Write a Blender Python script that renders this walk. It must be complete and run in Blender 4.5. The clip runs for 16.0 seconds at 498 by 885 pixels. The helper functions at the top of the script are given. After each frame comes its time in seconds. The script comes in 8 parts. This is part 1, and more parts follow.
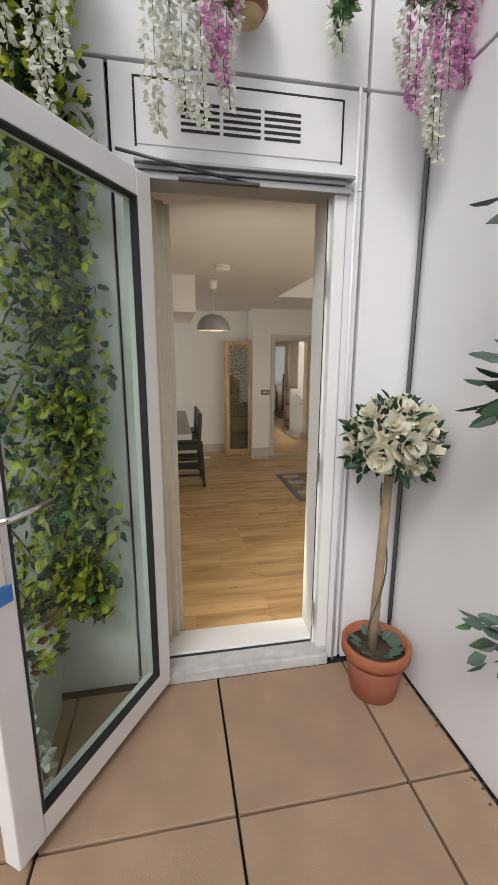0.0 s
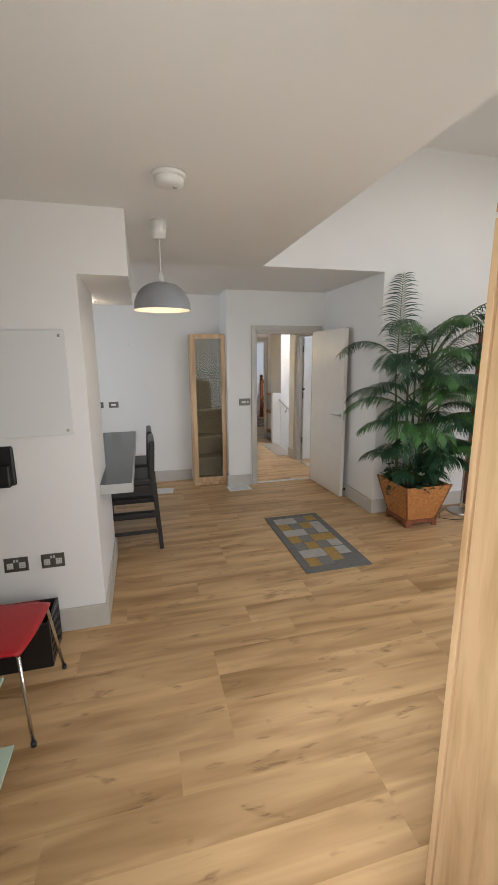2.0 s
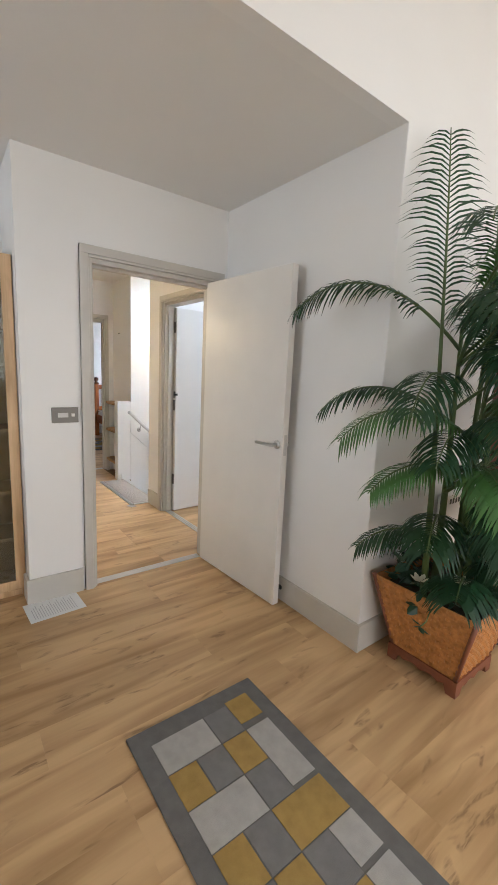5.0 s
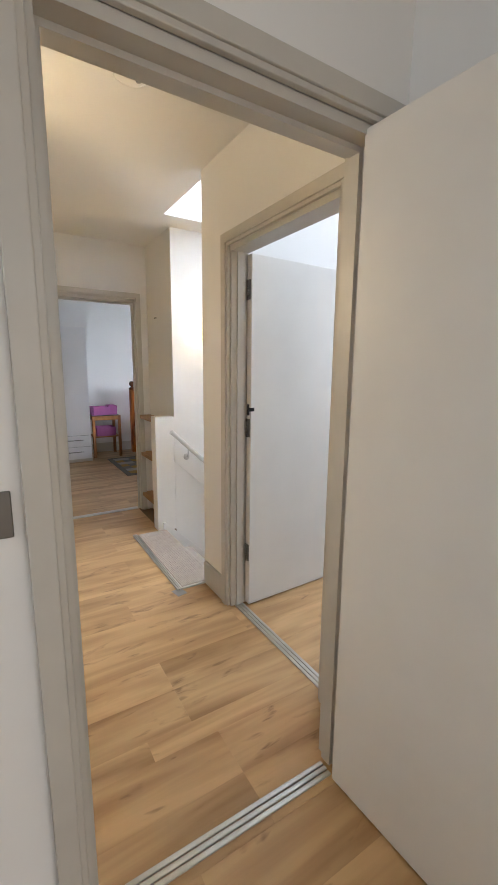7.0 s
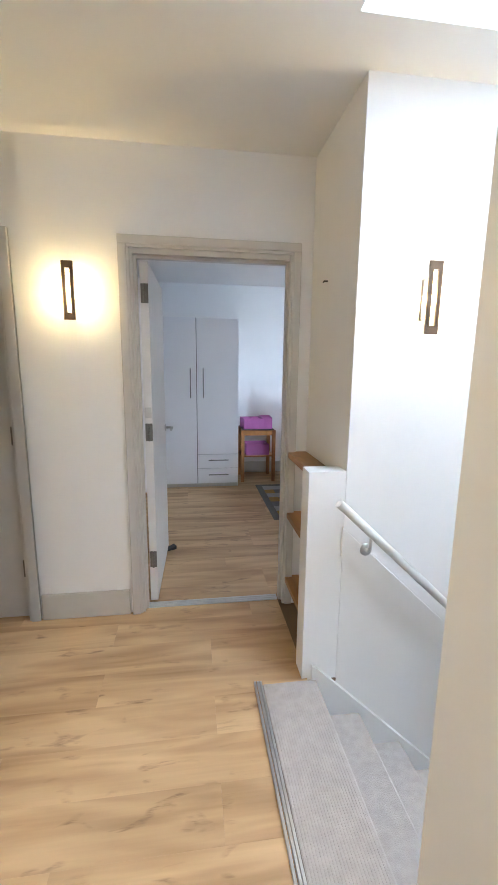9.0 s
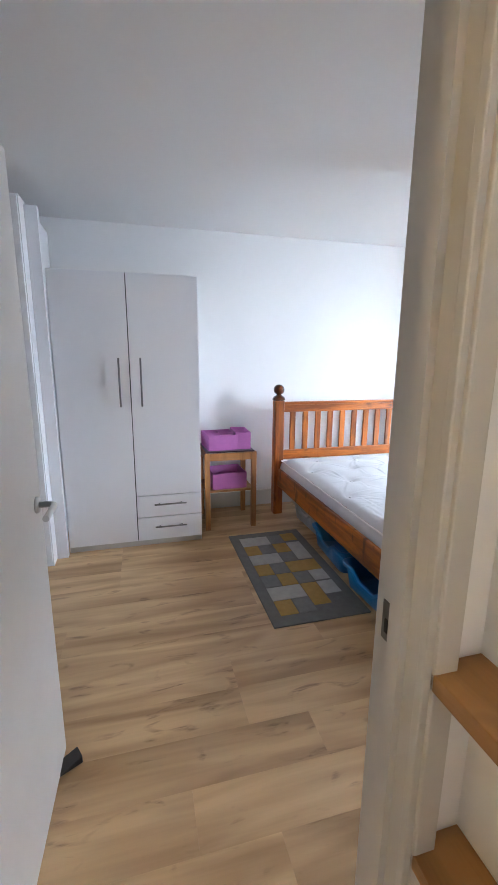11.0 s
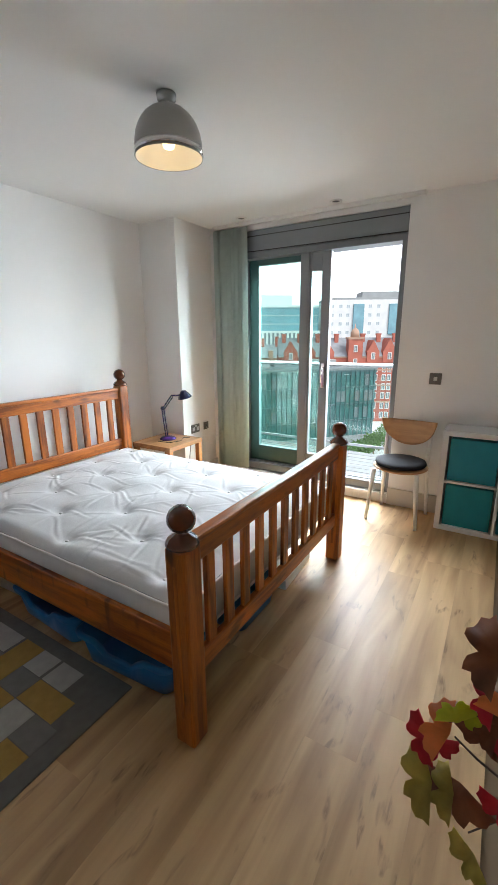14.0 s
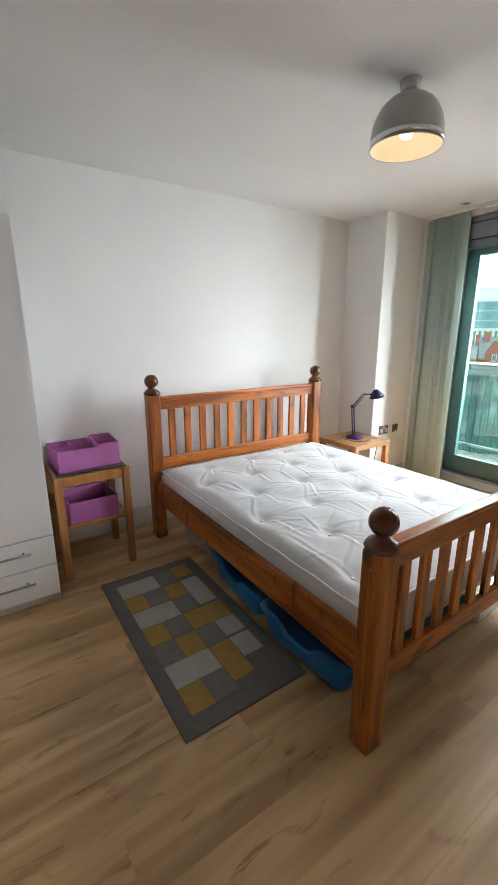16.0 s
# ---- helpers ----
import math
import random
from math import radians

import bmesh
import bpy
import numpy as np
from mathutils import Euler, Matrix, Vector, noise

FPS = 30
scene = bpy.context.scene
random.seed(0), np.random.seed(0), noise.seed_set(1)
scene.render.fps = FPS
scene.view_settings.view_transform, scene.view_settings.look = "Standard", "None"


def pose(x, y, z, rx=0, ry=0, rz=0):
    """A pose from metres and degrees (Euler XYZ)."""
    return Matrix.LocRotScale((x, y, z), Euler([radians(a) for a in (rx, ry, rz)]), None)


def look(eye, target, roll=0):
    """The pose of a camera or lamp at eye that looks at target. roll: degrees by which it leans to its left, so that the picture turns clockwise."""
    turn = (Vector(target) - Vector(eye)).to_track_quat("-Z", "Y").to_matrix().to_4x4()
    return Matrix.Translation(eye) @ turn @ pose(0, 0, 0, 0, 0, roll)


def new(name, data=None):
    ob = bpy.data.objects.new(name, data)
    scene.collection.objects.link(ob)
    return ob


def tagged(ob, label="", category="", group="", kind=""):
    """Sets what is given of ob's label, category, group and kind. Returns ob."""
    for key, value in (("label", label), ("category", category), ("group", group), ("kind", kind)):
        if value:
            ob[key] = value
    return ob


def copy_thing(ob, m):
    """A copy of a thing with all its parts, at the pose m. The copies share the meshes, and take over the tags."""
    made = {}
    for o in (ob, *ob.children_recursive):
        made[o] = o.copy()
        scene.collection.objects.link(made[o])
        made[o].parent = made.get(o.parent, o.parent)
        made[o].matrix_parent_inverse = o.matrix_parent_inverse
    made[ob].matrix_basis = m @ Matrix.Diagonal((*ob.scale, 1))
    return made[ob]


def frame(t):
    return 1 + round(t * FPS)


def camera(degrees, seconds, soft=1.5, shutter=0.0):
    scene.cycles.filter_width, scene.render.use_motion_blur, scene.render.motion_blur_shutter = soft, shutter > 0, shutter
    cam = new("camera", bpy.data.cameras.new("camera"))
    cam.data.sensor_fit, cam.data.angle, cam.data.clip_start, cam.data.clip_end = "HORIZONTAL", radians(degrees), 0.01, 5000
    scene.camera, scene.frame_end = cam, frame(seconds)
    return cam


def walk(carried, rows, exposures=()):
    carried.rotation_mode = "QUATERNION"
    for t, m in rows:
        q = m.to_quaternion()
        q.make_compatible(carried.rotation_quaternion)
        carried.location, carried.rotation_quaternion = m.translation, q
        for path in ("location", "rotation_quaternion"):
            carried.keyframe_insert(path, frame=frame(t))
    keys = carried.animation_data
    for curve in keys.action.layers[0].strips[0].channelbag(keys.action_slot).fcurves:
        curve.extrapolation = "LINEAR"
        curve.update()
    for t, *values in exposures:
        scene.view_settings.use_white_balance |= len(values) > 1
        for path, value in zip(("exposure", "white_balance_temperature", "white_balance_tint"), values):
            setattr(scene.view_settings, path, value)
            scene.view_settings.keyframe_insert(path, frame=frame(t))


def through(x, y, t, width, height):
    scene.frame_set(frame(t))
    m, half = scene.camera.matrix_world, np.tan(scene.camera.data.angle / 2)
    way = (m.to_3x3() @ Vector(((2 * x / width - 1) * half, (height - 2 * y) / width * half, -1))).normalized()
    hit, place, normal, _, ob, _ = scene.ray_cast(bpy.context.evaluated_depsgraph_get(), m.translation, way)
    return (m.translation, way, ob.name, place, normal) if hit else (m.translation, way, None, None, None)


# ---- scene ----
cam = camera(62.7, 16.0)
PATH = [
    (0, (0.973, 0.175, 1.692), (1.33, 2.1, 1.285), 0.2),
    (0.5, (0.977, 0.618, 1.698), (1.406, 2.534, 1.312), -0.7),
    (1, (1.077, 1.097, 1.704), (1.521, 3.015, 1.353), 0.1),
    (1.5, (1.182, 1.539, 1.712), (1.686, 3.438, 1.339), -0.6),
    (2, (1.261, 1.911, 1.684), (1.749, 3.806, 1.272), -0.5),
    (2.5, (1.374, 2.325, 1.693), (1.866, 4.224, 1.303), 0.4),
    (3, (1.433, 2.705, 1.543), (2.07, 4.575, 1.235), -0.0),
    (3.2, (1.477, 2.892, 1.462), (2.283, 4.698, 1.168), 1.5),
    (5.3, (2.0, 4.748, 1.384), (3.22, 6.298, 1.053), 2.0),
    (5.5, (2.034, 4.912, 1.373), (3.267, 6.453, 1.047), 1.5),
    (6, (2.192, 5.308, 1.369), (3.39, 6.876, 1.043), 0.8),
    (6.5, (2.394, 5.73, 1.378), (3.514, 7.352, 1.042), 0.6),
    (6.6, (2.413, 5.805, 1.373), (3.524, 7.436, 1.045), 0.8),
    (7, (2.586, 6.167, 1.376), (3.615, 7.846, 1.028), 0.5),
    (7.5, (2.768, 6.521, 1.384), (3.566, 8.32, 1.033), 0.7),
    (8, (2.93, 6.904, 1.388), (3.431, 8.806, 1.027), 0.8),
    (8.2, (2.996, 7.075, 1.392), (3.395, 9.0, 1.027), 0.6),
    (10.3, (3.289, 8.998, 1.448), (3.526, 10.951, 1.089), 0.6),
    (10.5, (3.287, 9.16, 1.449), (3.566, 11.107, 1.084), 0.6),
    (11, (3.313, 9.587, 1.422), (3.817, 11.478, 1.009), 0.4),
    (11.5, (3.403, 9.899, 1.372), (4.176, 11.69, 0.929), 0.0),
    (12, (3.45, 10.065, 1.386), (4.526, 11.686, 0.922), -0.1),
    (12.5, (3.506, 10.155, 1.403), (4.862, 11.545, 0.923), -0.1),
    (13, (3.54, 10.212, 1.408), (5.093, 11.374, 0.917), -0.2),
    (13.5, (3.564, 10.228, 1.419), (5.213, 11.245, 0.924), -0.3),
    (14, (3.58, 10.238, 1.439), (5.229, 11.252, 0.938), -0.5),
    (14.5, (3.568, 10.267, 1.444), (5.149, 11.384, 0.94), -0.5),
    (15, (3.547, 10.305, 1.441), (5.0, 11.582, 0.933), -0.4),
    (15.5, (3.525, 10.324, 1.439), (4.808, 11.771, 0.929), -0.3),
    (16, (3.494, 10.32, 1.439), (4.57, 11.927, 0.931), -0.1),
]
EXPOSURES = [
    (0.0, -0.1, 6500, 10), (0.5, -0.1, 6700, 10), (1.0, 0.0, 7000, 10), (1.5, 0.0, 6900, 9), (2.0, 0.4, 5550, 10), (3.0, 0.6, 5330, 10), (5.5, 0.87, 5650, 11), (6.2, 0.68, 5650, 11), (7.0, 0.54, 5760, 11), (7.5, 0.65, 5600, 11), (8.0, 0.52, 5330, 8), (8.2, 0.6, 5150, 7),
    (10.3, 1.2, 5330, 15), (11.0, 1.2, 5450, 12), (11.5, 1.1, 6350, 11), (12.0, 0.8, 6150, 9), (13.0, 0.62, 6050, 8), (15.0, 0.52, 6050, 8), (16.0, 0.68, 6250, 9),
]
walk(cam, [(t, look(eye, aim, roll)) for t, eye, aim, roll in PATH], EXPOSURES)

# ---- world and sun: a bright overcast day ----
SUN_ELEVATION, SUN_TURN = radians(48), radians(212)
world = bpy.data.worlds.new("world")
scene.world = world
world.use_nodes = True
wt = world.node_tree
sky = wt.nodes.new("ShaderNodeTexSky")
sky.sky_type = "NISHITA"
sky.sun_disc = False
sky.sun_elevation, sky.sun_rotation = SUN_ELEVATION, SUN_TURN
sky.dust_density, sky.ozone_density, sky.air_density = 3.0, 1.0, 1.0
pale = wt.nodes.new("ShaderNodeHueSaturation")
pale.inputs["Saturation"].default_value = 0.25
wt.links.new(sky.outputs[0], pale.inputs["Color"])
wt.links.new(pale.outputs[0], wt.nodes["Background"].inputs["Color"])
wt.nodes["Background"].inputs["Strength"].default_value = 0.17
sun_data = bpy.data.lights.new("sun", "SUN")
sun_data.energy, sun_data.angle, sun_data.color = 1.3, radians(20), (1.0, 0.96, 0.9)
sun = new("sun", sun_data)
sun.rotation_euler = Vector((math.sin(SUN_TURN) * math.cos(SUN_ELEVATION), math.cos(SUN_TURN) * math.cos(SUN_ELEVATION), math.sin(SUN_ELEVATION))).to_track_quat("Z", "Y").to_euler()


def fill_lamp(name, at, aim, w, h, power, color=(0.93, 0.97, 1.0)):
    """An area lamp added as fill, standing in for daylight."""
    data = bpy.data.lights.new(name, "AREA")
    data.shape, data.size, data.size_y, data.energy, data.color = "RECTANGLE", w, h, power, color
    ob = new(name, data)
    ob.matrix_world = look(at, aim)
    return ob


def bulb(name, at, power, color, radius=0.03):
    data = bpy.data.lights.new(name, "POINT")
    data.energy, data.color, data.shadow_soft_size = power, color, radius
    ob = new(name, data)
    ob.location = at
    return ob


# warm tint picked for the fill lamps of the living room
ROOM_FILL = (1.0, 0.89, 0.71)
# unseen lamp added to brighten the living room; its window is assumed
fill_lamp("living_fill_light", (3.6, 2.24, 1.3), (3.4, 6, 0.8), 2.8, 1.9, 26, ROOM_FILL)
# unseen fill for a window inferred beside the kitchen; that wall stays closed
fill_lamp("kitchen_side_fill", (-1.68, 6.1, 1.5), (3.6, 6.4, 1.2), 1.8, 1.2, 32, (0.97, 0.98, 0.94))
# lamp added just inside the open door, on top of the sky's own light
fill_lamp("terrace_door_fill", (1.30, 2.28, 1.25), (2.2, 6, 0.7), 0.6, 1.7, 12, ROOM_FILL)
# made-up overhead fill below the closed high ceiling
fill_lamp("living_overhead_fill", (4.5, 3.6, 3.55), (4.2, 3.65, 0), 2.0, 1.6, 25, ROOM_FILL)
# skylight inferred from the bright shaft; the ceiling over it is built closed
fill_lamp("stair_skylight_light", (4.6, 8.83, 3.5), (4.3, 8.86, 0), 1.2, 0.6, 60)
# fill added for the bright side room, whose own source is unseen
fill_lamp("study_fill_light", (5.2, 7.0, 3.45), (5.2, 7.01, 0), 1.4, 1.2, 27)
# fill lamps added outside, hidden from the camera by window head and jamb
fill_lamp("balcony_sky_fill", (9.6, 11.3, 4.35), (4.9, 11.8, 0.9), 6.4, 3.2, 1850)
fill_lamp("balcony_side_fill", (10.0, 9.85, 1.7), (4.3, 12.3, 1.3), 3.0, 2.8, 500)
WARM, AMBER = (1.0, 0.72, 0.38), (1.0, 0.66, 0.24)
bulb("living_bulb", (1.41, 4.60, 2.0), 0.6, WARM, 0.03)
bulb("bedroom_bulb", (5.157, 11.607, 2.222), 0.22, WARM, 0.012)
bulb("kitchen_downlight_bulb", (0.90, 5.60, 2.09), 0.7, WARM, 0.02)
bulb("hall_bulb", (2.605, 10.02, 1.775), 12.0, AMBER, 0.02)
# bulb of the unseen wall light, assumed from the warm hall ceiling
bulb("hall_side_bulb", (2.51, 7.95, 1.775), 46.0, WARM, 0.02)
bulb("stair_bulb", (4.13, 9.39, 1.69), 10.0, AMBER, 0.02)

# ---- materials ----
def material(name, color, rough=0.5, metal=0.0, vary=0.06, scale=6.0, bump=0.0, bump_scale=200.0, spec=0.5, coat=0.0, random_tint=0.0):
    """A principled surface whose tone drifts at two scales, with fine relief."""
    mat = bpy.data.materials.new(name)
    mat.use_nodes = True
    nt = mat.node_tree
    p = nt.nodes["Principled BSDF"]
    p.inputs["Roughness"].default_value, p.inputs["Metallic"].default_value = rough, metal
    p.inputs["Specular IOR Level"].default_value, p.inputs["Coat Weight"].default_value = spec, coat
    co = nt.nodes.new("ShaderNodeTexCoord")
    big = nt.nodes.new("ShaderNodeTexNoise")
    big.inputs["Scale"].default_value, big.inputs["Detail"].default_value = scale, 6.0
    nt.links.new(co.outputs["Object"], big.inputs["Vector"])
    ramp = nt.nodes.new("ShaderNodeMapRange")
    ramp.inputs["From Min"].default_value, ramp.inputs["From Max"].default_value = 0.3, 0.7
    ramp.inputs["To Min"].default_value, ramp.inputs["To Max"].default_value = 1.0 - vary, 1.0 + vary * 0.6
    nt.links.new(big.outputs["Fac"], ramp.inputs["Value"])
    value = ramp.outputs["Result"]
    if random_tint:
        info = nt.nodes.new("ShaderNodeObjectInfo")
        rr = nt.nodes.new("ShaderNodeMapRange")
        rr.inputs["To Min"].default_value, rr.inputs["To Max"].default_value = 1.0 - random_tint, 1.0 + random_tint
        nt.links.new(info.outputs["Random"], rr.inputs["Value"])
        mul = nt.nodes.new("ShaderNodeMath")
        mul.operation = "MULTIPLY"
        nt.links.new(value, mul.inputs[0])
        nt.links.new(rr.outputs["Result"], mul.inputs[1])
        value = mul.outputs[0]
    mix = nt.nodes.new("ShaderNodeVectorMath")
    mix.operation = "SCALE"
    mix.inputs[0].default_value = color
    nt.links.new(value, mix.inputs["Scale"])
    nt.links.new(mix.outputs[0], p.inputs["Base Color"])
    if bump:
        fine = nt.nodes.new("ShaderNodeTexNoise")
        fine.inputs["Scale"].default_value, fine.inputs["Detail"].default_value = bump_scale, 3.0
        nt.links.new(co.outputs["Object"], fine.inputs["Vector"])
        b = nt.nodes.new("ShaderNodeBump")
        b.inputs["Strength"].default_value, b.inputs["Distance"].default_value = bump, 0.002
        nt.links.new(fine.outputs["Fac"], b.inputs["Height"])
        nt.links.new(b.outputs[0], p.inputs["Normal"])
    return mat


def wood(name, dark, light, rough=0.4, stretch=(1.2, 14.0, 14.0), grain=3.0, knots=0.5, tint=0.1, coat=0.0, island=False, fine=0.14):
    """Grained timber; stretch is small along the grain."""
    mat = bpy.data.materials.new(name)
    mat.use_nodes = True
    nt = mat.node_tree
    p = nt.nodes["Principled BSDF"]
    p.inputs["Coat Weight"].default_value, p.inputs["Coat Roughness"].default_value = coat, 0.15
    co = nt.nodes.new("ShaderNodeTexCoord")
    info = nt.nodes.new("ShaderNodeObjectInfo")
    geo = nt.nodes.new("ShaderNodeNewGeometry")
    rnd = geo.outputs["Random Per Island"] if island else info.outputs["Random"]
    off = nt.nodes.new("ShaderNodeVectorMath")
    off.operation = "MULTIPLY_ADD"
    off.inputs[1].default_value = (37.0, 37.0, 37.0)
    nt.links.new(rnd, off.inputs[0])
    nt.links.new(co.outputs["Object"], off.inputs[2])
    mp = nt.nodes.new("ShaderNodeMapping")
    mp.inputs["Scale"].default_value = stretch
    nt.links.new(off.outputs[0], mp.inputs["Vector"])
    n1 = nt.nodes.new("ShaderNodeTexNoise")
    n1.inputs["Scale"].default_value, n1.inputs["Detail"].default_value, n1.inputs["Distortion"].default_value = grain * 0.35, 4.0, 0.6
    n2 = nt.nodes.new("ShaderNodeTexNoise")
    n2.inputs["Scale"].default_value, n2.inputs["Detail"].default_value = grain * 5.0, 5.0
    n3 = nt.nodes.new("ShaderNodeTexNoise")
    n3.inputs["Scale"].default_value, n3.inputs["Detail"].default_value = grain * 0.55, 1.0
    mk = nt.nodes.new("ShaderNodeMapping")
    mk.inputs["Scale"].default_value = (3.0, 9.0, 9.0) if stretch[0] < stretch[1] else (9.0, 9.0, 3.0)
    nt.links.new(off.outputs[0], mk.inputs["Vector"])
    nt.links.new(mk.outputs[0], n3.inputs["Vector"])
    for n in (n1, n2):
        nt.links.new(mp.outputs[0], n.inputs["Vector"])
    add = nt.nodes.new("ShaderNodeMath")
    add.operation = "MULTIPLY_ADD"
    add.inputs[1].default_value = fine
    nt.links.new(n2.outputs["Fac"], add.inputs[0])
    nt.links.new(n1.outputs["Fac"], add.inputs[2])
    tone = nt.nodes.new("ShaderNodeMapRange")
    tone.inputs["From Min"].default_value, tone.inputs["From Max"].default_value = 0.345 + fine * 0.5, 0.62 + fine * 0.5
    nt.links.new(add.outputs[0], tone.inputs["Value"])
    mix = nt.nodes.new("ShaderNodeMix")
    mix.data_type = "RGBA"
    mix.inputs["A"].default_value, mix.inputs["B"].default_value = (*dark, 1), (*light, 1)
    nt.links.new(tone.outputs["Result"], mix.inputs["Factor"])
    kn = nt.nodes.new("ShaderNodeMapRange")
    kn.inputs["From Min"].default_value, kn.inputs["From Max"].default_value = 0.645, 0.735
    kn.inputs["To Min"].default_value, kn.inputs["To Max"].default_value = 1.0, 1.0 - knots
    nt.links.new(n3.outputs["Fac"], kn.inputs["Value"])
    tv = nt.nodes.new("ShaderNodeMapRange")
    tv.inputs["To Min"].default_value, tv.inputs["To Max"].default_value = 1.0 - tint, 1.0 + tint
    nt.links.new(rnd, tv.inputs["Value"])
    m1 = nt.nodes.new("ShaderNodeMath")
    m1.operation = "MULTIPLY"
    nt.links.new(kn.outputs["Result"], m1.inputs[0])
    nt.links.new(tv.outputs["Result"], m1.inputs[1])
    sc = nt.nodes.new("ShaderNodeVectorMath")
    sc.operation = "SCALE"
    nt.links.new(mix.outputs["Result"], sc.inputs[0])
    nt.links.new(m1.outputs[0], sc.inputs["Scale"])
    nt.links.new(sc.outputs[0], p.inputs["Base Color"])
    rr = nt.nodes.new("ShaderNodeMapRange")
    rr.inputs["To Min"].default_value, rr.inputs["To Max"].default_value = rough - 0.06, rough + 0.1
    nt.links.new(n2.outputs["Fac"], rr.inputs["Value"])
    nt.links.new(rr.outputs["Result"], p.inputs["Roughness"])
    b = nt.nodes.new("ShaderNodeBump")
    b.inputs["Strength"].default_value, b.inputs["Distance"].default_value = 0.5 * fine, 0.001
    nt.links.new(n2.outputs["Fac"], b.inputs["Height"])
    nt.links.new(b.outputs[0], p.inputs["Normal"])
    return mat


def leaf_material(name, color, vary=0.3, scale=14, through=0.45):
    """A thin leaf that lets part of the light through."""
    mat = material(name, color, 0.5, vary=vary, scale=scale)
    nt = mat.node_tree
    p = nt.nodes["Principled BSDF"]
    tr = nt.nodes.new("ShaderNodeBsdfTranslucent")
    nt.links.new(p.inputs["Base Color"].links[0].from_socket, tr.inputs["Color"])
    m = nt.nodes.new("ShaderNodeMixShader")
    m.inputs[0].default_value = through
    nt.links.new(p.outputs[0], m.inputs[1])
    nt.links.new(tr.outputs[0], m.inputs[2])
    nt.links.new(m.outputs[0], nt.nodes["Material Output"].inputs["Surface"])
    return mat


def clear_glass(name, color=(0.93, 0.98, 0.96), rough=0.0, opacity=0.0):
    """Thin pane: mostly see-through, with a sharp sheen."""
    mat = bpy.data.materials.new(name)
    mat.use_nodes = True
    nt = mat.node_tree
    out = nt.nodes["Material Output"]
    t = nt.nodes.new("ShaderNodeBsdfTransparent")
    t.inputs["Color"].default_value = (*color, 1)
    g = nt.nodes.new("ShaderNodeBsdfGlossy")
    g.inputs["Roughness"].default_value = rough
    f = nt.nodes.new("ShaderNodeMapRange")
    lw = nt.nodes.new("ShaderNodeLayerWeight")
    lw.inputs["Blend"].default_value = 0.5
    pw = nt.nodes.new("ShaderNodeMath")
    pw.operation = "POWER"
    pw.inputs[1].default_value = 4.0
    nt.links.new(lw.outputs["Facing"], pw.inputs[0])
    nt.links.new(pw.outputs[0], f.inputs["Value"])
    f.inputs["To Min"].default_value, f.inputs["To Max"].default_value = 0.035, 0.9
    m = nt.nodes.new("ShaderNodeMixShader")
    nt.links.new(f.outputs[0], m.inputs[0])
    nt.links.new(t.outputs[0], m.inputs[1])
    nt.links.new(g.outputs[0], m.inputs[2])
    nt.links.new(m.outputs[0], out.inputs["Surface"])
    return mat


def glowing(name, color, strength):
    mat = bpy.data.materials.new(name)
    mat.use_nodes = True
    p = mat.node_tree.nodes["Principled BSDF"]
    p.inputs["Base Color"].default_value = (*color, 1)
    p.inputs["Emission Color"].default_value = (*color, 1)
    p.inputs["Emission Strength"].default_value = strength
    return mat


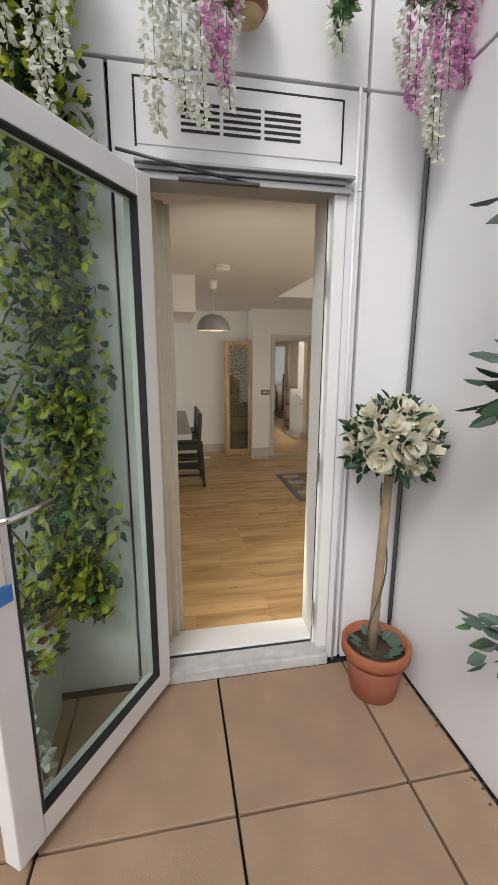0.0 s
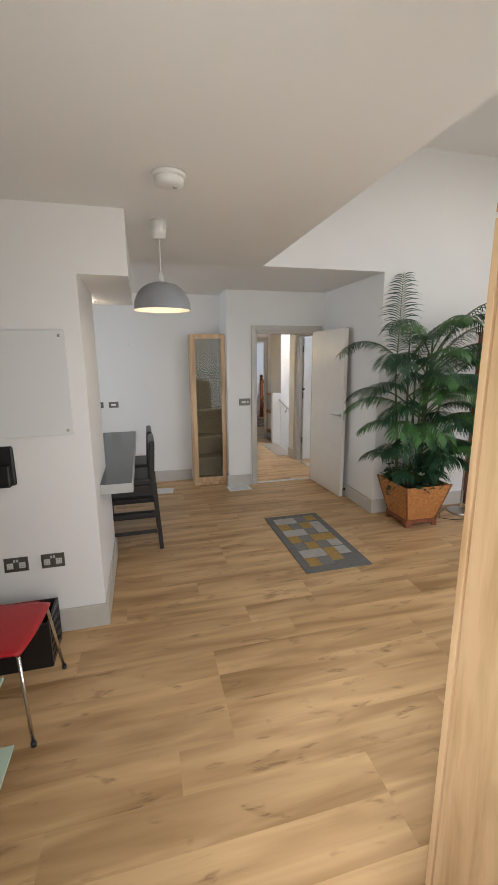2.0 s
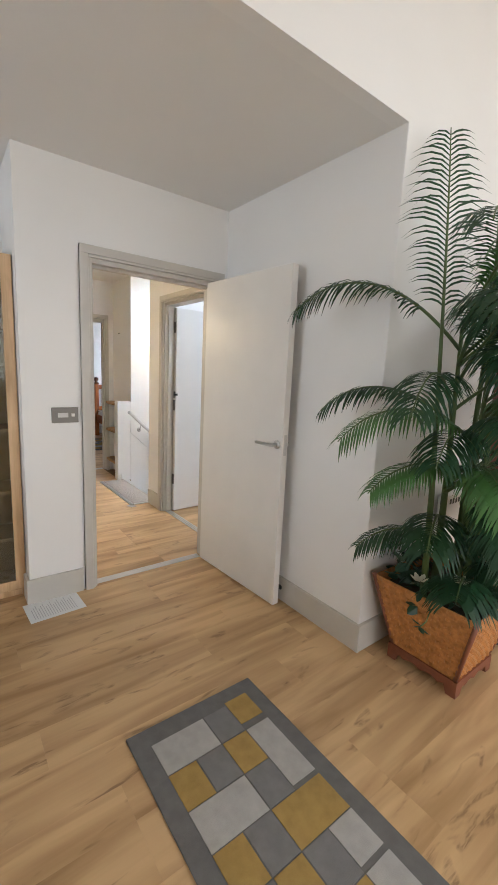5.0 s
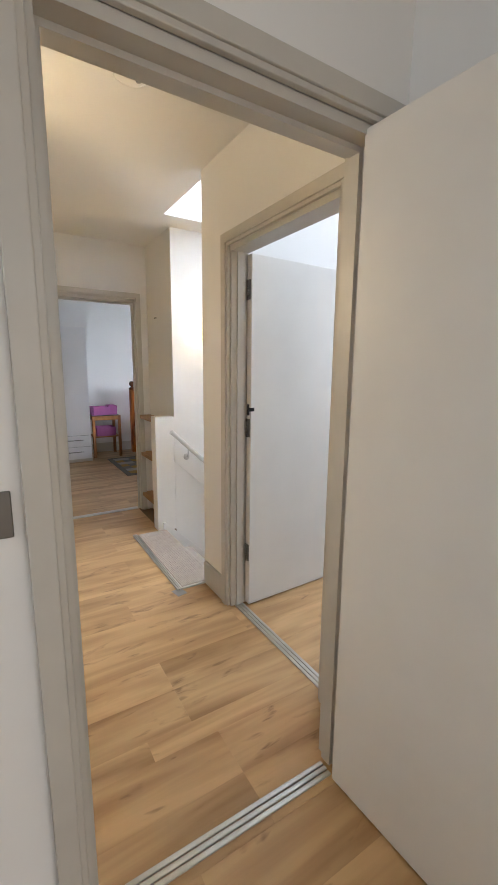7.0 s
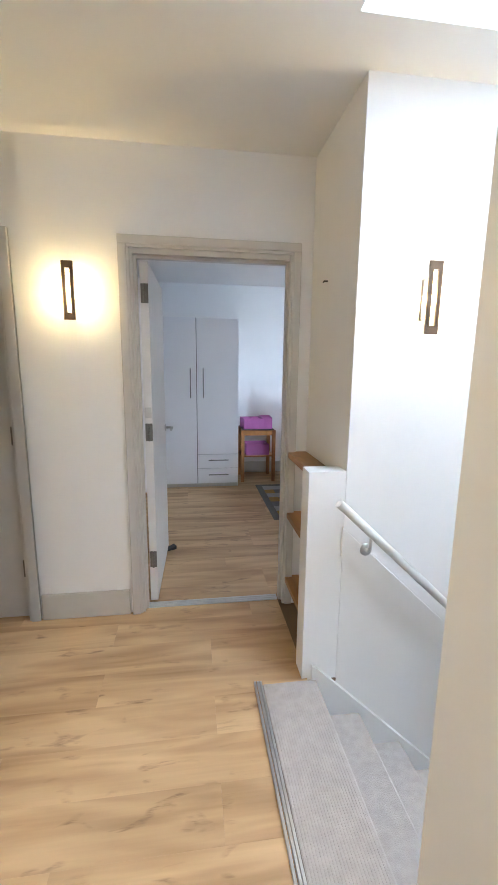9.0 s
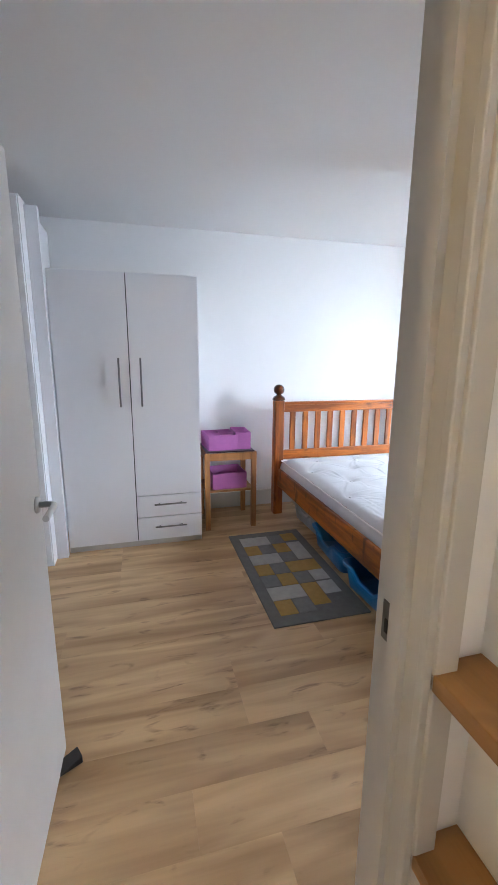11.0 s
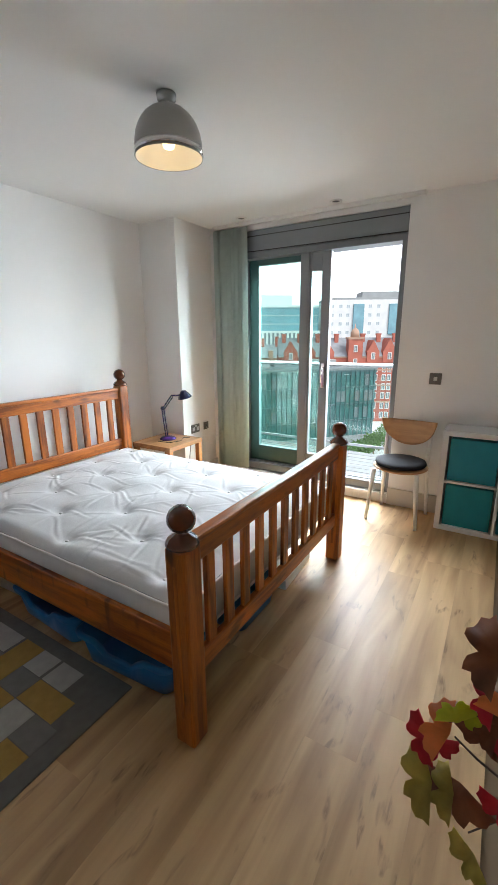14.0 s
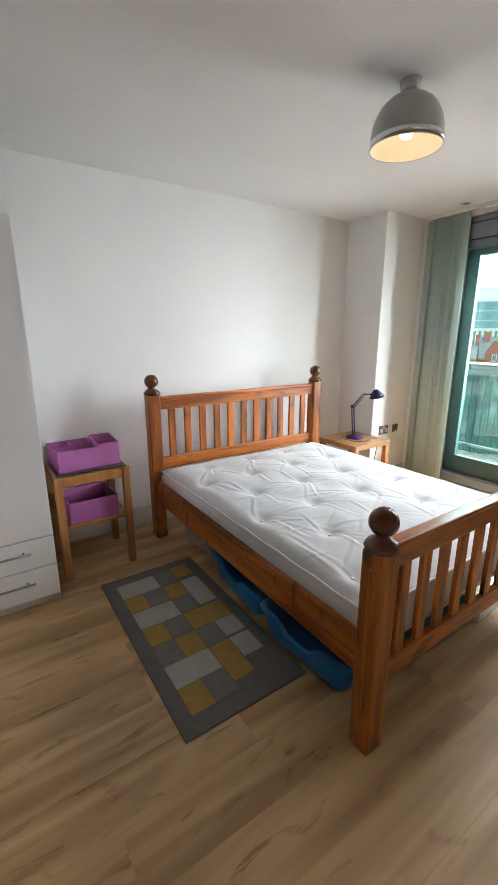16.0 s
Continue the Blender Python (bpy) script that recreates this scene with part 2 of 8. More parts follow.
def laminate(name, dark, light, knot):
    """Printed oak: long soft streaks, fine grain and a few split knots; the grain runs along x."""
    mat = bpy.data.materials.new(name)
    mat.use_nodes = True
    nt = mat.node_tree
    p = nt.nodes["Principled BSDF"]
    co = nt.nodes.new("ShaderNodeTexCoord")
    info = nt.nodes.new("ShaderNodeObjectInfo")
    off = nt.nodes.new("ShaderNodeVectorMath")
    off.operation = "MULTIPLY_ADD"
    off.inputs[1].default_value = (41.0, 23.0, 0.0)
    nt.links.new(info.outputs["Random"], off.inputs[0])
    nt.links.new(co.outputs["Object"], off.inputs[2])

    def streak(scale, size, detail, distortion=0.0, rough=0.5):
        mp = nt.nodes.new("ShaderNodeMapping")
        mp.inputs["Scale"].default_value = scale
        nt.links.new(off.outputs[0], mp.inputs["Vector"])
        n = nt.nodes.new("ShaderNodeTexNoise")
        n.inputs["Scale"].default_value, n.inputs["Detail"].default_value = size, detail
        n.inputs["Distortion"].default_value, n.inputs["Roughness"].default_value = distortion, rough
        nt.links.new(mp.outputs[0], n.inputs["Vector"])
        return n.outputs["Fac"]

    def ranged(value, a, b, c, d):
        r = nt.nodes.new("ShaderNodeMapRange")
        for key, x in (("From Min", a), ("From Max", b), ("To Min", c), ("To Max", d)):
            r.inputs[key].default_value = x
        nt.links.new(value, r.inputs["Value"])
        return r.outputs["Result"]

    def maths(op, a, b):
        m = nt.nodes.new("ShaderNodeMath")
        m.operation = op
        for k, x in enumerate((a, b)):
            if isinstance(x, float):
                m.inputs[k].default_value = x
            else:
                nt.links.new(x, m.inputs[k])
        return m.outputs[0]

    broad = streak((0.75, 6.0, 1.0), 1.5, 2.5, 0.6)
    grain = streak((2.0, 48.0, 1.0), 1.6, 4.0, 0.2, 0.55)
    fleck = streak((7.0, 46.0, 1.0), 1.5, 3.0, 0.6, 0.7)
    tone = maths("ADD", ranged(broad, 0.29, 0.64, -0.03, 1.0), ranged(grain, 0.3, 0.7, -0.07, 0.07))
    mix = nt.nodes.new("ShaderNodeMix")
    mix.data_type = "RGBA"
    mix.inputs["A"].default_value, mix.inputs["B"].default_value = (*dark, 1), (*light, 1)
    nt.links.new(tone, mix.inputs["Factor"])
    # split knots: broken dark flecks inside small uneven patches
    patch = streak((3.0, 9.0, 1.0), 1.35, 2.0, 1.2)
    here = maths("MULTIPLY", ranged(patch, 0.61, 0.70, 0.0, 1.0), ranged(fleck, 0.44, 0.60, 0.25, 1.0))
    thin = maths("MULTIPLY", ranged(fleck, 0.64, 0.74, 0.0, 0.30), ranged(broad, 0.62, 0.40, 0.0, 1.0))
    spot = maths("MAXIMUM", here, thin)
    mk = nt.nodes.new("ShaderNodeMix")
    mk.data_type = "RGBA"
    mk.inputs["B"].default_value = (*knot, 1)
    nt.links.new(mix.outputs["Result"], mk.inputs["A"])
    nt.links.new(maths("MULTIPLY", spot, 0.62), mk.inputs["Factor"])
    sc = nt.nodes.new("ShaderNodeVectorMath")
    sc.operation = "SCALE"
    nt.links.new(mk.outputs["Result"], sc.inputs[0])
    nt.links.new(ranged(info.outputs["Random"], 0.0, 1.0, 0.94, 1.05), sc.inputs["Scale"])
    nt.links.new(sc.outputs[0], p.inputs["Base Color"])
    nt.links.new(ranged(grain, 0.3, 0.7, 0.40, 0.48), p.inputs["Roughness"])
    b = nt.nodes.new("ShaderNodeBump")
    b.inputs["Strength"].default_value, b.inputs["Distance"].default_value = 0.03, 0.001
    nt.links.new(grain, b.inputs["Height"])
    nt.links.new(b.outputs[0], p.inputs["Normal"])
    return mat


WALL = material("white_wall_paint", (0.80, 0.79, 0.77), 0.65, vary=0.025, scale=1.5, bump=0.08, bump_scale=350)
CEIL = material("ceiling_paint", (0.78, 0.77, 0.75), 0.8, vary=0.02, scale=1.2, bump=0.06, bump_scale=300)
TRIM = material("grey_gloss_trim", (0.53, 0.505, 0.455), 0.4, vary=0.04, scale=9, bump=0.02, bump_scale=60)
DOORPAINT = material("pale_door_paint", (0.72, 0.70, 0.665), 0.4, vary=0.03, scale=5, bump=0.05, bump_scale=150)
FLOOR = laminate("oak_laminate", (0.325, 0.192, 0.079), (0.595, 0.397, 0.198), (0.135, 0.07, 0.027))
SUBFLOOR = material("screed", (0.2, 0.14, 0.08), 0.9)
CLAD = material("white_cladding", (0.74, 0.74, 0.76), 0.4, vary=0.03, scale=3, bump=0.03)
UPVC = material("white_frame", (0.78, 0.78, 0.78), 0.3, vary=0.03, scale=8)
ALU = material("grey_aluminium", (0.42, 0.43, 0.44), 0.4, metal=0.6, vary=0.04)
RUBBER = material("black_rubber", (0.02, 0.02, 0.022), 0.6)
STEEL = material("brushed_steel", (0.55, 0.54, 0.52), 0.32, metal=1.0, vary=0.05, scale=30)
CHROME = material("chrome", (0.75, 0.75, 0.76), 0.12, metal=1.0, vary=0.02)
STRIP = material("aluminium_strip", (0.62, 0.62, 0.6), 0.35, metal=0.9)
SLAB = material("terracotta_slab", (0.315, 0.212, 0.142), 0.75, vary=0.14, scale=5, bump=0.5, bump_scale=120, random_tint=0.06)
DARK = material("dark_gap", (0.03, 0.028, 0.026), 0.9)
GLASS = clear_glass("window_glass")
GREENGLASS = clear_glass("green_tinted_glass", (0.78, 0.93, 0.89))
RAILGLASS = clear_glass("clear_balustrade_glass", (0.90, 0.965, 0.945))
TERRA = material("terracotta_pot", (0.30, 0.095, 0.045), 0.7, vary=0.15, scale=12, bump=0.3)
SOIL = material("soil", (0.05, 0.035, 0.02), 0.95, vary=0.4, scale=40, bump=1.0, bump_scale=60)
WHITEGLOSS = material("white_gloss_board", (0.80, 0.79, 0.80), 0.25, vary=0.015, scale=2)
BIRCH = wood("birch", (0.46, 0.29, 0.14), (0.66, 0.46, 0.26), 0.4, stretch=(14, 14, 1.2), knots=0.1, tint=0.04)
PINE = wood("stained_pine", (0.17, 0.04, 0.002), (0.50, 0.142, 0.011), 0.36, stretch=(16, 16, 1.3), grain=3.4, knots=0.6, tint=0.08, coat=0.06, fine=0.3)
PINE_X = wood("stained_pine_across", (0.17, 0.04, 0.002), (0.50, 0.142, 0.011), 0.36, stretch=(1.3, 16, 16), grain=3.4, knots=0.6, tint=0.08, coat=0.06, fine=0.3)
PINE_Y = wood("stained_pine_along", (0.17, 0.04, 0.002), (0.50, 0.142, 0.011), 0.36, stretch=(16, 1.3, 16), grain=3.4, knots=0.6, tint=0.08, coat=0.06, fine=0.3)
OAK = wood("oak_shelf", (0.22, 0.105, 0.03), (0.36, 0.185, 0.058), 0.45, stretch=(12, 1.2, 12), knots=0.2, tint=0.05)
BLACKWOOD = material("black_stained_wood", (0.018, 0.016, 0.016), 0.4, vary=0.2, scale=20)
PLATE = material("dull_bronze_plate", (0.17, 0.16, 0.145), 0.45, metal=0.75, vary=0.06, scale=30)
DOORGLASS = clear_glass("grey_door_glass", (0.84, 0.905, 0.87))
PINE_DARK = material("dark_turned_pine", (0.10, 0.021, 0.003), 0.2, vary=0.25, scale=14, coat=0.4)
# brown darkened: the dim look behind the cabinet glass is put into the colour
CAB_INSIDE = material("dimmed_brown_back", (0.26, 0.165, 0.09), 0.6, vary=0.1, scale=6)

# ---- building helpers ----
def box(bm, x0, y0, z0, x1, y1, z1, bevel=0.0, m=None):
    """A box between two corners, with rounded edges if asked."""
    made = bmesh.ops.create_cube(bm, size=1.0, matrix=Matrix.LocRotScale(((x0 + x1) / 2, (y0 + y1) / 2, (z0 + z1) / 2), None, (abs(x1 - x0), abs(y1 - y0), abs(z1 - z0))))
    vs = made["verts"]
    if bevel:
        es = list({e for v in vs for e in v.link_edges})
        out = bmesh.ops.bevel(bm, geom=es, offset=bevel, segments=2, profile=0.5, affect="EDGES")
        vs = list({v for f in out["faces"] for v in f.verts} | {v for v in vs if v.is_valid})
    if m is not None:
        bmesh.ops.transform(bm, matrix=m, verts=vs)
    return vs


def lathe(bm, profile, centre=(0, 0, 0), segs=32, m=None):
    """Turns a profile of (radius, height) round the z axis."""
    rings = []
    for r, z in profile:
        if r < 1e-5:
            rings.append([bm.verts.new((centre[0], centre[1], centre[2] + z))])
        else:
            rings.append([bm.verts.new((centre[0] + r * math.cos(2 * math.pi * i / segs), centre[1] + r * math.sin(2 * math.pi * i / segs), centre[2] + z)) for i in range(segs)])
    for a, b in zip(rings, rings[1:]):
        for i in range(segs):
            j = (i + 1) % segs
            if len(a) == 1 and len(b) == 1:
                continue
            if len(a) == 1:
                f = bm.faces.new((a[0], b[j], b[i]))
            elif len(b) == 1:
                f = bm.faces.new((a[i], a[j], b[0]))
            else:
                f = bm.faces.new((a[i], a[j], b[j], b[i]))
            f.smooth = True
    if m is not None:
        bmesh.ops.transform(bm, matrix=m, verts=[v for ring in rings for v in ring])


def tube(bm, points, radius, segs=8, caps=True):
    """A round bar along points; radius is one number or one for each point."""
    pts = [Vector(p) for p in points]
    rad = radius if isinstance(radius, (list, tuple)) else [radius] * len(pts)
    rings, up = [], None
    for i, p in enumerate(pts):
        d = (pts[min(i + 1, len(pts) - 1)] - pts[max(i - 1, 0)]).normalized()
        if up is None:
            up = d.orthogonal().normalized()
        up = (up - d * up.dot(d)).normalized()
        side = d.cross(up)
        rings.append([bm.verts.new(p + rad[i] * (math.cos(2 * math.pi * k / segs) * up + math.sin(2 * math.pi * k / segs) * side)) for k in range(segs)])
    for a, b in zip(rings, rings[1:]):
        for k in range(segs):
            bm.faces.new((a[k], a[(k + 1) % segs], b[(k + 1) % segs], b[k])).smooth = True
    if caps:
        bm.faces.new(rings[0][::-1])
        bm.faces.new(rings[-1])


def solid(name, bm, mat, label="", category="", group="", kind=""):
    """Links a bmesh as one top-level mesh object."""
    bmesh.ops.recalc_face_normals(bm, faces=bm.faces)
    me = bpy.data.meshes.new(name)
    bm.to_mesh(me)
    bm.free()
    me.materials.append(mat)
    return tagged(new(name, me), label, category, group, kind)


def part(name, bm, mat, parent, label=""):
    ob = solid(name, bm, mat, label)
    ob.parent = parent
    return ob


def boxes(name, mat, parent, rows, bevel=0.0, label=""):
    bm = bmesh.new()
    for r in rows:
        box(bm, *r, bevel=bevel)
    return part(name, bm, mat, parent, label)


def thing(name, at, label, category, group="", kind="", turn=0.0):
    """An empty at the thing's base; parts are made about the origin and move with it."""
    ob = new(name)
    ob.matrix_world = pose(*at, 0, 0, turn)
    ob.empty_display_size = 0.1
    return tagged(ob, label, category, group, kind)


def structure(name, mat, rows, label, category="wall", bevel=0.0):
    bm = bmesh.new()
    for r in rows:
        box(bm, *r, bevel=bevel)
    return solid(name, bm, mat, label, category, kind="structure")

# ---- the setting ----
C = 2.475          # ceiling of living room and hall
CB = 2.445         # ceiling of the bedroom
X_LEFT, X_END = -1.7, 6.2

structure("floor_base", SUBFLOOR, [(-1.9, 2.2, -0.3, 3.74, 13.5, -0.014), (3.74, 2.2, -0.3, 7.2, 8.42, -0.014), (3.74, 9.43, -0.3, 7.2, 13.5, -0.014)], "grey screed under the laminate floor", "floor")

# terrace wall: door opening, and an assumed, unseen tall opening past the side wall
structure("wall_terrace", WALL, [
    (-1.9, 1.99, -0.3, 0.85, 2.17, C + 0.1), (0.85, 1.99, -0.3, 1.655, 2.17, 0.232), (0.85, 1.99, 2.46, 1.655, 2.17, C + 0.1), (1.655, 1.99, -0.3, 2.9, 2.17, C + 0.1),
    (2.9, 1.99, -0.3, 5.9, 2.17, 0.4), (5.9, 1.99, -0.3, 6.4, 2.17, 3.7), (-1.9, 1.99, C + 0.1, 2.9, 2.17, 4.2), (2.9, 1.99, 3.4, 5.9, 2.17, 3.7)], "white painted wall with the terrace door opening")
structure("wall_board", WALL, [(-1.7, 4.42, -0.01, 0.95, 4.56, 2.13), (-1.7, 4.43, 2.13, 1.22, 4.56, C + 0.05)], "white wall that carries the whiteboard")
structure("wall_bar", WALL, [(0.80, 4.56, -0.01, 0.95, 5.42, 0.80), (0.80, 4.56, 0.80, 0.95, 5.13, 2.13)], "white end wall beside the breakfast bar")
structure("bulkhead", WALL, [(0.80, 4.56, 2.13, 1.22, 5.80, C + 0.05)], "white boxed-in bulkhead over the kitchen opening")
structure("wall_left", WALL, [(-1.9, 2.26, -0.01, -1.7, 7.6, C + 0.1)], "white wall closing the kitchen side")
structure("wall_kitchen", WALL, [(-1.7, 7.48, -0.01, 2.30, 7.6, C + 0.05)], "white wall behind the breakfast bar")
structure("wall_door", WALL, [(2.30, 7.01, -0.01, 2.66, 7.13, C + 0.05), (2.66, 7.01, 2.0, 3.52, 7.13, C + 0.05), (3.52, 7.01, -0.01, 3.66, 7.13, C + 0.05), (2.30, 7.13, -0.01, 2.42, 7.6, C + 0.05)], "white wall with the hall door opening")
structure("wall_return", WALL, [(3.60, 5.662, -0.01, 3.70, 7.01, C + 0.05)], "white wall beside the open door")
structure("wall_void", WALL, [(3.602, 5.66, -0.01, 6.2, 5.8, C), (2.374, 5.66, C, 6.2, 5.73, 3.6)], "tall white wall rising into the double-height space")
structure("wall_void_side", WALL, [(2.25, 2.17, C + 0.002, 2.372, 5.66, 3.6)], "white upper wall along the edge of the high space")
structure("wall_right", WALL, [(6.2, 2.26, -0.01, 6.4, 5.8, 3.7)], "white wall closing the high living space")
structure("ceiling_living", CEIL, [(-1.9, 2.17, C, 2.37, 7.54, C + 0.1), (2.37, 5.73, C, 3.70, 7.07, C + 0.1)], "white painted ceiling", "ceiling")
structure("ceiling_high", CEIL, [(2.25, 2.17, 3.58, 6.4, 5.8, 3.7)], "white high ceiling", "ceiling")

# hall
structure("wall_hall_left", WALL, [(2.30, 7.6, -0.01, 2.47, 8.79, C + 0.05), (0.9, 8.67, -0.01, 2.30, 8.79, C + 0.05)], "white hall wall")
structure("wall_hall_end", WALL, [(0.7, 8.67, -0.01, 0.9, 10.17, C + 0.05)], "white wall closing the hall")
structure("wall_hall_right", WALL, [(3.66, 7.13, -0.01, 3.76, 7.30, C + 0.05), (3.66, 7.30, 2.0, 3.76, 8.13, 3.6), (3.66, 8.13, -0.01, 3.76, 8.46, 3.6), (3.66, 7.13, C, 3.76, 7.3, 3.6)], "white hall wall with a door opening")
structure("wall_bedroom", WALL, [(0.9, 10.06, -0.01, 1.46, 10.17, C + 0.05), (1.46, 10.06, 2.0, 2.27, 10.17, C + 0.05), (2.27, 10.06, -0.01, 2.88, 10.17, C + 0.05), (2.88, 10.06, 2.0, 3.745, 10.17, C + 0.05), (3.745, 10.06, -0.01, 3.84, 10.17, C + 0.05)], "white wall with the bedroom door opening")
structure("wall_stair_far", WALL, [(3.84, 9.43, -2.8, 7.4, 9.55, 3.6), (3.84, 9.55, -0.01, 3.94, 10.17, C + 0.05)], "white wall beside the stairwell")
structure("low_wall", WALL, [(3.675, 9.43, -0.01, 3.838, 9.535, 0.985)], "white low wall at the head of the stairs")
structure("wall_stair_near", WALL, [(3.76, 8.34, -2.8, 5.9, 8.46, 3.6)], "white near wall of the stairwell")
structure("wall_stair_end", WALL, [(5.8, 8.46, -2.8, 5.9, 9.43, 3.6)], "white end wall of the stairwell")
structure("ceiling_hall", CEIL, [(0.9, 8.67, C, 2.36, 10.12, C + 0.1), (2.36, 7.072, C, 3.71, 10.12, C + 0.1), (3.71, 9.2, C, 3.90, 10.12, C + 0.1), (3.90, 9.2, C, 5.8, 9.43, C + 0.1)], "white hall ceiling", "ceiling")
structure("ceiling_stair", CEIL, [(3.6, 8.3, 3.55, 5.9, 9.5, 3.65)], "white ceiling over the stairwell", "ceiling")
structure("wall_stair_upper", WALL, [(3.62, 8.46, C + 0.1, 3.72, 9.2, 3.55), (3.62, 9.2, C + 0.1, 5.8, 9.3, 3.55)], "white shaft wall over the stairs")
structure("stair_floor", SUBFLOOR, [(3.7, 8.4, -2.9, 5.9, 9.5, -2.8)], "floor below the stairs", "floor")
# study beyond the hall
structure("wall_study", WALL, [(6.2, 5.8, -0.01, 6.4, 8.46, 3.6), (3.76, 5.79, C, 6.2, 5.8, 3.6)], "white wall of the side room")
structure("ceiling_study", CEIL, [(3.6, 5.8, 3.5, 6.4, 8.46, 3.6)], "white ceiling of the side room", "ceiling")

# bedroom
XW = 7.09
structure("wall_bedroom_far", WALL, [(1.8, 13.25, -0.01, 7.4, 13.4, CB + 0.1)], "white bedroom wall behind the bed")
structure("wall_bedroom_left", WALL, [(1.8, 10.17, -0.01, 1.95, 13.25, CB + 0.1)], "white bedroom wall behind the wardrobes")
structure("wall_bedroom_near", WALL, [(3.94, 9.548, -0.01, 7.1, 9.57, CB + 0.1)], "white bedroom wall beside the door")
structure("wall_bedroom_pillar", WALL, [(6.57, 12.82, -0.01, 7.10, 13.25, CB + 0.05)], "white boxed pillar in the bedroom corner")
structure("wall_bedroom_window", WALL, [(XW, 9.43, -0.01, 7.35, 10.97, CB + 0.1), (XW, 10.97, -0.3, 7.35, 12.70, 0.09), (XW, 10.97, 2.38, 7.35, 12.70, CB + 0.1), (XW, 12.70, -0.01, 7.35, 13.25, CB + 0.1)], "white bedroom wall with the balcony window")
structure("ceiling_bedroom", CEIL, [(1.8, 10.12, CB, 7.3, 13.35, CB + 0.1), (3.9, 9.5, CB, 7.3, 10.12, CB + 0.1)], "white bedroom ceiling", "ceiling")

# baseboards, 0.16 high
def skirting(name, rows):
    bm = bmesh.new()
    for x0, y0, x1, y1 in rows:
        box(bm, x0, y0, 0.0, x1, y1, 0.15, bevel=0.003)
    return solid(name, bm, TRIM, "pale grey painted skirting board", "baseboard", kind="structure")


skirting("baseboard_living", [(-1.7, 4.402, 0.968, 4.42), (0.95, 4.42, 0.968, 5.42), (-1.7, 7.462, 1.86, 7.48), (2.282, 6.992, 2.60, 7.01), (2.282, 7.01, 2.30, 7.11), (3.582, 5.64, 3.60, 7.01), (3.60, 5.642, 6.2, 5.66), (1.66, 2.17, 1.98, 2.188)])
skirting("baseboard_hall", [(2.47, 7.13, 2.488, 8.81), (0.9, 8.79, 2.47, 8.808), (2.34, 10.042, 2.82, 10.06), (3.642, 8.19, 3.66, 8.44), (3.822, 9.52, 3.84, 10.06)])
skirting("baseboard_bedroom", [(2.0, 13.232, 6.57, 13.25), (6.552, 12.82, 6.57, 13.232), (6.57, 12.802, 7.09, 12.82), (7.072, 9.59, 7.09, 10.97), (3.94, 9.57, 7.0, 9.588)])


def architrave_y(name, x0, x1, y, sign, top=2.0, w=0.062):
    """A door casing on a wall of constant y; sign points to the viewer's side. Stepped profile."""
    bm = bmesh.new()
    for inset, proud in ((0.0, 0.018), (0.014, 0.026)):
        ya, yb = sorted((y, y + sign * proud))
        box(bm, x0 - w, ya, 0, x0 - inset, yb, top + inset, bevel=0.003)
        box(bm, x1 + inset, ya, 0, x1 + w, yb, top + inset, bevel=0.003)
        box(bm, x0 - w, ya, top + inset, x1 + w, yb, top + w, bevel=0.003)
    return solid(name, bm, TRIM, "pale grey stepped door casing", "trim", kind="structure")


def architrave_x(name, y0, y1, x, sign, top=2.0, w=0.062):
    bm = bmesh.new()
    for inset, proud in ((0.0, 0.018), (0.014, 0.026)):
        xa, xb = sorted((x, x + sign * proud))
        box(bm, xa, y0 - w, 0, xb, y0 - inset, top + inset, bevel=0.003)
        box(bm, xa, y1 + inset, 0, xb, y1 + w, top + inset, bevel=0.003)
        box(bm, xa, y0 - w, top + inset, xb, y1 + w, top + w, bevel=0.003)
    return solid(name, bm, TRIM, "pale grey stepped door casing", "trim", kind="structure")


def lining_y(name, x0, x1, ya, yb, stop, top=2.0):
    """Door lining in a wall of constant y with its stop bead."""
    bm = bmesh.new()
    for a, b in ((x0 - 0.004, x0 + 0.026), (x1 - 0.026, x1 + 0.004)):
        box(bm, a, ya, 0, b, yb, top)
    box(bm, x0 + 0.026, ya, top - 0.026, x1 - 0.026, yb, top + 0.004)
    sa, sb = stop
    box(bm, x0 + 0.026, sa, 0, x0 + 0.04, sb, top - 0.026)
    box(bm, x1 - 0.04, sa, 0, x1 - 0.026, sb, top - 0.026)
    box(bm, x0 + 0.04, sa, top - 0.04, x1 - 0.04, sb, top - 0.026)
    return solid(name, bm, TRIM, "pale grey door lining", "trim", kind="structure")


architrave_y("trim_hall_door", 2.672, 3.505, 7.01, -1)
architrave_y("trim_hall_door_back", 2.672, 3.505, 7.13, 1)
lining_y("trim_hall_lining", 2.66, 3.516, 7.01, 7.13, (7.06, 7.1), 2.0)
architrave_y("trim_bedroom_door", 2.892, 3.716, 10.06, -1, w=0.056)
architrave_y("trim_bedroom_door_back", 2.892, 3.722, 10.17, 1)
lining_y("trim_bedroom_lining", 2.88, 3.745, 10.06, 10.17, (10.09, 10.125), 2.0)
architrave_y("trim_closet_door", 1.46, 2.27, 10.06, -1)
architrave_x("trim_study_door", 7.312, 8.118, 3.66, -1)
bm = bmesh.new()
box(bm, 3.66, 7.296, 0, 3.76, 7.326, 2.0)
box(bm, 3.66, 8.104, 0, 3.76, 8.134, 2.0)
box(bm, 3.66, 7.326, 1.974, 3.76, 8.104, 2.004)
box(bm, 3.69, 8.09, 0, 3.73, 8.104, 1.974)
box(bm, 3.69, 7.326, 0, 3.73, 7.34, 1.974)
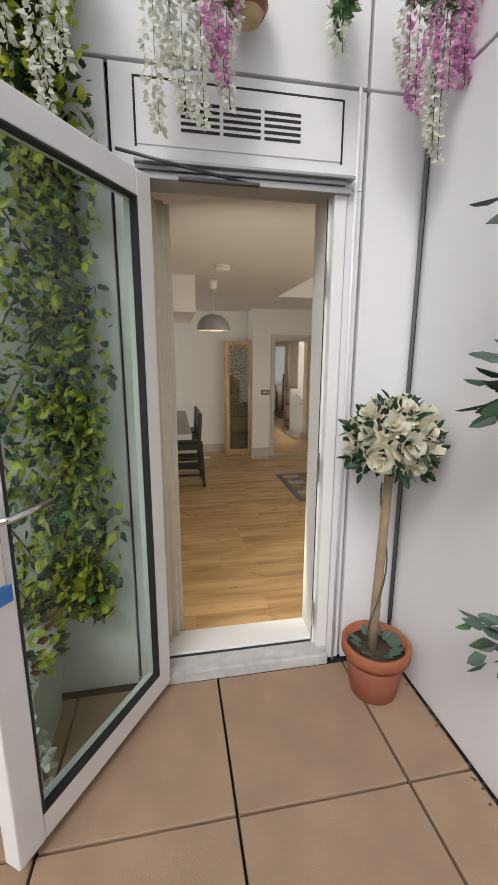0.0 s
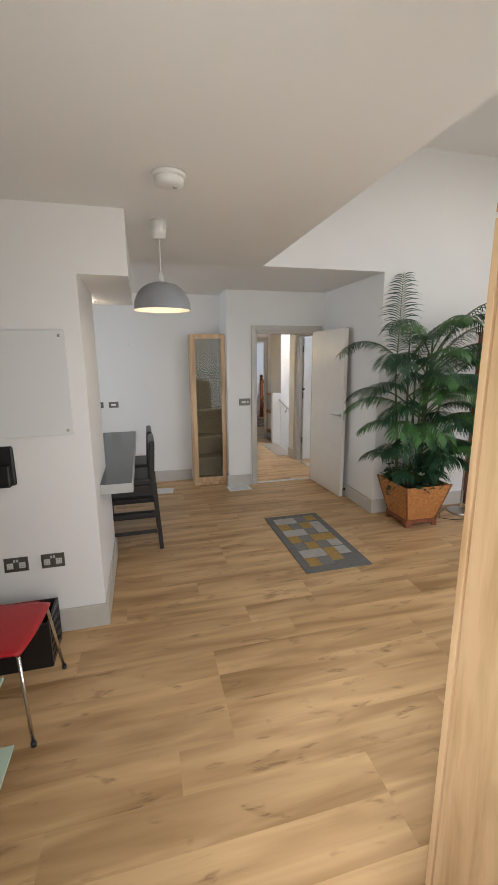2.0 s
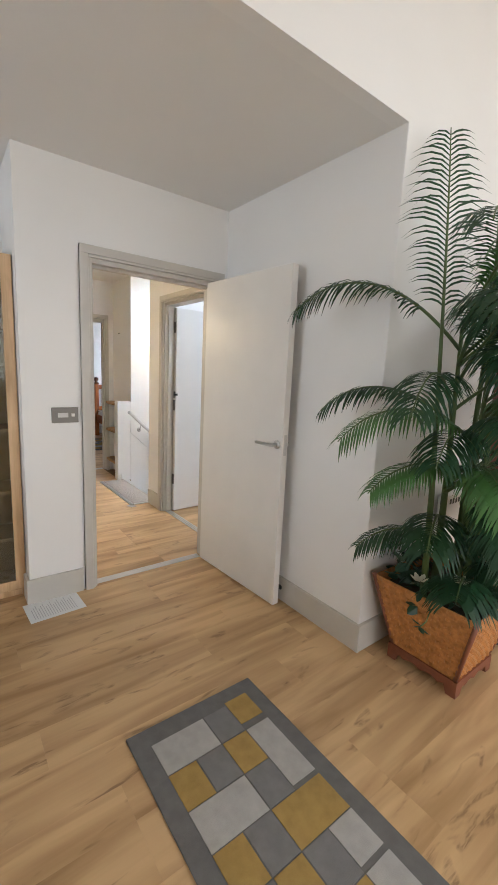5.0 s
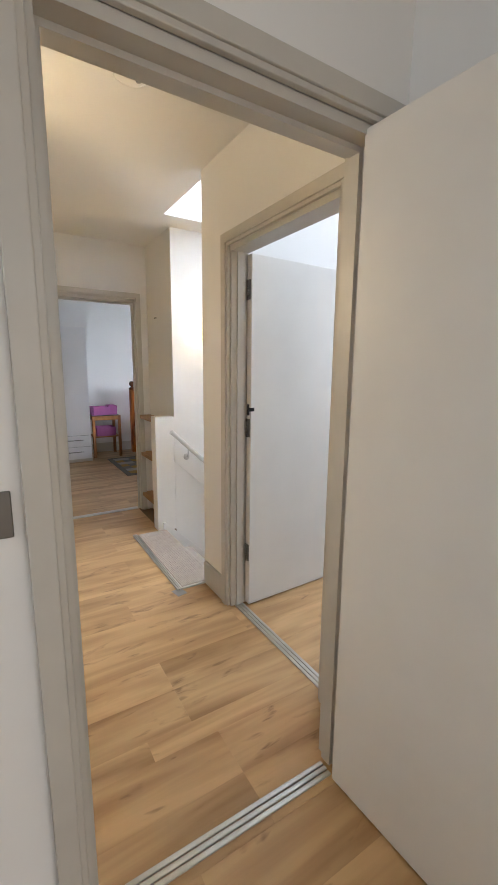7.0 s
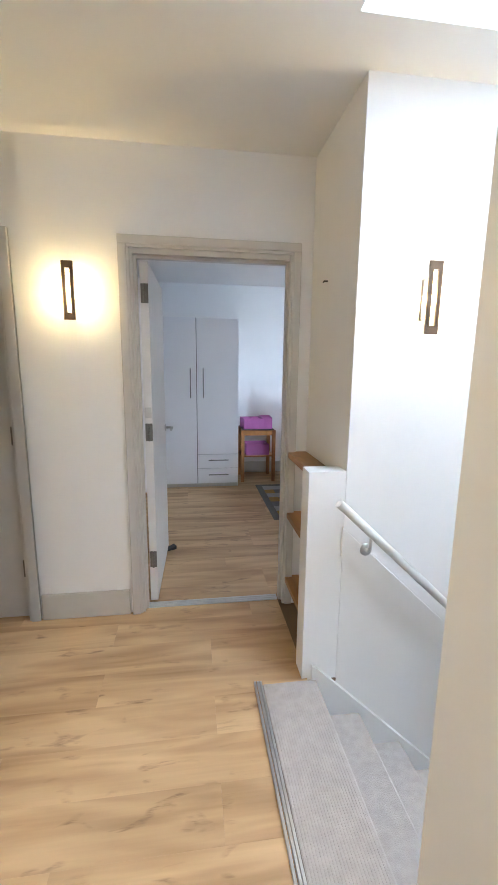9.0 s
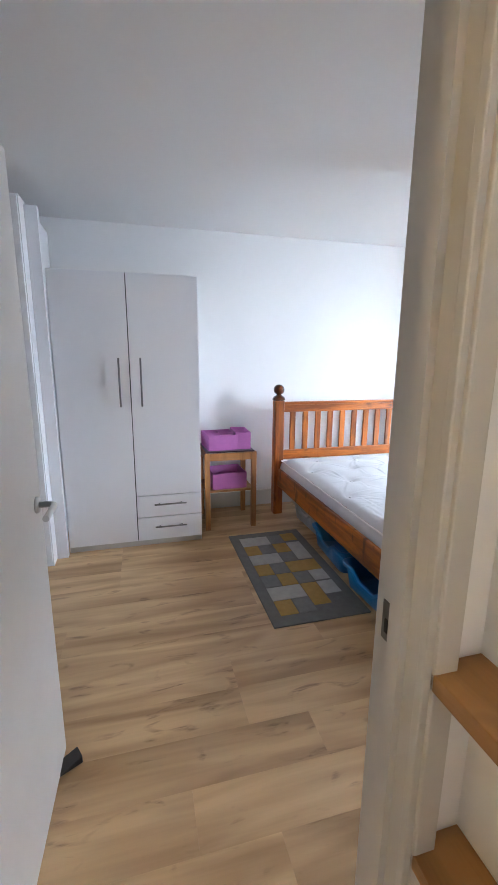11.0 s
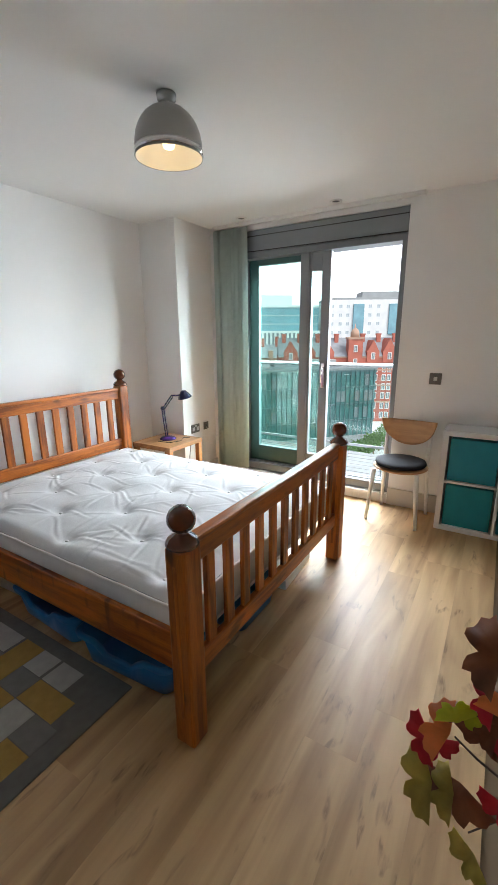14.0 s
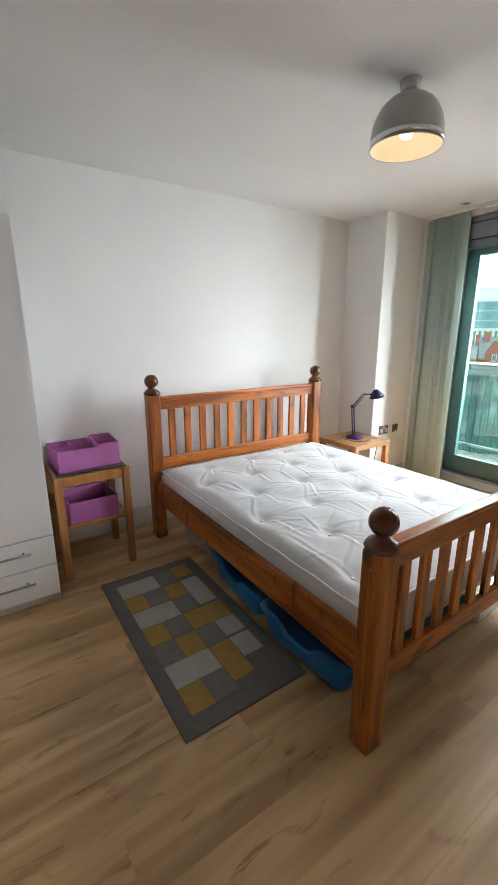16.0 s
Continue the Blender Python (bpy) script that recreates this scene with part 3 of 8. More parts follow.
solid("trim_study_lining", bm, TRIM, "pale grey door lining", "trim", kind="structure")

# aluminium threshold strips
for nm, r in (("hall", (2.69, 7.03, 3.46, 7.09)), ("bedroom", (2.91, 10.09, 3.70, 10.15))):
    bm = bmesh.new()
    for k in range(3):
        box(bm, r[0], r[1] + 0.02 * k, 0.0, r[2], r[1] + 0.02 * k + 0.016, 0.007, bevel=0.002)
    solid("threshold_" + nm, bm, STRIP, "ribbed aluminium threshold strip on the floor", "threshold", kind="structure")
bm = bmesh.new()
for k in range(3):
    box(bm, 3.68 + 0.02 * k, 7.33, 0.0, 3.696 + 0.02 * k, 8.10, 0.007, bevel=0.002)
solid("threshold_study", bm, STRIP, "ribbed aluminium threshold strip on the floor", "threshold", kind="structure")


# ---- terrace ----
TZ = 0.154
structure("ground_terrace", DARK, [(-2.6, -3.5, -0.3, 2.3, 1.99, TZ - 0.035)], "dark bed under the terrace slabs", "ground")
structure("wall_terrace_side", DARK, [(2.075, -3.5, -0.3, 2.2, 1.99, 4.2)], "wall beside the terrace behind its panels")
structure("wall_terrace_left", CLAD, [(-2.7, -3.5, -0.3, -2.6, 1.99, 1.3)], "white wall closing the terrace")
structure("wall_terrace_back", CLAD, [(-2.6, -3.6, -0.3, 2.2, -3.5, 1.3)], "white parapet closing the terrace")
cladding = thing("wall_cladding", (0, 1.99, TZ), "white aluminium cladding panels with dark joints round the terrace door", "cladding", kind="structure")
cz = 2.733 - TZ
for r in [(-2.6, -0.055, 0, 0.768, 0, cz - 0.006), (0.780, -0.055, 2.37 - TZ, 1.774, 0, cz - 0.006), (0.780, -0.055, 0.0, 0.86, 0, 2.37 - TZ - 0.002), (1.71, -0.055, 0.0, 1.774, 0, 2.37 - TZ - 0.002),
          (1.788, -0.06, 0, 2.053, 0, cz - 0.006), (-2.6, -0.055, cz + 0.008, 1.774, 0, 4.0), (1.788, -0.055, cz + 0.008, 2.053, 0, 4.0)]:
    bm = bmesh.new()
    box(bm, *r, bevel=0.003)
    part("panel", bm, CLAD, cladding)
for y0, y1 in ((-1.48, -0.07), (-3.2, -1.49)):
    for z0, z1 in ((0.0, cz - 0.006), (cz + 0.008, 4.0)):
        bm = bmesh.new()
        box(bm, 2.06, y0, z0, 2.09, y1, z1, bevel=0.003)
        part("panel", bm, CLAD, cladding)
bm = bmesh.new()
for r in ((-2.6, -0.012, cz - 0.02, 2.07, -0.002, cz + 0.02), (0.755, -0.012, 0, 0.79, -0.002, cz), (1.765, -0.012, 0, 1.80, -0.002, 4.0), (2.03, -0.012, 0, 2.07, -0.002, 4.0)):
    box(bm, *r)
part("backing", bm, DARK, cladding)
bm = bmesh.new()
box(bm, 0.872, -0.059, 2.468 - TZ, 1.672, -0.05, 2.682 - TZ, bevel=0.002)
hatch = part("vent_hatch", bm, CLAD, cladding, "white hinged vent hatch with slots")
bm = bmesh.new()
for r in ((0.864, -0.058, 2.46 - TZ, 0.872, -0.05, 2.69 - TZ), (1.672, -0.058, 2.46 - TZ, 1.680, -0.05, 2.69 - TZ), (0.872, -0.058, 2.682 - TZ, 1.672, -0.05, 2.69 - TZ)):
    box(bm, *r)
part("hatch_gap", bm, DARK, cladding)
for k in range(3):
    for j in range(5):
        bm = bmesh.new()
        xa = 1.035 + 0.160 * k
        box(bm, xa, -0.0605, 2.520 - TZ + 0.0225 * j, xa + 0.146, -0.0585, 2.531 - TZ + 0.0225 * j)
        part("vent_slot", bm, DARK, cladding)
bm = bmesh.new()
tube(bm, [(2.045, -0.075, 0.0), (2.045, -0.075, 4.0)], 0.009, 8)
part("rain_pipe", bm, material("dark_pipe", (0.12, 0.12, 0.125), 0.5), cladding)
bm = bmesh.new()
tube(bm, [(1.742, -0.065, 0.0), (1.742, -0.065, cz)], 0.007, 6)
part("cover_strip", bm, CLAD, cladding)

# ---- doors ----
def lever(parent, at, side, along, plate=True):
    """A steel lever handle on a face; side is the way out of the face, along the way the lever points."""
    p, s, a = Vector(at), Vector(side), Vector(along)
    bm = bmesh.new()
    rose_m = Matrix.Translation(p) @ s.to_track_quat("Z", "Y").to_matrix().to_4x4()
    lathe(bm, [(0, 0), (0.026, 0), (0.026, 0.006), (0.022, 0.009), (0, 0.009)], segs=24, m=rose_m)
    tube(bm, [p, p + s * 0.045, p + s * 0.052 + a * 0.008, p + s * 0.055 + a * 0.03, p + s * 0.055 + a * 0.125], 0.0095, 10)
    part("handle", bm, STEEL, parent, "brushed steel lever handle")


def hinge(parent, at, axis, out):
    """A butt hinge: two leaves and a knuckle."""
    p, a, o = Vector(at), Vector(axis), Vector(out)
    bm = bmesh.new()
    side = Vector((0, 0, 1)).cross(o)
    for s in (-1, 1):
        c = p + side * (0.0105 * s) + o * 0.001
        box(bm, -0.009, -0.0015, -0.05, 0.009, 0.0015, 0.05, m=Matrix.Translation(c) @ o.to_track_quat("-Y", "Z").to_matrix().to_4x4())
    for k in range(5):
        tube(bm, [p + o * 0.006 + Vector((0, 0, -0.05 + 0.02 * k)), p + o * 0.006 + Vector((0, 0, -0.0315 + 0.02 * k))], 0.0065, 8)
    part("hinge", bm, PLATE, parent, "dull steel butt hinge")


# hall door, open flat towards the side wall
hall_door = thing("door_1", (3.448, 7.02, 0), "open flush door painted pale cream with a steel lever handle", "door", kind="structure", turn=-86.9)
boxes("leaf", DOORPAINT, hall_door, [(0.004, 0, 0.008, 0.812, 0.044, 1.988)], 0.002)
lever(hall_door, (0.77, 0, 1.0), (0, -1, 0), (-1, 0, 0))
lever(hall_door, (0.77, 0.044, 1.0), (0, 1, 0), (-1, 0, 0))
boxes("latch_plate", STEEL, hall_door, [(0.8115, 0.011, 0.94, 0.814, 0.033, 1.06)])

# bedroom door, open inwards
bed_door = thing("door_2", (2.925, 10.16, 0), "open flush white bedroom door with a steel lever handle", "door", kind="structure", turn=88.5)
boxes("leaf", DOORPAINT, bed_door, [(0.004, -0.044, 0.008, 0.80, 0, 1.965)], 0.002)
lever(bed_door, (0.745, -0.044, 0.97), (0, -1, 0), (-1, 0, 0))
boxes("latch_plate", STEEL, bed_door, [(0.7995, -0.033, 0.91, 0.802, -0.011, 1.03)])
for z in (0.28, 1.05, 1.80):
    hinge(bed_door, (-0.002, -0.024, z), (0, 0, 1), (-1, 0, 0))
boxes("bolt", STEEL, bed_door, [(-0.004, -0.04, 1.13, 0.004, -0.006, 1.19)], 0.001)

# study door, open into the side room
study_door = thing("door_3", (3.755, 8.058, 0), "open flush white door on steel hinges", "door", kind="structure", turn=2)
boxes("leaf", DOORPAINT, study_door, [(0.0, 0.0, 0.008, 0.775, 0.044, 1.965)], 0.002)
lever(study_door, (0.715, 0.0, 1.0), (0, -1, 0), (-1, 0, 0))
for z in (0.331, 1.063, 1.79):
    hinge(study_door, (-0.004, 0.022, z), (0, 0, 1), (-1, 0, 0))
bm = bmesh.new()
box(bm, -0.02, -0.004, 1.155, 0.02, 0.006, 1.175)
box(bm, -0.02, -0.004, 1.135, -0.012, 0.006, 1.195)
part("bolt", bm, material("black_iron", (0.03, 0.03, 0.03), 0.5, metal=0.8), study_door, "black sliding bolt")

closet_door = thing("door_4", (1.46, 10.085, 0), "closed flush door painted pale grey in the hall", "door", kind="structure")
boxes("leaf", TRIM, closet_door, [(0.004, 0, 0.008, 0.806, 0.044, 1.99)], 0.002)
for z in (0.3, 1.05, 1.8):
    hinge(closet_door, (0.806, 0.0, z), (0, 0, 1), (0, -1, 0))

# strike plate in the bedroom lining
bm = bmesh.new()
box(bm, 3.7165, 10.130, 0.925, 3.720, 10.160, 1.0, bevel=0.001)
strike = solid("strike_plate", bm, PLATE, "worn steel strike plate in the door lining", "strike plate", kind="structure")
bm = bmesh.new()
box(bm, 3.715, 10.141, 0.942, 3.717, 10.150, 0.968)
part("keep_hole", bm, DARK, strike)

# terrace door frame and its open glazed leaf
tframe = thing("door_frame", (0, 0, 0), "white framed terrace door opening with a grey grooved head", "door frame", kind="structure")
boxes("jamb", UPVC, tframe, [(0.862, 1.925, TZ + 0.08, 0.878, 1.965, 2.372)], 0.003)
boxes("jamb", UPVC, tframe, [(1.652, 1.925, TZ + 0.08, 1.705, 1.99, 2.372), (1.640, 1.96, TZ + 0.08, 1.652, 1.99, 2.372)], 0.003)
boxes("gasket", RUBBER, tframe, [(1.6375, 1.966, TZ + 0.09, 1.640, 1.972, 2.345)])
for k, (z, dep) in enumerate(((2.345, 0.0), (2.362, 0.018), (2.379, 0.006))):
    boxes("head_rail", ALU, tframe, [(0.862, 1.905 + dep, z, 1.715 - 0.01 * k, 2.03, z + 0.0155)], 0.002)
boxes("drip_bar", ALU, tframe, [(0.86, 1.89, 2.396, 1.725, 1.94, 2.408)], 0.002)
boxes("sill", material("weathered_sill", (0.50, 0.50, 0.50), 0.6, vary=0.2, scale=14, bump=0.2), tframe, [(0.86, 1.895, TZ + 0.0, 1.705, 1.93, TZ + 0.05), (0.86, 1.915, TZ + 0.05, 1.705, 1.99, TZ + 0.078)], 0.003)
boxes("sill_board", WALL, tframe, [(0.852, 1.991, 0.2325, 1.653, 2.16, 0.2475)], 0.004)
boxes("threshold_gap", RUBBER, tframe, [(0.905, 1.978, TZ + 0.078, 1.64, 1.99, TZ + 0.081)])
for z in (0.42, 1.19, 2.02):
    bm = bmesh.new()
    box(bm, 1.630, 1.93, z - 0.07, 1.6345, 1.948, z + 0.07, bevel=0.001)
    box(bm, 1.6305, 1.927, z - 0.03, 1.636, 1.936, z + 0.03, bevel=0.001)
    part("keep", bm, STEEL, tframe, "steel locking keep")

leaf_turn = math.degrees(math.atan2(-0.67, -0.44))
tdoor = thing("door_5", (0.893, 1.895, 0), "open white-framed glazed terrace door with a steel lever", "door", kind="structure", turn=leaf_turn)
LW, Z0, Z1 = 0.80, 0.19, 2.34
boxes("stile", UPVC, tdoor, [(0, -0.035, Z0, 0.085, 0.03, Z1)], 0.006)
boxes("stile", UPVC, tdoor, [(LW - 0.095, -0.035, Z0, LW, 0.03, Z1)], 0.006)
boxes("rail", UPVC, tdoor, [(0.085, -0.034, Z0, LW - 0.095, 0.029, Z0 + 0.10)], 0.006)
boxes("rail", UPVC, tdoor, [(0.085, -0.034, Z1 - 0.09, LW - 0.095, 0.029, Z1)], 0.006)
g = 0.007
boxes("gasket", RUBBER, tdoor, [(0.085, 0.0, Z0 + 0.1, 0.085 + g, 0.031, Z1 - 0.09), (LW - 0.095 - g, 0.0, Z0 + 0.1, LW - 0.095, 0.031, Z1 - 0.09), (0.085 + g, 0.0, Z0 + 0.1, LW - 0.095 - g, 0.031, Z0 + 0.1 + g), (0.085 + g, 0.0, Z1 - 0.09 - g, LW - 0.095 - g, 0.031, Z1 - 0.09)])
pane = boxes("pane", DOORGLASS, tdoor, [(0.09, -0.008, Z0 + 0.105, LW - 0.10, 0.008, Z1 - 0.095)])
pane.visible_shadow = False
bm = bmesh.new()
box(bm, LW - 0.065, 0.03, 1.08, LW - 0.03, 0.04, 1.34, bevel=0.003)
tube(bm, [(LW - 0.048, 0.04, 1.29), (LW - 0.048, 0.075, 1.29), (LW - 0.06, 0.085, 1.29), (LW - 0.19, 0.085, 1.30)], 0.01, 10)
part("handle", bm, CHROME, tdoor, "polished lever handle on a long plate")
bm = bmesh.new()
box(bm, LW - 0.075, 0.0405, 1.05, LW - 0.02, 0.046, 1.10, bevel=0.002)
part("tape", bm, material("blue_tape", (0.05, 0.2, 0.55), 0.5), tdoor, "scrap of blue tape")
bm = bmesh.new()
tube(bm, [(0.80, 1.86, 2.415), (1.28, 1.90, 2.352)], 0.006, 6)
box(bm, 1.02, 1.885, 2.340, 1.33, 1.904, 2.352, bevel=0.002)
solid("door_stay", bm, material("dark_steel", (0.1, 0.1, 0.1), 0.45, metal=0.8), "dark steel friction stay above the open door", "door stay")

# ---- living room ----
PENDANT_GREY = material("grey_enamel", (0.30, 0.31, 0.33), 0.35, vary=0.05)
LAMP_IN = material("white_enamel_inside", (0.85, 0.82, 0.76), 0.5)
WHITEPLASTIC = material("white_plastic", (0.78, 0.77, 0.74), 0.4, vary=0.03)
BULB = glowing("lit_bulb", (1.0, 0.75, 0.42), 1.6)


def dome(parent, radius, height, z, out_mat, in_mat, power=2.2, curve=None):
    """An open bowl shade hanging mouth down, with a thin wall."""
    prof = [(radius * (1 - (k / 10) ** power) ** (1 / power) if k < 10 else 0.02, height * k / 10) for k in range(11)]
    if curve:
        prof = [(radius * r, height * h) for h, r in curve]
    bm = bmesh.new()
    lathe(bm, prof, (0, 0, z), 48)
    part("shade", bm, out_mat, parent)
    bm = bmesh.new()
    lathe(bm, [(max(r - 0.003, 0.015), h * 0.985) for r, h in prof], (0, 0, z - 0.0005), 48)
    part("shade_lining", bm, in_mat, parent, "pale inside of the shade")
    bm = bmesh.new()
    tube(bm, [(radius * math.cos(a) - 0.001, radius * math.sin(a), z) for a in [2 * math.pi * i / 48 for i in range(49)]], 0.0022, 6, caps=False)
    part("rim", bm, out_mat, parent)


pendant = thing("pendant_lamp", (1.41, 4.60, 0), "grey enamel dome pendant lamp, lit, on a white ceiling rose", "lamp")
dome(pendant, 0.172, 0.165, 1.968, PENDANT_GREY, LAMP_IN)
bm = bmesh.new()
lathe(bm, [(0, 2.375), (0.036, 2.375), (0.044, 2.42), (0.05, 2.474), (0, 2.474)], segs=28)
part("ceiling_rose", bm, WHITEPLASTIC, pendant, "white plastic ceiling cup")
bm = bmesh.new()
tube(bm, [(0, 0, 2.375), (0, 0, 2.18)], 0.0035, 8)
part("cord", bm, WHITEPLASTIC, pendant)
bm = bmesh.new()
lathe(bm, [(0, 2.18), (0.012, 2.18), (0.017, 2.14), (0.017, 2.10), (0, 2.10)], segs=20)
part("lampholder", bm, WHITEPLASTIC, pendant)
bm = bmesh.new()
lathe(bm, [(0, 2.115), (0.013, 2.10), (0.028, 2.065), (0.026, 2.04), (0.012, 2.022), (0, 2.02)], segs=20)
part("bulb", bm, BULB, pendant)


def smoke_alarm(x, y, z):
    a = thing("smoke_alarm", (x, y, z), "round white smoke alarm on the ceiling", "smoke alarm")
    bm = bmesh.new()
    lathe(bm, [(0, 0.0), (0.075, 0.0), (0.075, -0.012), (0.07, -0.016), (0, -0.016)], segs=40)
    part("base", bm, WHITEPLASTIC, a)
    bm = bmesh.new()
    lathe(bm, [(0.06, -0.016), (0.066, -0.02), (0.064, -0.042), (0.045, -0.05), (0, -0.051)], segs=40)
    part("cover", bm, WHITEPLASTIC, a)
    bm = bmesh.new()
    lathe(bm, [(0, -0.051), (0.01, -0.051), (0.009, -0.055), (0, -0.055)], (0.025, 0.0, 0), 16)
    part("test_button", bm, material("grey_button", (0.4, 0.4, 0.4), 0.5), a)


smoke_alarm(1.43, 3.94, C - 0.001)
smoke_alarm(3.10, 7.85, C - 0.001)


def wall_plate(name, at, turn, w, h, inserts, label, cat):
    """A metal plate on a wall whose outside is local -y. inserts: x, z, w, h of the pale rockers or sockets."""
    t = thing(name, at, label, cat, turn=turn)
    boxes("plate", PLATE, t, [(-w / 2, -0.009, -h / 2, w / 2, -0.0005, h / 2)], 0.002)
    for x, z, a, b, m in inserts:
        boxes("insert", m, t, [(x - a / 2, -0.0125, z - b / 2, x + a / 2, -0.008, z + b / 2)], 0.001)
    return t


GREYPL = material("grey_insert", (0.55, 0.55, 0.53), 0.4)
DARKPL = material("dark_insert", (0.05, 0.05, 0.05), 0.5)
SOCKET = [(x, z, a, b, m) for s in (-0.033, 0.033) for x, z, a, b, m in ((s, -0.004, 0.034, 0.036, GREYPL), (s, 0.006, 0.005, 0.01, DARKPL), (s - 0.008, -0.012, 0.008, 0.005, DARKPL), (s + 0.008, -0.012, 0.008, 0.005, DARKPL))] + [(-0.008, 0.026, 0.011, 0.016, GREYPL), (0.008, 0.026, 0.011, 0.016, GREYPL)]
SWITCH2 = [(-0.02, 0, 0.022, 0.03, GREYPL), (0.02, 0, 0.022, 0.03, GREYPL)]
for x in (0.473, 0.674):
    wall_plate("double_socket", (x, 4.42, 0.485), 0, 0.13, 0.088, SOCKET, "brushed steel double power socket on the white wall", "socket")
for x in (0.70, 0.885):
    wall_plate("switch_plate", (x, 7.48, 1.085), 0, 0.12, 0.075, [(0, 0, 0.06, 0.026, WHITEPLASTIC)], "steel fused switch plate above the bar", "switch")
wall_plate("light_switch", (2.518, 7.01, 1.112), 0, 0.145, 0.088, [(-0.012, 0.0, 0.055, 0.026, GREYPL), (0.042, 0.0, 0.018, 0.018, WHITEPLASTIC)], "steel dimmer and light switch beside the door", "switch")

# glass writing board
board = thing("glass_board", (0.0, 4.42, 0), "frosted white glass writing board on steel pins", "board")
boxes("sheet", material("frosted_board", (0.74, 0.75, 0.73), 0.18, vary=0.02, scale=2), board, [(-0.05, -0.018, 1.252, 0.862, -0.012, 1.832)], 0.001)
for x in (0.0, 0.835):
    for z in (1.28, 1.805):
        bm = bmesh.new()
        lathe(bm, [(0, -0.02), (0.009, -0.02), (0.009, 0.0), (0, 0.0)], segs=16, m=Matrix.Translation((x, 0, z)) @ Matrix.Rotation(radians(-90), 4, "X"))
        part("pin", bm, STEEL, board)
BLACKPL = material("black_plastic", (0.012, 0.012, 0.013), 0.35, vary=0.1)
rack = thing("wall_rack", (0.27, 4.42, 0.975), "black plastic wall rack with a paper in it", "rack")
boxes("back", BLACKPL, rack, [(-0.3, -0.02, 0.0, 0.265, 0, 0.228)], 0.012)
boxes("pocket", BLACKPL, rack, [(-0.28, -0.06, 0.0, 0.245, -0.021, 0.125)], 0.008)
boxes("paper", WHITEPLASTIC, rack, [(-0.2, -0.03, 0.126, 0.03, -0.022, 0.148)])

# glass shelf rack near the terrace door
SHELFGLASS = material("green_shelf_glass", (0.50, 0.62, 0.52), 0.15, vary=0.03, scale=3)
shelf_rack = thing("glass_shelf_rack", (0.36, 3.13, 0), "four-tier rack of frosted green glass shelves on steel posts", "shelf")
for z in (0.122, 0.447, 0.784, 1.108):
    boxes("glass_shelf", SHELFGLASS, shelf_rack, [(-0.34, -0.38, z - 0.01, 0.30, 0.38, z)], 0.003)
for x in (-0.3, 0.24):
    for y in (-0.33, 0.30):
        bm = bmesh.new()
        tube(bm, [(x, y, 0), (x, y, 1.11)], 0.012, 10)
        part("post", bm, CHROME, shelf_rack)
cable = thing("power_cable", (0.50, 3.35, 0.785), "black power cable with its plug lying over a glass shelf", "cable")
bm = bmesh.new()
tube(bm, [(-0.12, 0.05, 0.21), (-0.06, 0.05, 0.22), (-0.02, 0.03, 0.17), (0.0, 0.0, 0.08), (0.02, -0.01, 0.03), (0.03, -0.02, 0.02)], 0.004, 6)
part("lead", bm, BLACKPL, cable)
bm = bmesh.new()
box(bm, 0.008, -0.045, 0.0, 0.058, 0.0, 0.03, bevel=0.008)
part("plug", bm, BLACKPL, cable)
bm = bmesh.new()
lathe(bm, [(0, 0), (0.02, 0), (0.03, 0.05), (0.012, 0.07), (0, 0.07)], (-0.13, 0.05, 0.15), 14)
part("adaptor", bm, BLACKPL, cable)

# red stacking chair
RED = material("red_shell", (0.42, 0.012, 0.018), 0.4, vary=0.08, scale=8)
red_chair = thing("red_chair", (0.52, 3.86, 0), "red shell chair on thin chrome legs", "chair", turn=-6)
bm = bmesh.new()
N = 14
grid = [[None] * (N + 1) for _ in range(N + 1)]
for i in range(N + 1):
    for j in range(N + 1):
        u, v = i / N * 2 - 1, j / N * 2 - 1
        x, y = 0.2 * u * (1 - 0.08 * v * v), 0.215 * v * (1 - 0.06 * u * u)
        z = 0.445 + 0.03 * u * u - 0.015 * max(v, 0) ** 2 - 0.03 * max(u, 0) ** 3
        grid[i][j] = bm.verts.new((x, y, z))
for i in range(N):
    for j in range(N):
        bm.faces.new((grid[i][j], grid[i + 1][j], grid[i + 1][j + 1], grid[i][j + 1])).smooth = True
geo = bmesh.ops.extrude_face_region(bm, geom=list(bm.faces))
bmesh.ops.translate(bm, vec=(0, 0, -0.012), verts=[v for v in geo["geom"] if isinstance(v, bmesh.types.BMVert)])
part("seat", bm, RED, red_chair)
for sx, sy in ((1, 1), (1, -1), (-1, 1), (-1, -1)):
    bm = bmesh.new()
    tube(bm, [(0.13 * sx, 0.13 * sy, 0.43), (0.17 * sx, 0.185 * sy, 0.41), (0.205 * sx, 0.235 * sy, 0.0)], 0.0085, 10)
    leg = part("leg", bm, CHROME, red_chair, "thin chrome leg")
    bm = bmesh.new()
    lathe(bm, [(0, 0), (0.012, 0), (0.012, 0.02), (0, 0.02)], (0.205 * sx, 0.235 * sy, 0), 12)
    part("foot", bm, BLACKPL, leg)
bm = bmesh.new()
tube(bm, [(-0.17, -0.17, 0.43), (-0.215, -0.17, 0.6), (-0.235, -0.16, 0.78), (-0.235, 0.16, 0.78), (-0.215, 0.17, 0.6), (-0.17, 0.17, 0.43)], 0.0085, 8)
part("back_frame", bm, CHROME, red_chair)

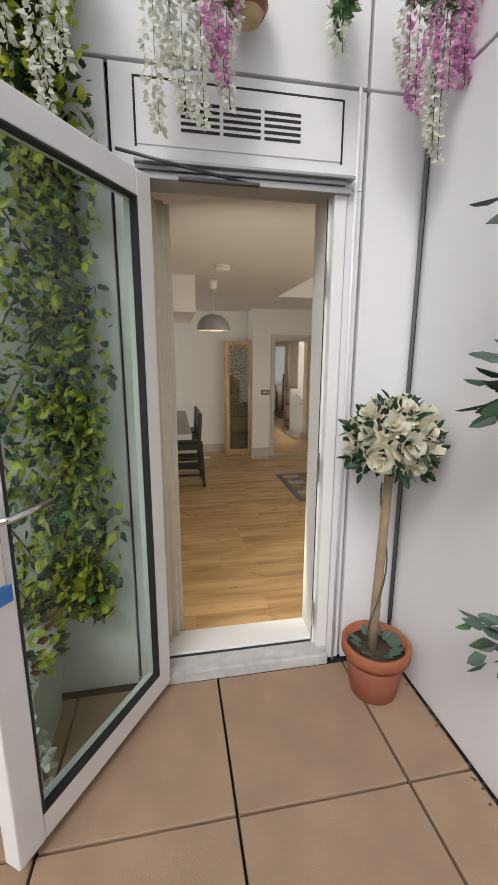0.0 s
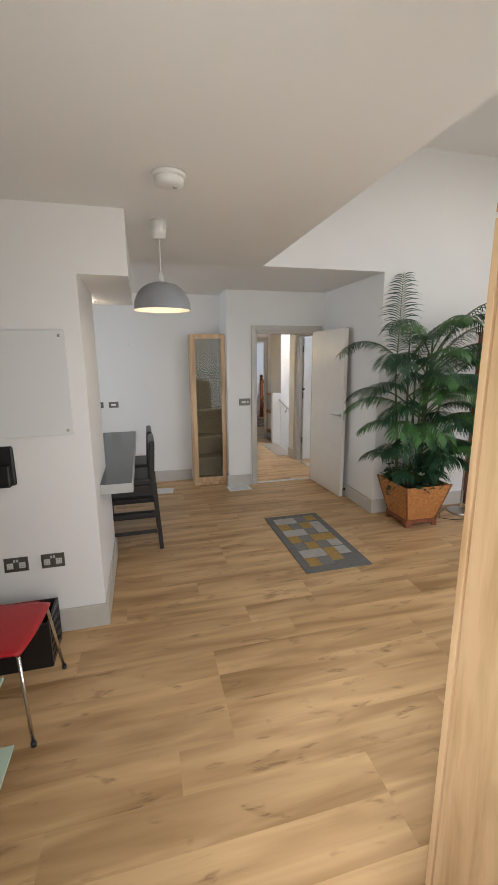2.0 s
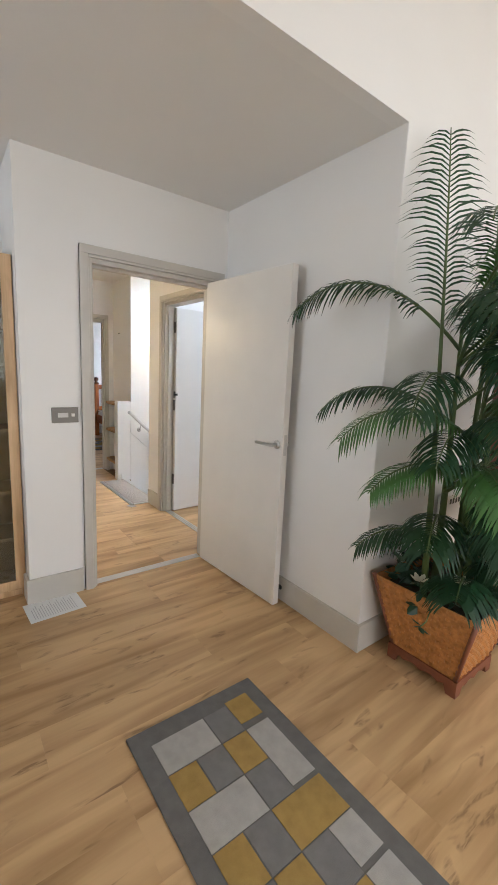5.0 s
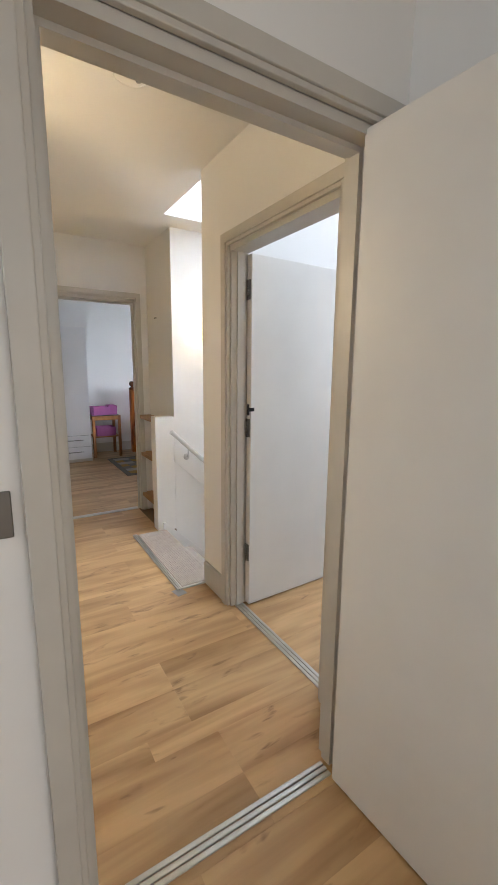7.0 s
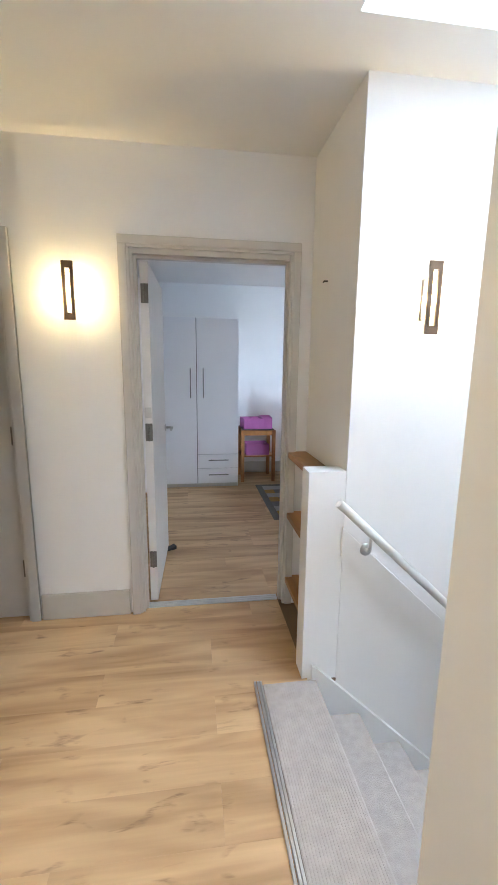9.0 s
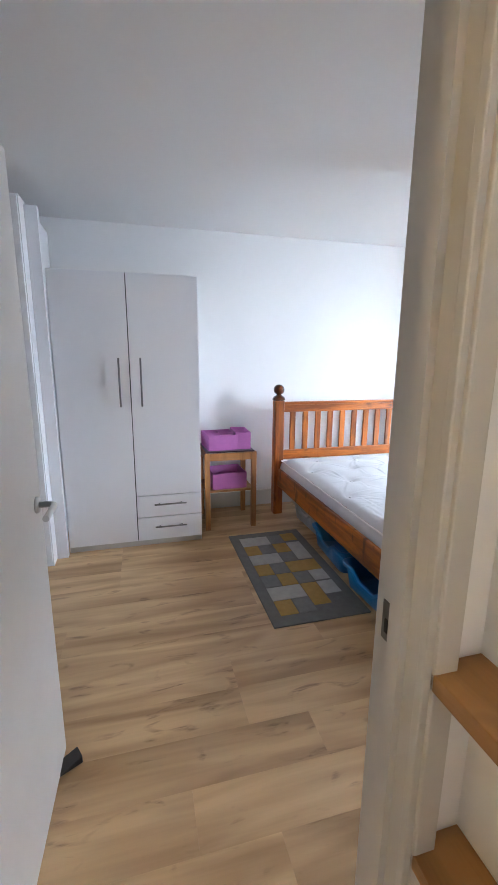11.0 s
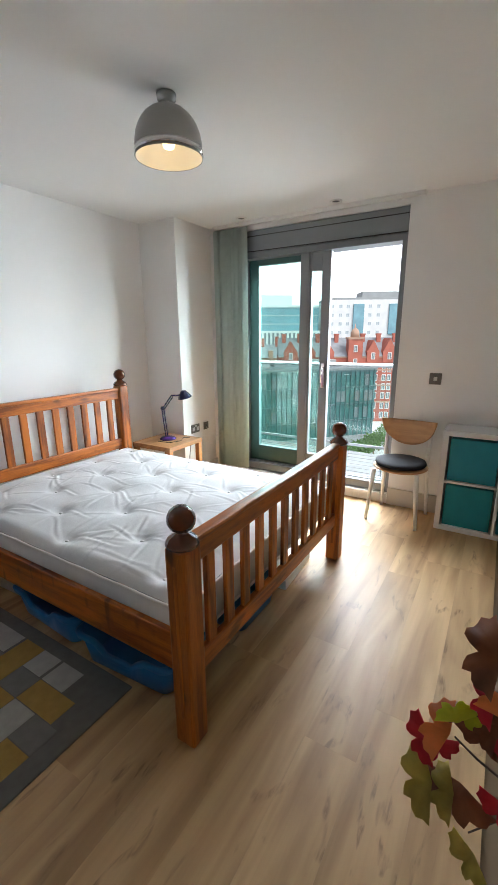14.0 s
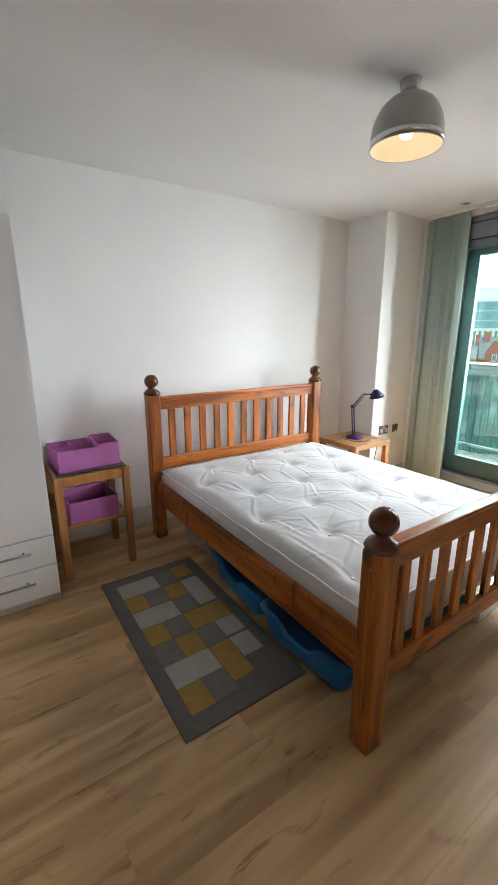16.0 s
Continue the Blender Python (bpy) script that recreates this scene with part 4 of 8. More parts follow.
crate = thing("folding_crate", (0.52, 4.23, 0), "black plastic folding crate with things inside, beside the wall", "crate")
boxes("base", BLACKPL, crate, [(-0.19, -0.13, 0, 0.17, 0.13, 0.015)], 0.003)
for r in ((-0.19, -0.13, 0.015, 0.17, -0.118, 0.27), (-0.19, 0.118, 0.015, 0.17, 0.13, 0.27)):
    boxes("side", BLACKPL, crate, [r], 0.003)
for x in (-0.19, 0.158):
    boxes("rail", BLACKPL, crate, [(x, -0.118, 0.015, x + 0.012, 0.118, 0.03)])
    boxes("rail", BLACKPL, crate, [(x, -0.118, 0.25, x + 0.012, 0.118, 0.27)])
    for k in range(10):
        boxes("slat", BLACKPL, crate, [(x, -0.118 + 0.0262 * k, 0.03, x + 0.012, -0.106 + 0.0262 * k, 0.25)])
box_in = thing("red_folder", (0.50, 4.24, 0.015), "dark red box file standing in the crate", "folder")
boxes("case", material("dark_red", (0.22, 0.015, 0.02), 0.5), box_in, [(-0.09, -0.04, 0, 0.1, 0.06, 0.29)], 0.004)

# doormat with its words
mat_thing = thing("doormat", (1.335, 2.325, 0), "brown doormat with a teal border and black lettering", "doormat")
boxes("base", material("coir", (0.30, 0.18, 0.08), 0.95, vary=0.25, scale=60, bump=1.0, bump_scale=300), mat_thing, [(-0.40, -0.118, 0, 0.40, 0.118, 0.010)], 0.003)
boxes("border", material("teal_edge", (0.02, 0.16, 0.15), 0.9, vary=0.2, scale=60, bump=0.6), mat_thing, [(-0.425, -0.14, 0, -0.40, 0.14, 0.011), (0.40, -0.14, 0, 0.425, 0.14, 0.011), (-0.40, 0.118, 0, 0.40, 0.14, 0.011), (-0.40, -0.14, 0, 0.40, -0.118, 0.011)], 0.002)
INK = material("black_ink", (0.015, 0.013, 0.012), 0.9)


def words(text, parent, at, size, mat, rx=0, rz=0):
    cu = bpy.data.curves.new("lettering", "FONT")
    cu.body, cu.size, cu.align_x, cu.align_y, cu.extrude = text, size, "CENTER", "CENTER", 0.0006
    ob = new("lettering", cu)
    cu.materials.append(mat)
    ob.parent = parent
    ob.matrix_local = pose(*at, rx, 0, rz)
    return ob


words("Person Live Here", mat_thing, (0.0, 0.066, 0.0112), 0.078, INK, rz=180)
words("& a Beautiful", mat_thing, (0.0, -0.01, 0.0112), 0.078, INK, rz=180)
boxes("motif", material("teal_motif", (0.02, 0.14, 0.16), 0.9), mat_thing, [(0.27, 0.0, 0.0102, 0.30, 0.1, 0.0116), (0.33, 0.0, 0.0102, 0.36, 0.1, 0.0116), (0.25, 0.04, 0.0102, 0.38, 0.06, 0.0118)])
boxes("motif", material("plum_motif", (0.12, 0.03, 0.1), 0.9), mat_thing, [(-0.33, -0.09, 0.0102, -0.28, -0.02, 0.0116)])

# net curtain beside the terrace door
CURTAIN = leaf_material("cream_curtain", (0.88, 0.84, 0.71), 0.05, 14, 0.4)


def pleated(name, at, label, mat, width, z0, z1, folds, depth, along="x", cat="curtain", wob=0.0):
    bm = bmesh.new()
    cols, rows = folds * 8, 14
    vs = []
    for r in range(rows + 1):
        z = z0 + (z1 - z0) * r / rows
        row = []
        for c in range(cols + 1):
            u = c / cols
            d = depth * math.sin(u * folds * 2 * math.pi + 0.5 * math.sin(7 * u)) * (0.75 + 0.25 * math.sin(3 * z + 9 * u)) * (1.15 - 0.25 * r / rows)
            s = width * (u - 0.5) * (1 + wob * (1 - r / rows))
            row.append(bm.verts.new((s, d, z) if along == "x" else (d, s, z)))
        vs.append(row)
    for a, b in zip(vs, vs[1:]):
        for c in range(cols):
            bm.faces.new((a[c], a[c + 1], b[c + 1], b[c])).smooth = True
    t = thing(name, at, label, cat)
    ob = part("cloth", bm, mat, t)
    md = ob.modifiers.new("thick", "SOLIDIFY")
    md.thickness = 0.003
    return t


curtain = pleated("curtain", (0.905, 2.075, 0), "cream net curtain drawn aside at the terrace door", CURTAIN, 0.25, 0.2478, 2.343, 5, 0.016, wob=0.08)
curtain.rotation_euler.z = radians(52)
curtain_rail = thing("curtain_rail", (0.885, 2.215, 0), "pale double curtain rail over the terrace door", "curtain rail")
boxes("track", material("white_track", (0.5, 0.49, 0.46), 0.4), curtain_rail, [(-0.08, -0.03, 2.43, 0.85, 0.02, 2.455), (-0.08, -0.02, 2.405, 0.85, 0.0, 2.43)], 0.003)

# tall birch cupboard beside the terrace door
cup = thing("birch_cupboard", (2.235, 2.46, 0), "tall plain birch-veneered cupboard against the terrace wall", "cupboard")
boxes("carcass", BIRCH, cup, [(-0.20, -0.265, 0.0, 0.20, 0.235, 1.985)], 0.002)
boxes("door", BIRCH, cup, [(-0.205, 0.239, 0.05, 0.205, 0.26, 1.975)], 0.002)
boxes("top", BIRCH, cup, [(-0.21, -0.268, 1.9855, 0.21, 0.255, 2.005)], 0.002)
bm = bmesh.new()
lathe(bm, [(0, 0.0), (0.006, 0.0), (0.006, 0.012), (0.012, 0.016), (0.012, 0.024), (0, 0.026)], segs=16, m=Matrix.Translation((-0.17, 0.26, 1.05)) @ Matrix.Rotation(radians(-90), 4, "X"))
part("knob", bm, STEEL, cup)

# breakfast bar and stools
BARTOP = material("charcoal_worktop", (0.035, 0.04, 0.043), 0.22, vary=0.25, scale=90, bump=0.03)
BAREDGE = material("pale_worktop_edge", (0.45, 0.45, 0.44), 0.4)
bar = thing("breakfast_bar", (0.75, 5.64, 0.80), "charcoal breakfast bar worktop with a pale edge", "worktop")
boxes("top", BARTOP, bar, [(0.202, -1.0, 0.003, 0.402, -0.506, 0.068), (-0.4, -0.506, 0.003, 0.402, 1.0, 0.068)])
boxes("edge", BAREDGE, bar, [(0.202, -1.008, 0.002, 0.41, -1.0, 0.066), (0.402, -1.0, 0.002, 0.41, 1.0, 0.066)], 0.001)
base_unit = thing("base_unit", (0.52, 6.02, 0), "white panelled kitchen base unit under the bar", "cabinet")
boxes("back_panel", WHITEGLOSS, base_unit, [(-0.10, -0.59, 0.0, 0.10, 0.58, 0.802)], 0.003)
LEATHER = material("black_leatherette", (0.014, 0.013, 0.013), 0.38, vary=0.2, scale=30, bump=0.2, bump_scale=250)


def bar_stool(at):
    s = thing("bar_stool", at, "black bar stool with a low padded back, facing the bar", "stool", group="stools at the breakfast bar")
    for x, y, dx in ((0.21, -0.185, 0.035), (0.21, 0.185, 0.035), (-0.21, -0.185, -0.015), (-0.21, 0.185, -0.015)):
        bm = bmesh.new()
        top = 0.62
        for z0, z1, o0, o1 in ((0.0, top, dx, 0.0),):
            vs = box(bm, x - 0.018, y - 0.018, 0, x + 0.018, y + 0.018, top, bevel=0.003)
            for v in vs:
                v.co.x += dx * (1 - v.co.z / top)
        part("leg", bm, BLACKWOOD, s)
    for y in (-0.185, 0.185):
        for z in (0.17, 0.33):
            boxes("stretcher", BLACKWOOD, s, [(-0.20, y - 0.009, z - 0.016, 0.215, y + 0.009, z + 0.016)], 0.002)
    boxes("foot_rail", BLACKWOOD, s, [(-0.232, -0.17, 0.20, -0.212, 0.17, 0.235)], 0.002)
    boxes("foot_rail", BLACKWOOD, s, [(0.222, -0.17, 0.20, 0.242, 0.17, 0.235)], 0.002)
    boxes("apron", LEATHER, s, [(-0.225, -0.2, 0.51, 0.225, 0.2, 0.60)], 0.004)
    boxes("seat", LEATHER, s, [(-0.23, -0.205, 0.60, 0.215, 0.205, 0.665)], 0.018)
    bm = bmesh.new()
    vs = box(bm, 0.185, -0.205, 0.56, 0.235, 0.205, 0.985, bevel=0.018)
    for v in vs:
        v.co.x += 0.06 * max(0, v.co.z - 0.6) + 0.03 * (v.co.y / 0.2) ** 2 * -1
    part("backrest", bm, LEATHER, s)
    return s


stool = bar_stool((1.10, 5.60, 0))
copy_thing(stool, pose(1.09, 6.09, 0))

# glazed birch display cabinet
# inner shelves coloured darker than the birch, with the dimness painted in
CAB_SHELF = material("dimmed_brown_shelf", (0.30, 0.19, 0.10), 0.5, vary=0.1, scale=8)
cab = thing("display_cabinet", (2.08, 7.26, 0), "narrow birch display cabinet with a glass door and shelves", "cabinet")
W2, D2, H2 = 0.2145, 0.15, 1.962
boxes("side", BIRCH, cab, [(-W2, -D2 + 0.022, 0, -W2 + 0.018, D2, H2)], 0.001)
boxes("side", BIRCH, cab, [(W2 - 0.018, -D2 + 0.022, 0, W2, D2, H2)], 0.001)
boxes("back", CAB_INSIDE, cab, [(-W2 + 0.018, D2 - 0.008, 0.02, W2 - 0.018, D2, H2 - 0.02)])
for z in (0.055, 0.373, 0.66, 1.022, 1.388, 1.592, H2 - 0.018):
    boxes("shelf", BIRCH if z > 1.9 or z < 0.1 else CAB_SHELF, cab, [(-W2 + 0.018, -D2 + 0.035, z - 0.018, W2 - 0.018, D2 - 0.008, z)])
cdoor = boxes("door", BIRCH, cab, [(-W2, -D2, 0.06, -W2 + 0.052, -D2 + 0.02, H2 - 0.003), (W2 - 0.052, -D2, 0.06, W2, -D2 + 0.02, H2 - 0.003), (-W2 + 0.052, -D2, 0.06, W2 - 0.052, -D2 + 0.02, 0.115), (-W2 + 0.052, -D2, H2 - 0.058, W2 - 0.052, -D2 + 0.02, H2 - 0.003)], 0.001)
boxes("pane", GLASS, cdoor, [(-W2 + 0.05, -D2 + 0.007, 0.11, W2 - 0.05, -D2 + 0.011, H2 - 0.055)])
boxes("plinth", BIRCH, cab, [(-W2 + 0.018, -D2 + 0.04, 0.0, W2 - 0.018, -D2 + 0.055, 0.04)])
for x, z, hgt in ((-0.09, 1.388, 0.13), (0.0, 1.388, 0.16), (0.08, 1.388, 0.12)):
    bm = bmesh.new()
    lathe(bm, [(0.0, 0.0), (0.03, 0.0), (0.03, 0.004), (0.005, 0.01), (0.005, hgt * 0.45), (0.03, hgt * 0.6), (0.034, hgt * 0.8), (0.028, hgt), (0.026, hgt), (0.031, hgt * 0.8), (0.027, hgt * 0.62), (0, hgt * 0.5)], segs=20)
    gl = solid("wine_glass", bm, GLASS, "clear stemmed glass standing on the cabinet shelf", "glass", group="glasses in the cabinet")
    gl.location = (2.08 + x, 7.28, z + 0.001)

# sheets of paper on the floor
PAPER = material("paper", (0.74, 0.74, 0.73), 0.7, vary=0.02)
PRINT = material("grey_print", (0.48, 0.48, 0.49), 0.8)


def sheet(x, y, turn, lines):
    p = thing("paper_sheet", (x, y, 0.0), "printed white sheet of paper lying on the floor", "paper", group="papers on the floor", turn=turn)
    boxes("sheet", PAPER, p, [(-0.148, -0.105, 0.0005, 0.148, 0.105, 0.0015)])
    for k in range(lines):
        boxes("print_line", PRINT, p, [(-0.12 + 0.013 * k, -0.08, 0.0016, -0.1165 + 0.013 * k, 0.03 + 0.04 * ((k * 7) % 3) / 2, 0.0018)])


sheet(2.408, 6.90, 3, 18)
sheet(1.42, 7.05, -8, 8)

# patchwork rugs
RUG_GREY = material("rug_dark_grey", (0.145, 0.14, 0.133), 0.95, vary=0.12, scale=25, bump=0.9, bump_scale=500)
RUG_MID = material("rug_mid_grey", (0.185, 0.18, 0.175), 0.95, vary=0.12, scale=25, bump=0.9, bump_scale=500)
RUG_PALE = material("rug_pale_grey", (0.40, 0.385, 0.36), 0.95, vary=0.1, scale=25, bump=0.9, bump_scale=500)
RUG_GOLD = material("rug_mustard", (0.36, 0.235, 0.065), 0.95, vary=0.14, scale=25, bump=0.9, bump_scale=500)


def rug(at, label):
    t = thing("rug", at, label, "rug", group="patchwork rugs")
    boxes("rug_base", RUG_GREY, t, [(-0.29, -0.583, 0.0, 0.29, 0.583, 0.010)], 0.004)
    u, v = 0.112, 0.1434
    x0, y0 = -0.224, -0.502
    # column, row from the near end, width, depth, colour
    cells = [(0, 0, 1, 1, "y"), (1, 0, 1, 1, "m"), (0, 1, 2, 1, "w"), (2, 0.35, 1, 1.65, "y"), (3, 1, 1, 1, "w"), (0, 2, 1, 1, "m"), (1, 2, 1, 1, "y"), (2, 2, 1, 1, "m"), (3, 2.1, 1, 0.9, "w"),
             (0, 3, 1, 1, "y"), (1, 3, 1, 1, "m"), (2, 3, 2, 1, "y"), (0, 4, 2, 1, "w"), (2, 4, 1, 1, "m"), (0, 5, 1, 1, "y"), (1, 5, 1, 1, "m"), (2, 5, 1, 1, "y"), (3, 4.1, 1, 1.9, "w"),
             (0, 6, 2, 1, "w"), (2, 6, 1, 1, "m"), (3, 6.2, 1, 0.9, "y")]
    for cx, cy, w, d, k in cells:
        bm = bmesh.new()
        box(bm, x0 + cx * u + 0.002, y0 + cy * v + 0.002, 0.0098, x0 + (cx + w) * u - 0.002, y0 + (cy + d) * v - 0.002, 0.0128, bevel=0.0012)
        part("patch", bm, {"y": RUG_GOLD, "m": RUG_MID, "w": RUG_PALE}[k], t)
    return t


rug((2.716, 5.228, 0), "grey and mustard patchwork rug on the living room floor")
rug((4.235, 11.993, 0), "grey and mustard patchwork rug lying beside the bed")

# far corner: dark wood cabinet, panel heater, floor lamp and its lead
DARKWOOD = wood("dark_mahogany", (0.10, 0.022, 0.007), (0.21, 0.055, 0.018), 0.35, stretch=(12, 12, 1.4), knots=0.2, coat=0.3)
case = thing("bookcase", (5.23, 5.655, 0), "tall open mahogany bookcase with mostly empty shelves against the wall", "bookcase")
boxes("side", DARKWOOD, case, [(-0.46, -0.335, 0.0, -0.435, 0.0, 1.885)], 0.003)
boxes("side", DARKWOOD, case, [(0.435, -0.335, 0.0, 0.46, 0.0, 1.885)], 0.003)
boxes("back", DARKWOOD, case, [(-0.435, -0.014, 0.05, 0.435, -0.002, 1.885)])
boxes("cornice", DARKWOOD, case, [(-0.48, -0.355, 1.885, 0.48, 0.0, 1.92)], 0.008)
boxes("plinth", DARKWOOD, case, [(-0.435, -0.325, 0.0, 0.435, -0.305, 0.075)], 0.003)
for z in (0.095, 0.40, 0.685, 0.965, 1.25, 1.54):
    boxes("shelf", DARKWOOD, case, [(-0.435, -0.325, z - 0.022, 0.435, -0.014, z)], 0.003)
heater = thing("panel_heater", (4.44, 5.66, 0.37), "white wall-mounted panel heater", "heater")
boxes("panel", WHITEPLASTIC, heater, [(-0.22, -0.07, 0, 0.22, -0.012, 0.39)], 0.008)
boxes("bracket", WHITEPLASTIC, heater, [(-0.15, -0.012, 0.05, 0.15, -0.0005, 0.32)])
for k in range(12):
    boxes("grille_slot", DARKPL, heater, [(-0.19 + 0.032 * k, -0.0715, 0.34, -0.172 + 0.032 * k, -0.0695, 0.37)])
flamp = thing("floor_lamp", (4.55, 5.43, 0), "slim grey floor lamp on a round base beside the cabinet", "lamp")
bm = bmesh.new()
lathe(bm, [(0, 0), (0.13, 0), (0.135, 0.008), (0.12, 0.022), (0.03, 0.03), (0, 0.03)], segs=36)
part("base", bm, STEEL, flamp)
bm = bmesh.new()
tube(bm, [(0, 0, 0.03), (0, 0, 1.25)], 0.009, 10)
part("pole", bm, STEEL, flamp)
bm = bmesh.new()
lathe(bm, [(0.02, 1.25), (0.03, 1.26), (0.09, 1.36), (0.088, 1.36), (0.02, 1.27)], segs=28)
part("shade", bm, STEEL, flamp)
bm = bmesh.new()
tube(bm, [(4.66, 5.40, 0.006), (4.62, 5.28, 0.006), (4.5, 5.22, 0.006), (4.3, 5.25, 0.006), (4.2, 5.33, 0.006), (4.3, 5.45, 0.006), (4.42, 5.52, 0.006)], 0.004, 6)
solid("lamp_lead", bm, BLACKPL, "black lamp lead curled on the floor", "cable")

# small fixture: kitchen downlight under the bulkhead
dl = thing("downlight", (0.90, 5.60, 2.13), "small round recessed downlight, lit", "downlight")
bm = bmesh.new()
lathe(bm, [(0.025, 0.0), (0.04, 0.0), (0.04, -0.004), (0.025, -0.004)], segs=24)
part("bezel", bm, STEEL, dl)
bm = bmesh.new()
lathe(bm, [(0, -0.002), (0.025, -0.002), (0.024, -0.001), (0, -0.001)], segs=20)
part("lens", bm, BULB, dl)

bm = bmesh.new()
tube(bm, [(1.125, 7.48, 1.85), (1.125, 7.468, 1.85)], 0.006, 8)
solid("wall_nail", bm, DARKPL, "small dark nail in the white kitchen wall", "nail")
stop = thing("door_stop", (3.582, 6.248, 0.085), "small black rubber door stop on the skirting", "door stop", turn=-90)
bm = bmesh.new()
lathe(bm, [(0, 0), (0.016, 0), (0.016, 0.004), (0.009, 0.008), (0.009, 0.026), (0.014, 0.028), (0.014, 0.042), (0, 0.044)], segs=16, m=Matrix.Rotation(radians(90), 4, "X"))
part("buffer", bm, RUBBER, stop)

# ---- hall and stairs ----
CARPET = material("grey_ribbed_carpet", (0.42, 0.375, 0.33), 0.95, vary=0.1, scale=30, bump=0.7, bump_scale=260)
stairs = thing("stairs", (3.45, 8.93, 0), "carpeted stairs going down beside a white wall", "stairs", kind="structure")
bm = bmesh.new()
box(bm, 0.036, -0.49, -0.020, 0.287, 0.478, 0.012, bevel=0.008)
for k in range(23):
    box(bm, 0.041 + 0.0102 * k, -0.485, 0.0115, 0.041 + 0.0102 * k + 0.0072, 0.472, 0.0136, bevel=0.0008)
part("tread", bm, CARPET, stairs)
for n in range(1, 9):
    z = -0.188 * n
    boxes("tread", CARPET, stairs, [(0.262 + 0.22 * (n - 1), -0.47, z - 0.2, 0.287 + 0.22 * n, 0.477, z)], 0.01)
boxes("riser", CARPET, stairs, [(0.255, -0.47, -0.25, 0.275, 0.477, -0.0205)])
bm = bmesh.new()
side = ((0.268, 0.072), (0.288, 0.064), (2.3, -1.86), (2.3, -2.25), (0.268, -0.3))
v = [bm.verts.new((x, y, z)) for y in (0.478, 0.499) for x, z in side]
bm.faces.new(v[:5])
bm.faces.new(v[5:][::-1])
for k in range(5):
    bm.faces.new((v[k], v[(k + 1) % 5], v[5 + (k + 1) % 5], v[5 + k]))
part("skirt", bm, WALL, stairs)
for x in (0.0, 0.014, 0.026):
    boxes("nosing", STRIP, stairs, [(x, -0.505, 0.0, x + 0.010, 0.498, 0.012)], 0.002)
boxes("nosing", STRIP, stairs, [(0.03, -0.507, 0.0, 0.21, -0.492, 0.012)], 0.002)
tape = thing("tape_patch", (3.455, 8.415, 0), "patch of silver tape on the floor by the stairs", "tape", turn=12)
boxes("patch", material("silver_tape", (0.30, 0.31, 0.33), 0.4, metal=0.5), tape, [(-0.035, -0.05, 0.0005, 0.03, 0.03, 0.0022)])

rail = thing("handrail", (3.80, 9.37, 0.853), "pale round handrail sloping down on a steel bracket", "handrail", kind="structure")
bm = bmesh.new()
tube(bm, [(-0.012, 0.0, 0.012), (0.02, 0, -0.015), (1.5, 0, -1.40)], 0.019, 14)
part("rail", bm, material("pale_rail", (0.62, 0.61, 0.58), 0.35), rail)
for s in (0.14, 1.0):
    bm = bmesh.new()
    tube(bm, [(s, 0.0, -0.94 * s + 0.0), (s, 0.0, -0.94 * s - 0.055), (s, 0.02, -0.94 * s - 0.085), (s, 0.055, -0.94 * s - 0.09)], 0.007, 8)
    lathe(bm, [(0, 0), (0.028, 0), (0.028, 0.006), (0, 0.008)], segs=20, m=Matrix.Translation((s, 0.05, -0.94 * s - 0.09)) @ Matrix.Rotation(radians(90), 4, "X"))
    part("bracket", bm, STEEL, rail, "steel rail bracket")
bm = bmesh.new()
v = [bm.verts.new(p) for p in ((0.03, 0.044, -0.115), (1.5, 0.044, -1.50), (1.5, 0.044, -1.635), (0.03, 0.044, -0.25), (0.03, 0.059, -0.115), (1.5, 0.059, -1.50), (1.5, 0.059, -1.635), (0.03, 0.059, -0.25))]
for f in ((0, 1, 2, 3), (7, 6, 5, 4), (0, 4, 5, 1), (1, 5, 6, 2), (2, 6, 7, 3), (3, 7, 4, 0)):
    bm.faces.new([v[k] for k in f])
part("backing_board", bm, WALL, rail, "white board behind the bracket")

niche = thing("oak_shelves", (3.78, 9.83, 0), "three oak plank shelves between the low wall and the door casing", "shelf")
for z in (0.945, 0.585, 0.178):
    boxes("plank", OAK, niche, [(-0.05, -0.293, z - 0.032, 0.059, 0.228, z)], 0.002)
bm = bmesh.new()
tube(bm, [(3.84, 9.795, 1.824), (3.822, 9.795, 1.824), (3.818, 9.795, 1.816)], 0.004, 8)
solid("wall_hook", bm, material("dark_hook", (0.08, 0.08, 0.08), 0.5), "small dark hook in the white wall", "hook")


GLOW = glowing("lit_diffuser", (1.0, 0.72, 0.32), 3.5)


def sconce(at, turn=0.0):
    s = thing("wall_light", at, "lit wall light behind an upright brown steel plate with a slot", "lamp", group="hall wall lights", turn=turn)
    rows = [(-0.027, -0.065, -0.137, -0.011, -0.057, 0.137), (0.011, -0.065, -0.137, 0.027, -0.057, 0.137), (-0.011, -0.065, -0.137, 0.011, -0.057, -0.105), (-0.011, -0.065, 0.105, 0.011, -0.057, 0.137)]
    boxes("plate", material("bronzed_steel", (0.16, 0.12, 0.085), 0.4, metal=0.8), s, rows)
    boxes("mount", WHITEPLASTIC, s, [(-0.02, -0.018, -0.08, 0.02, -0.0005, 0.08)], 0.003)
    bm = bmesh.new()
    tube(bm, [(0, -0.035, -0.10), (0, -0.035, 0.10)], 0.012, 12)
    part("tube", bm, GLOW, s, "glowing tube")


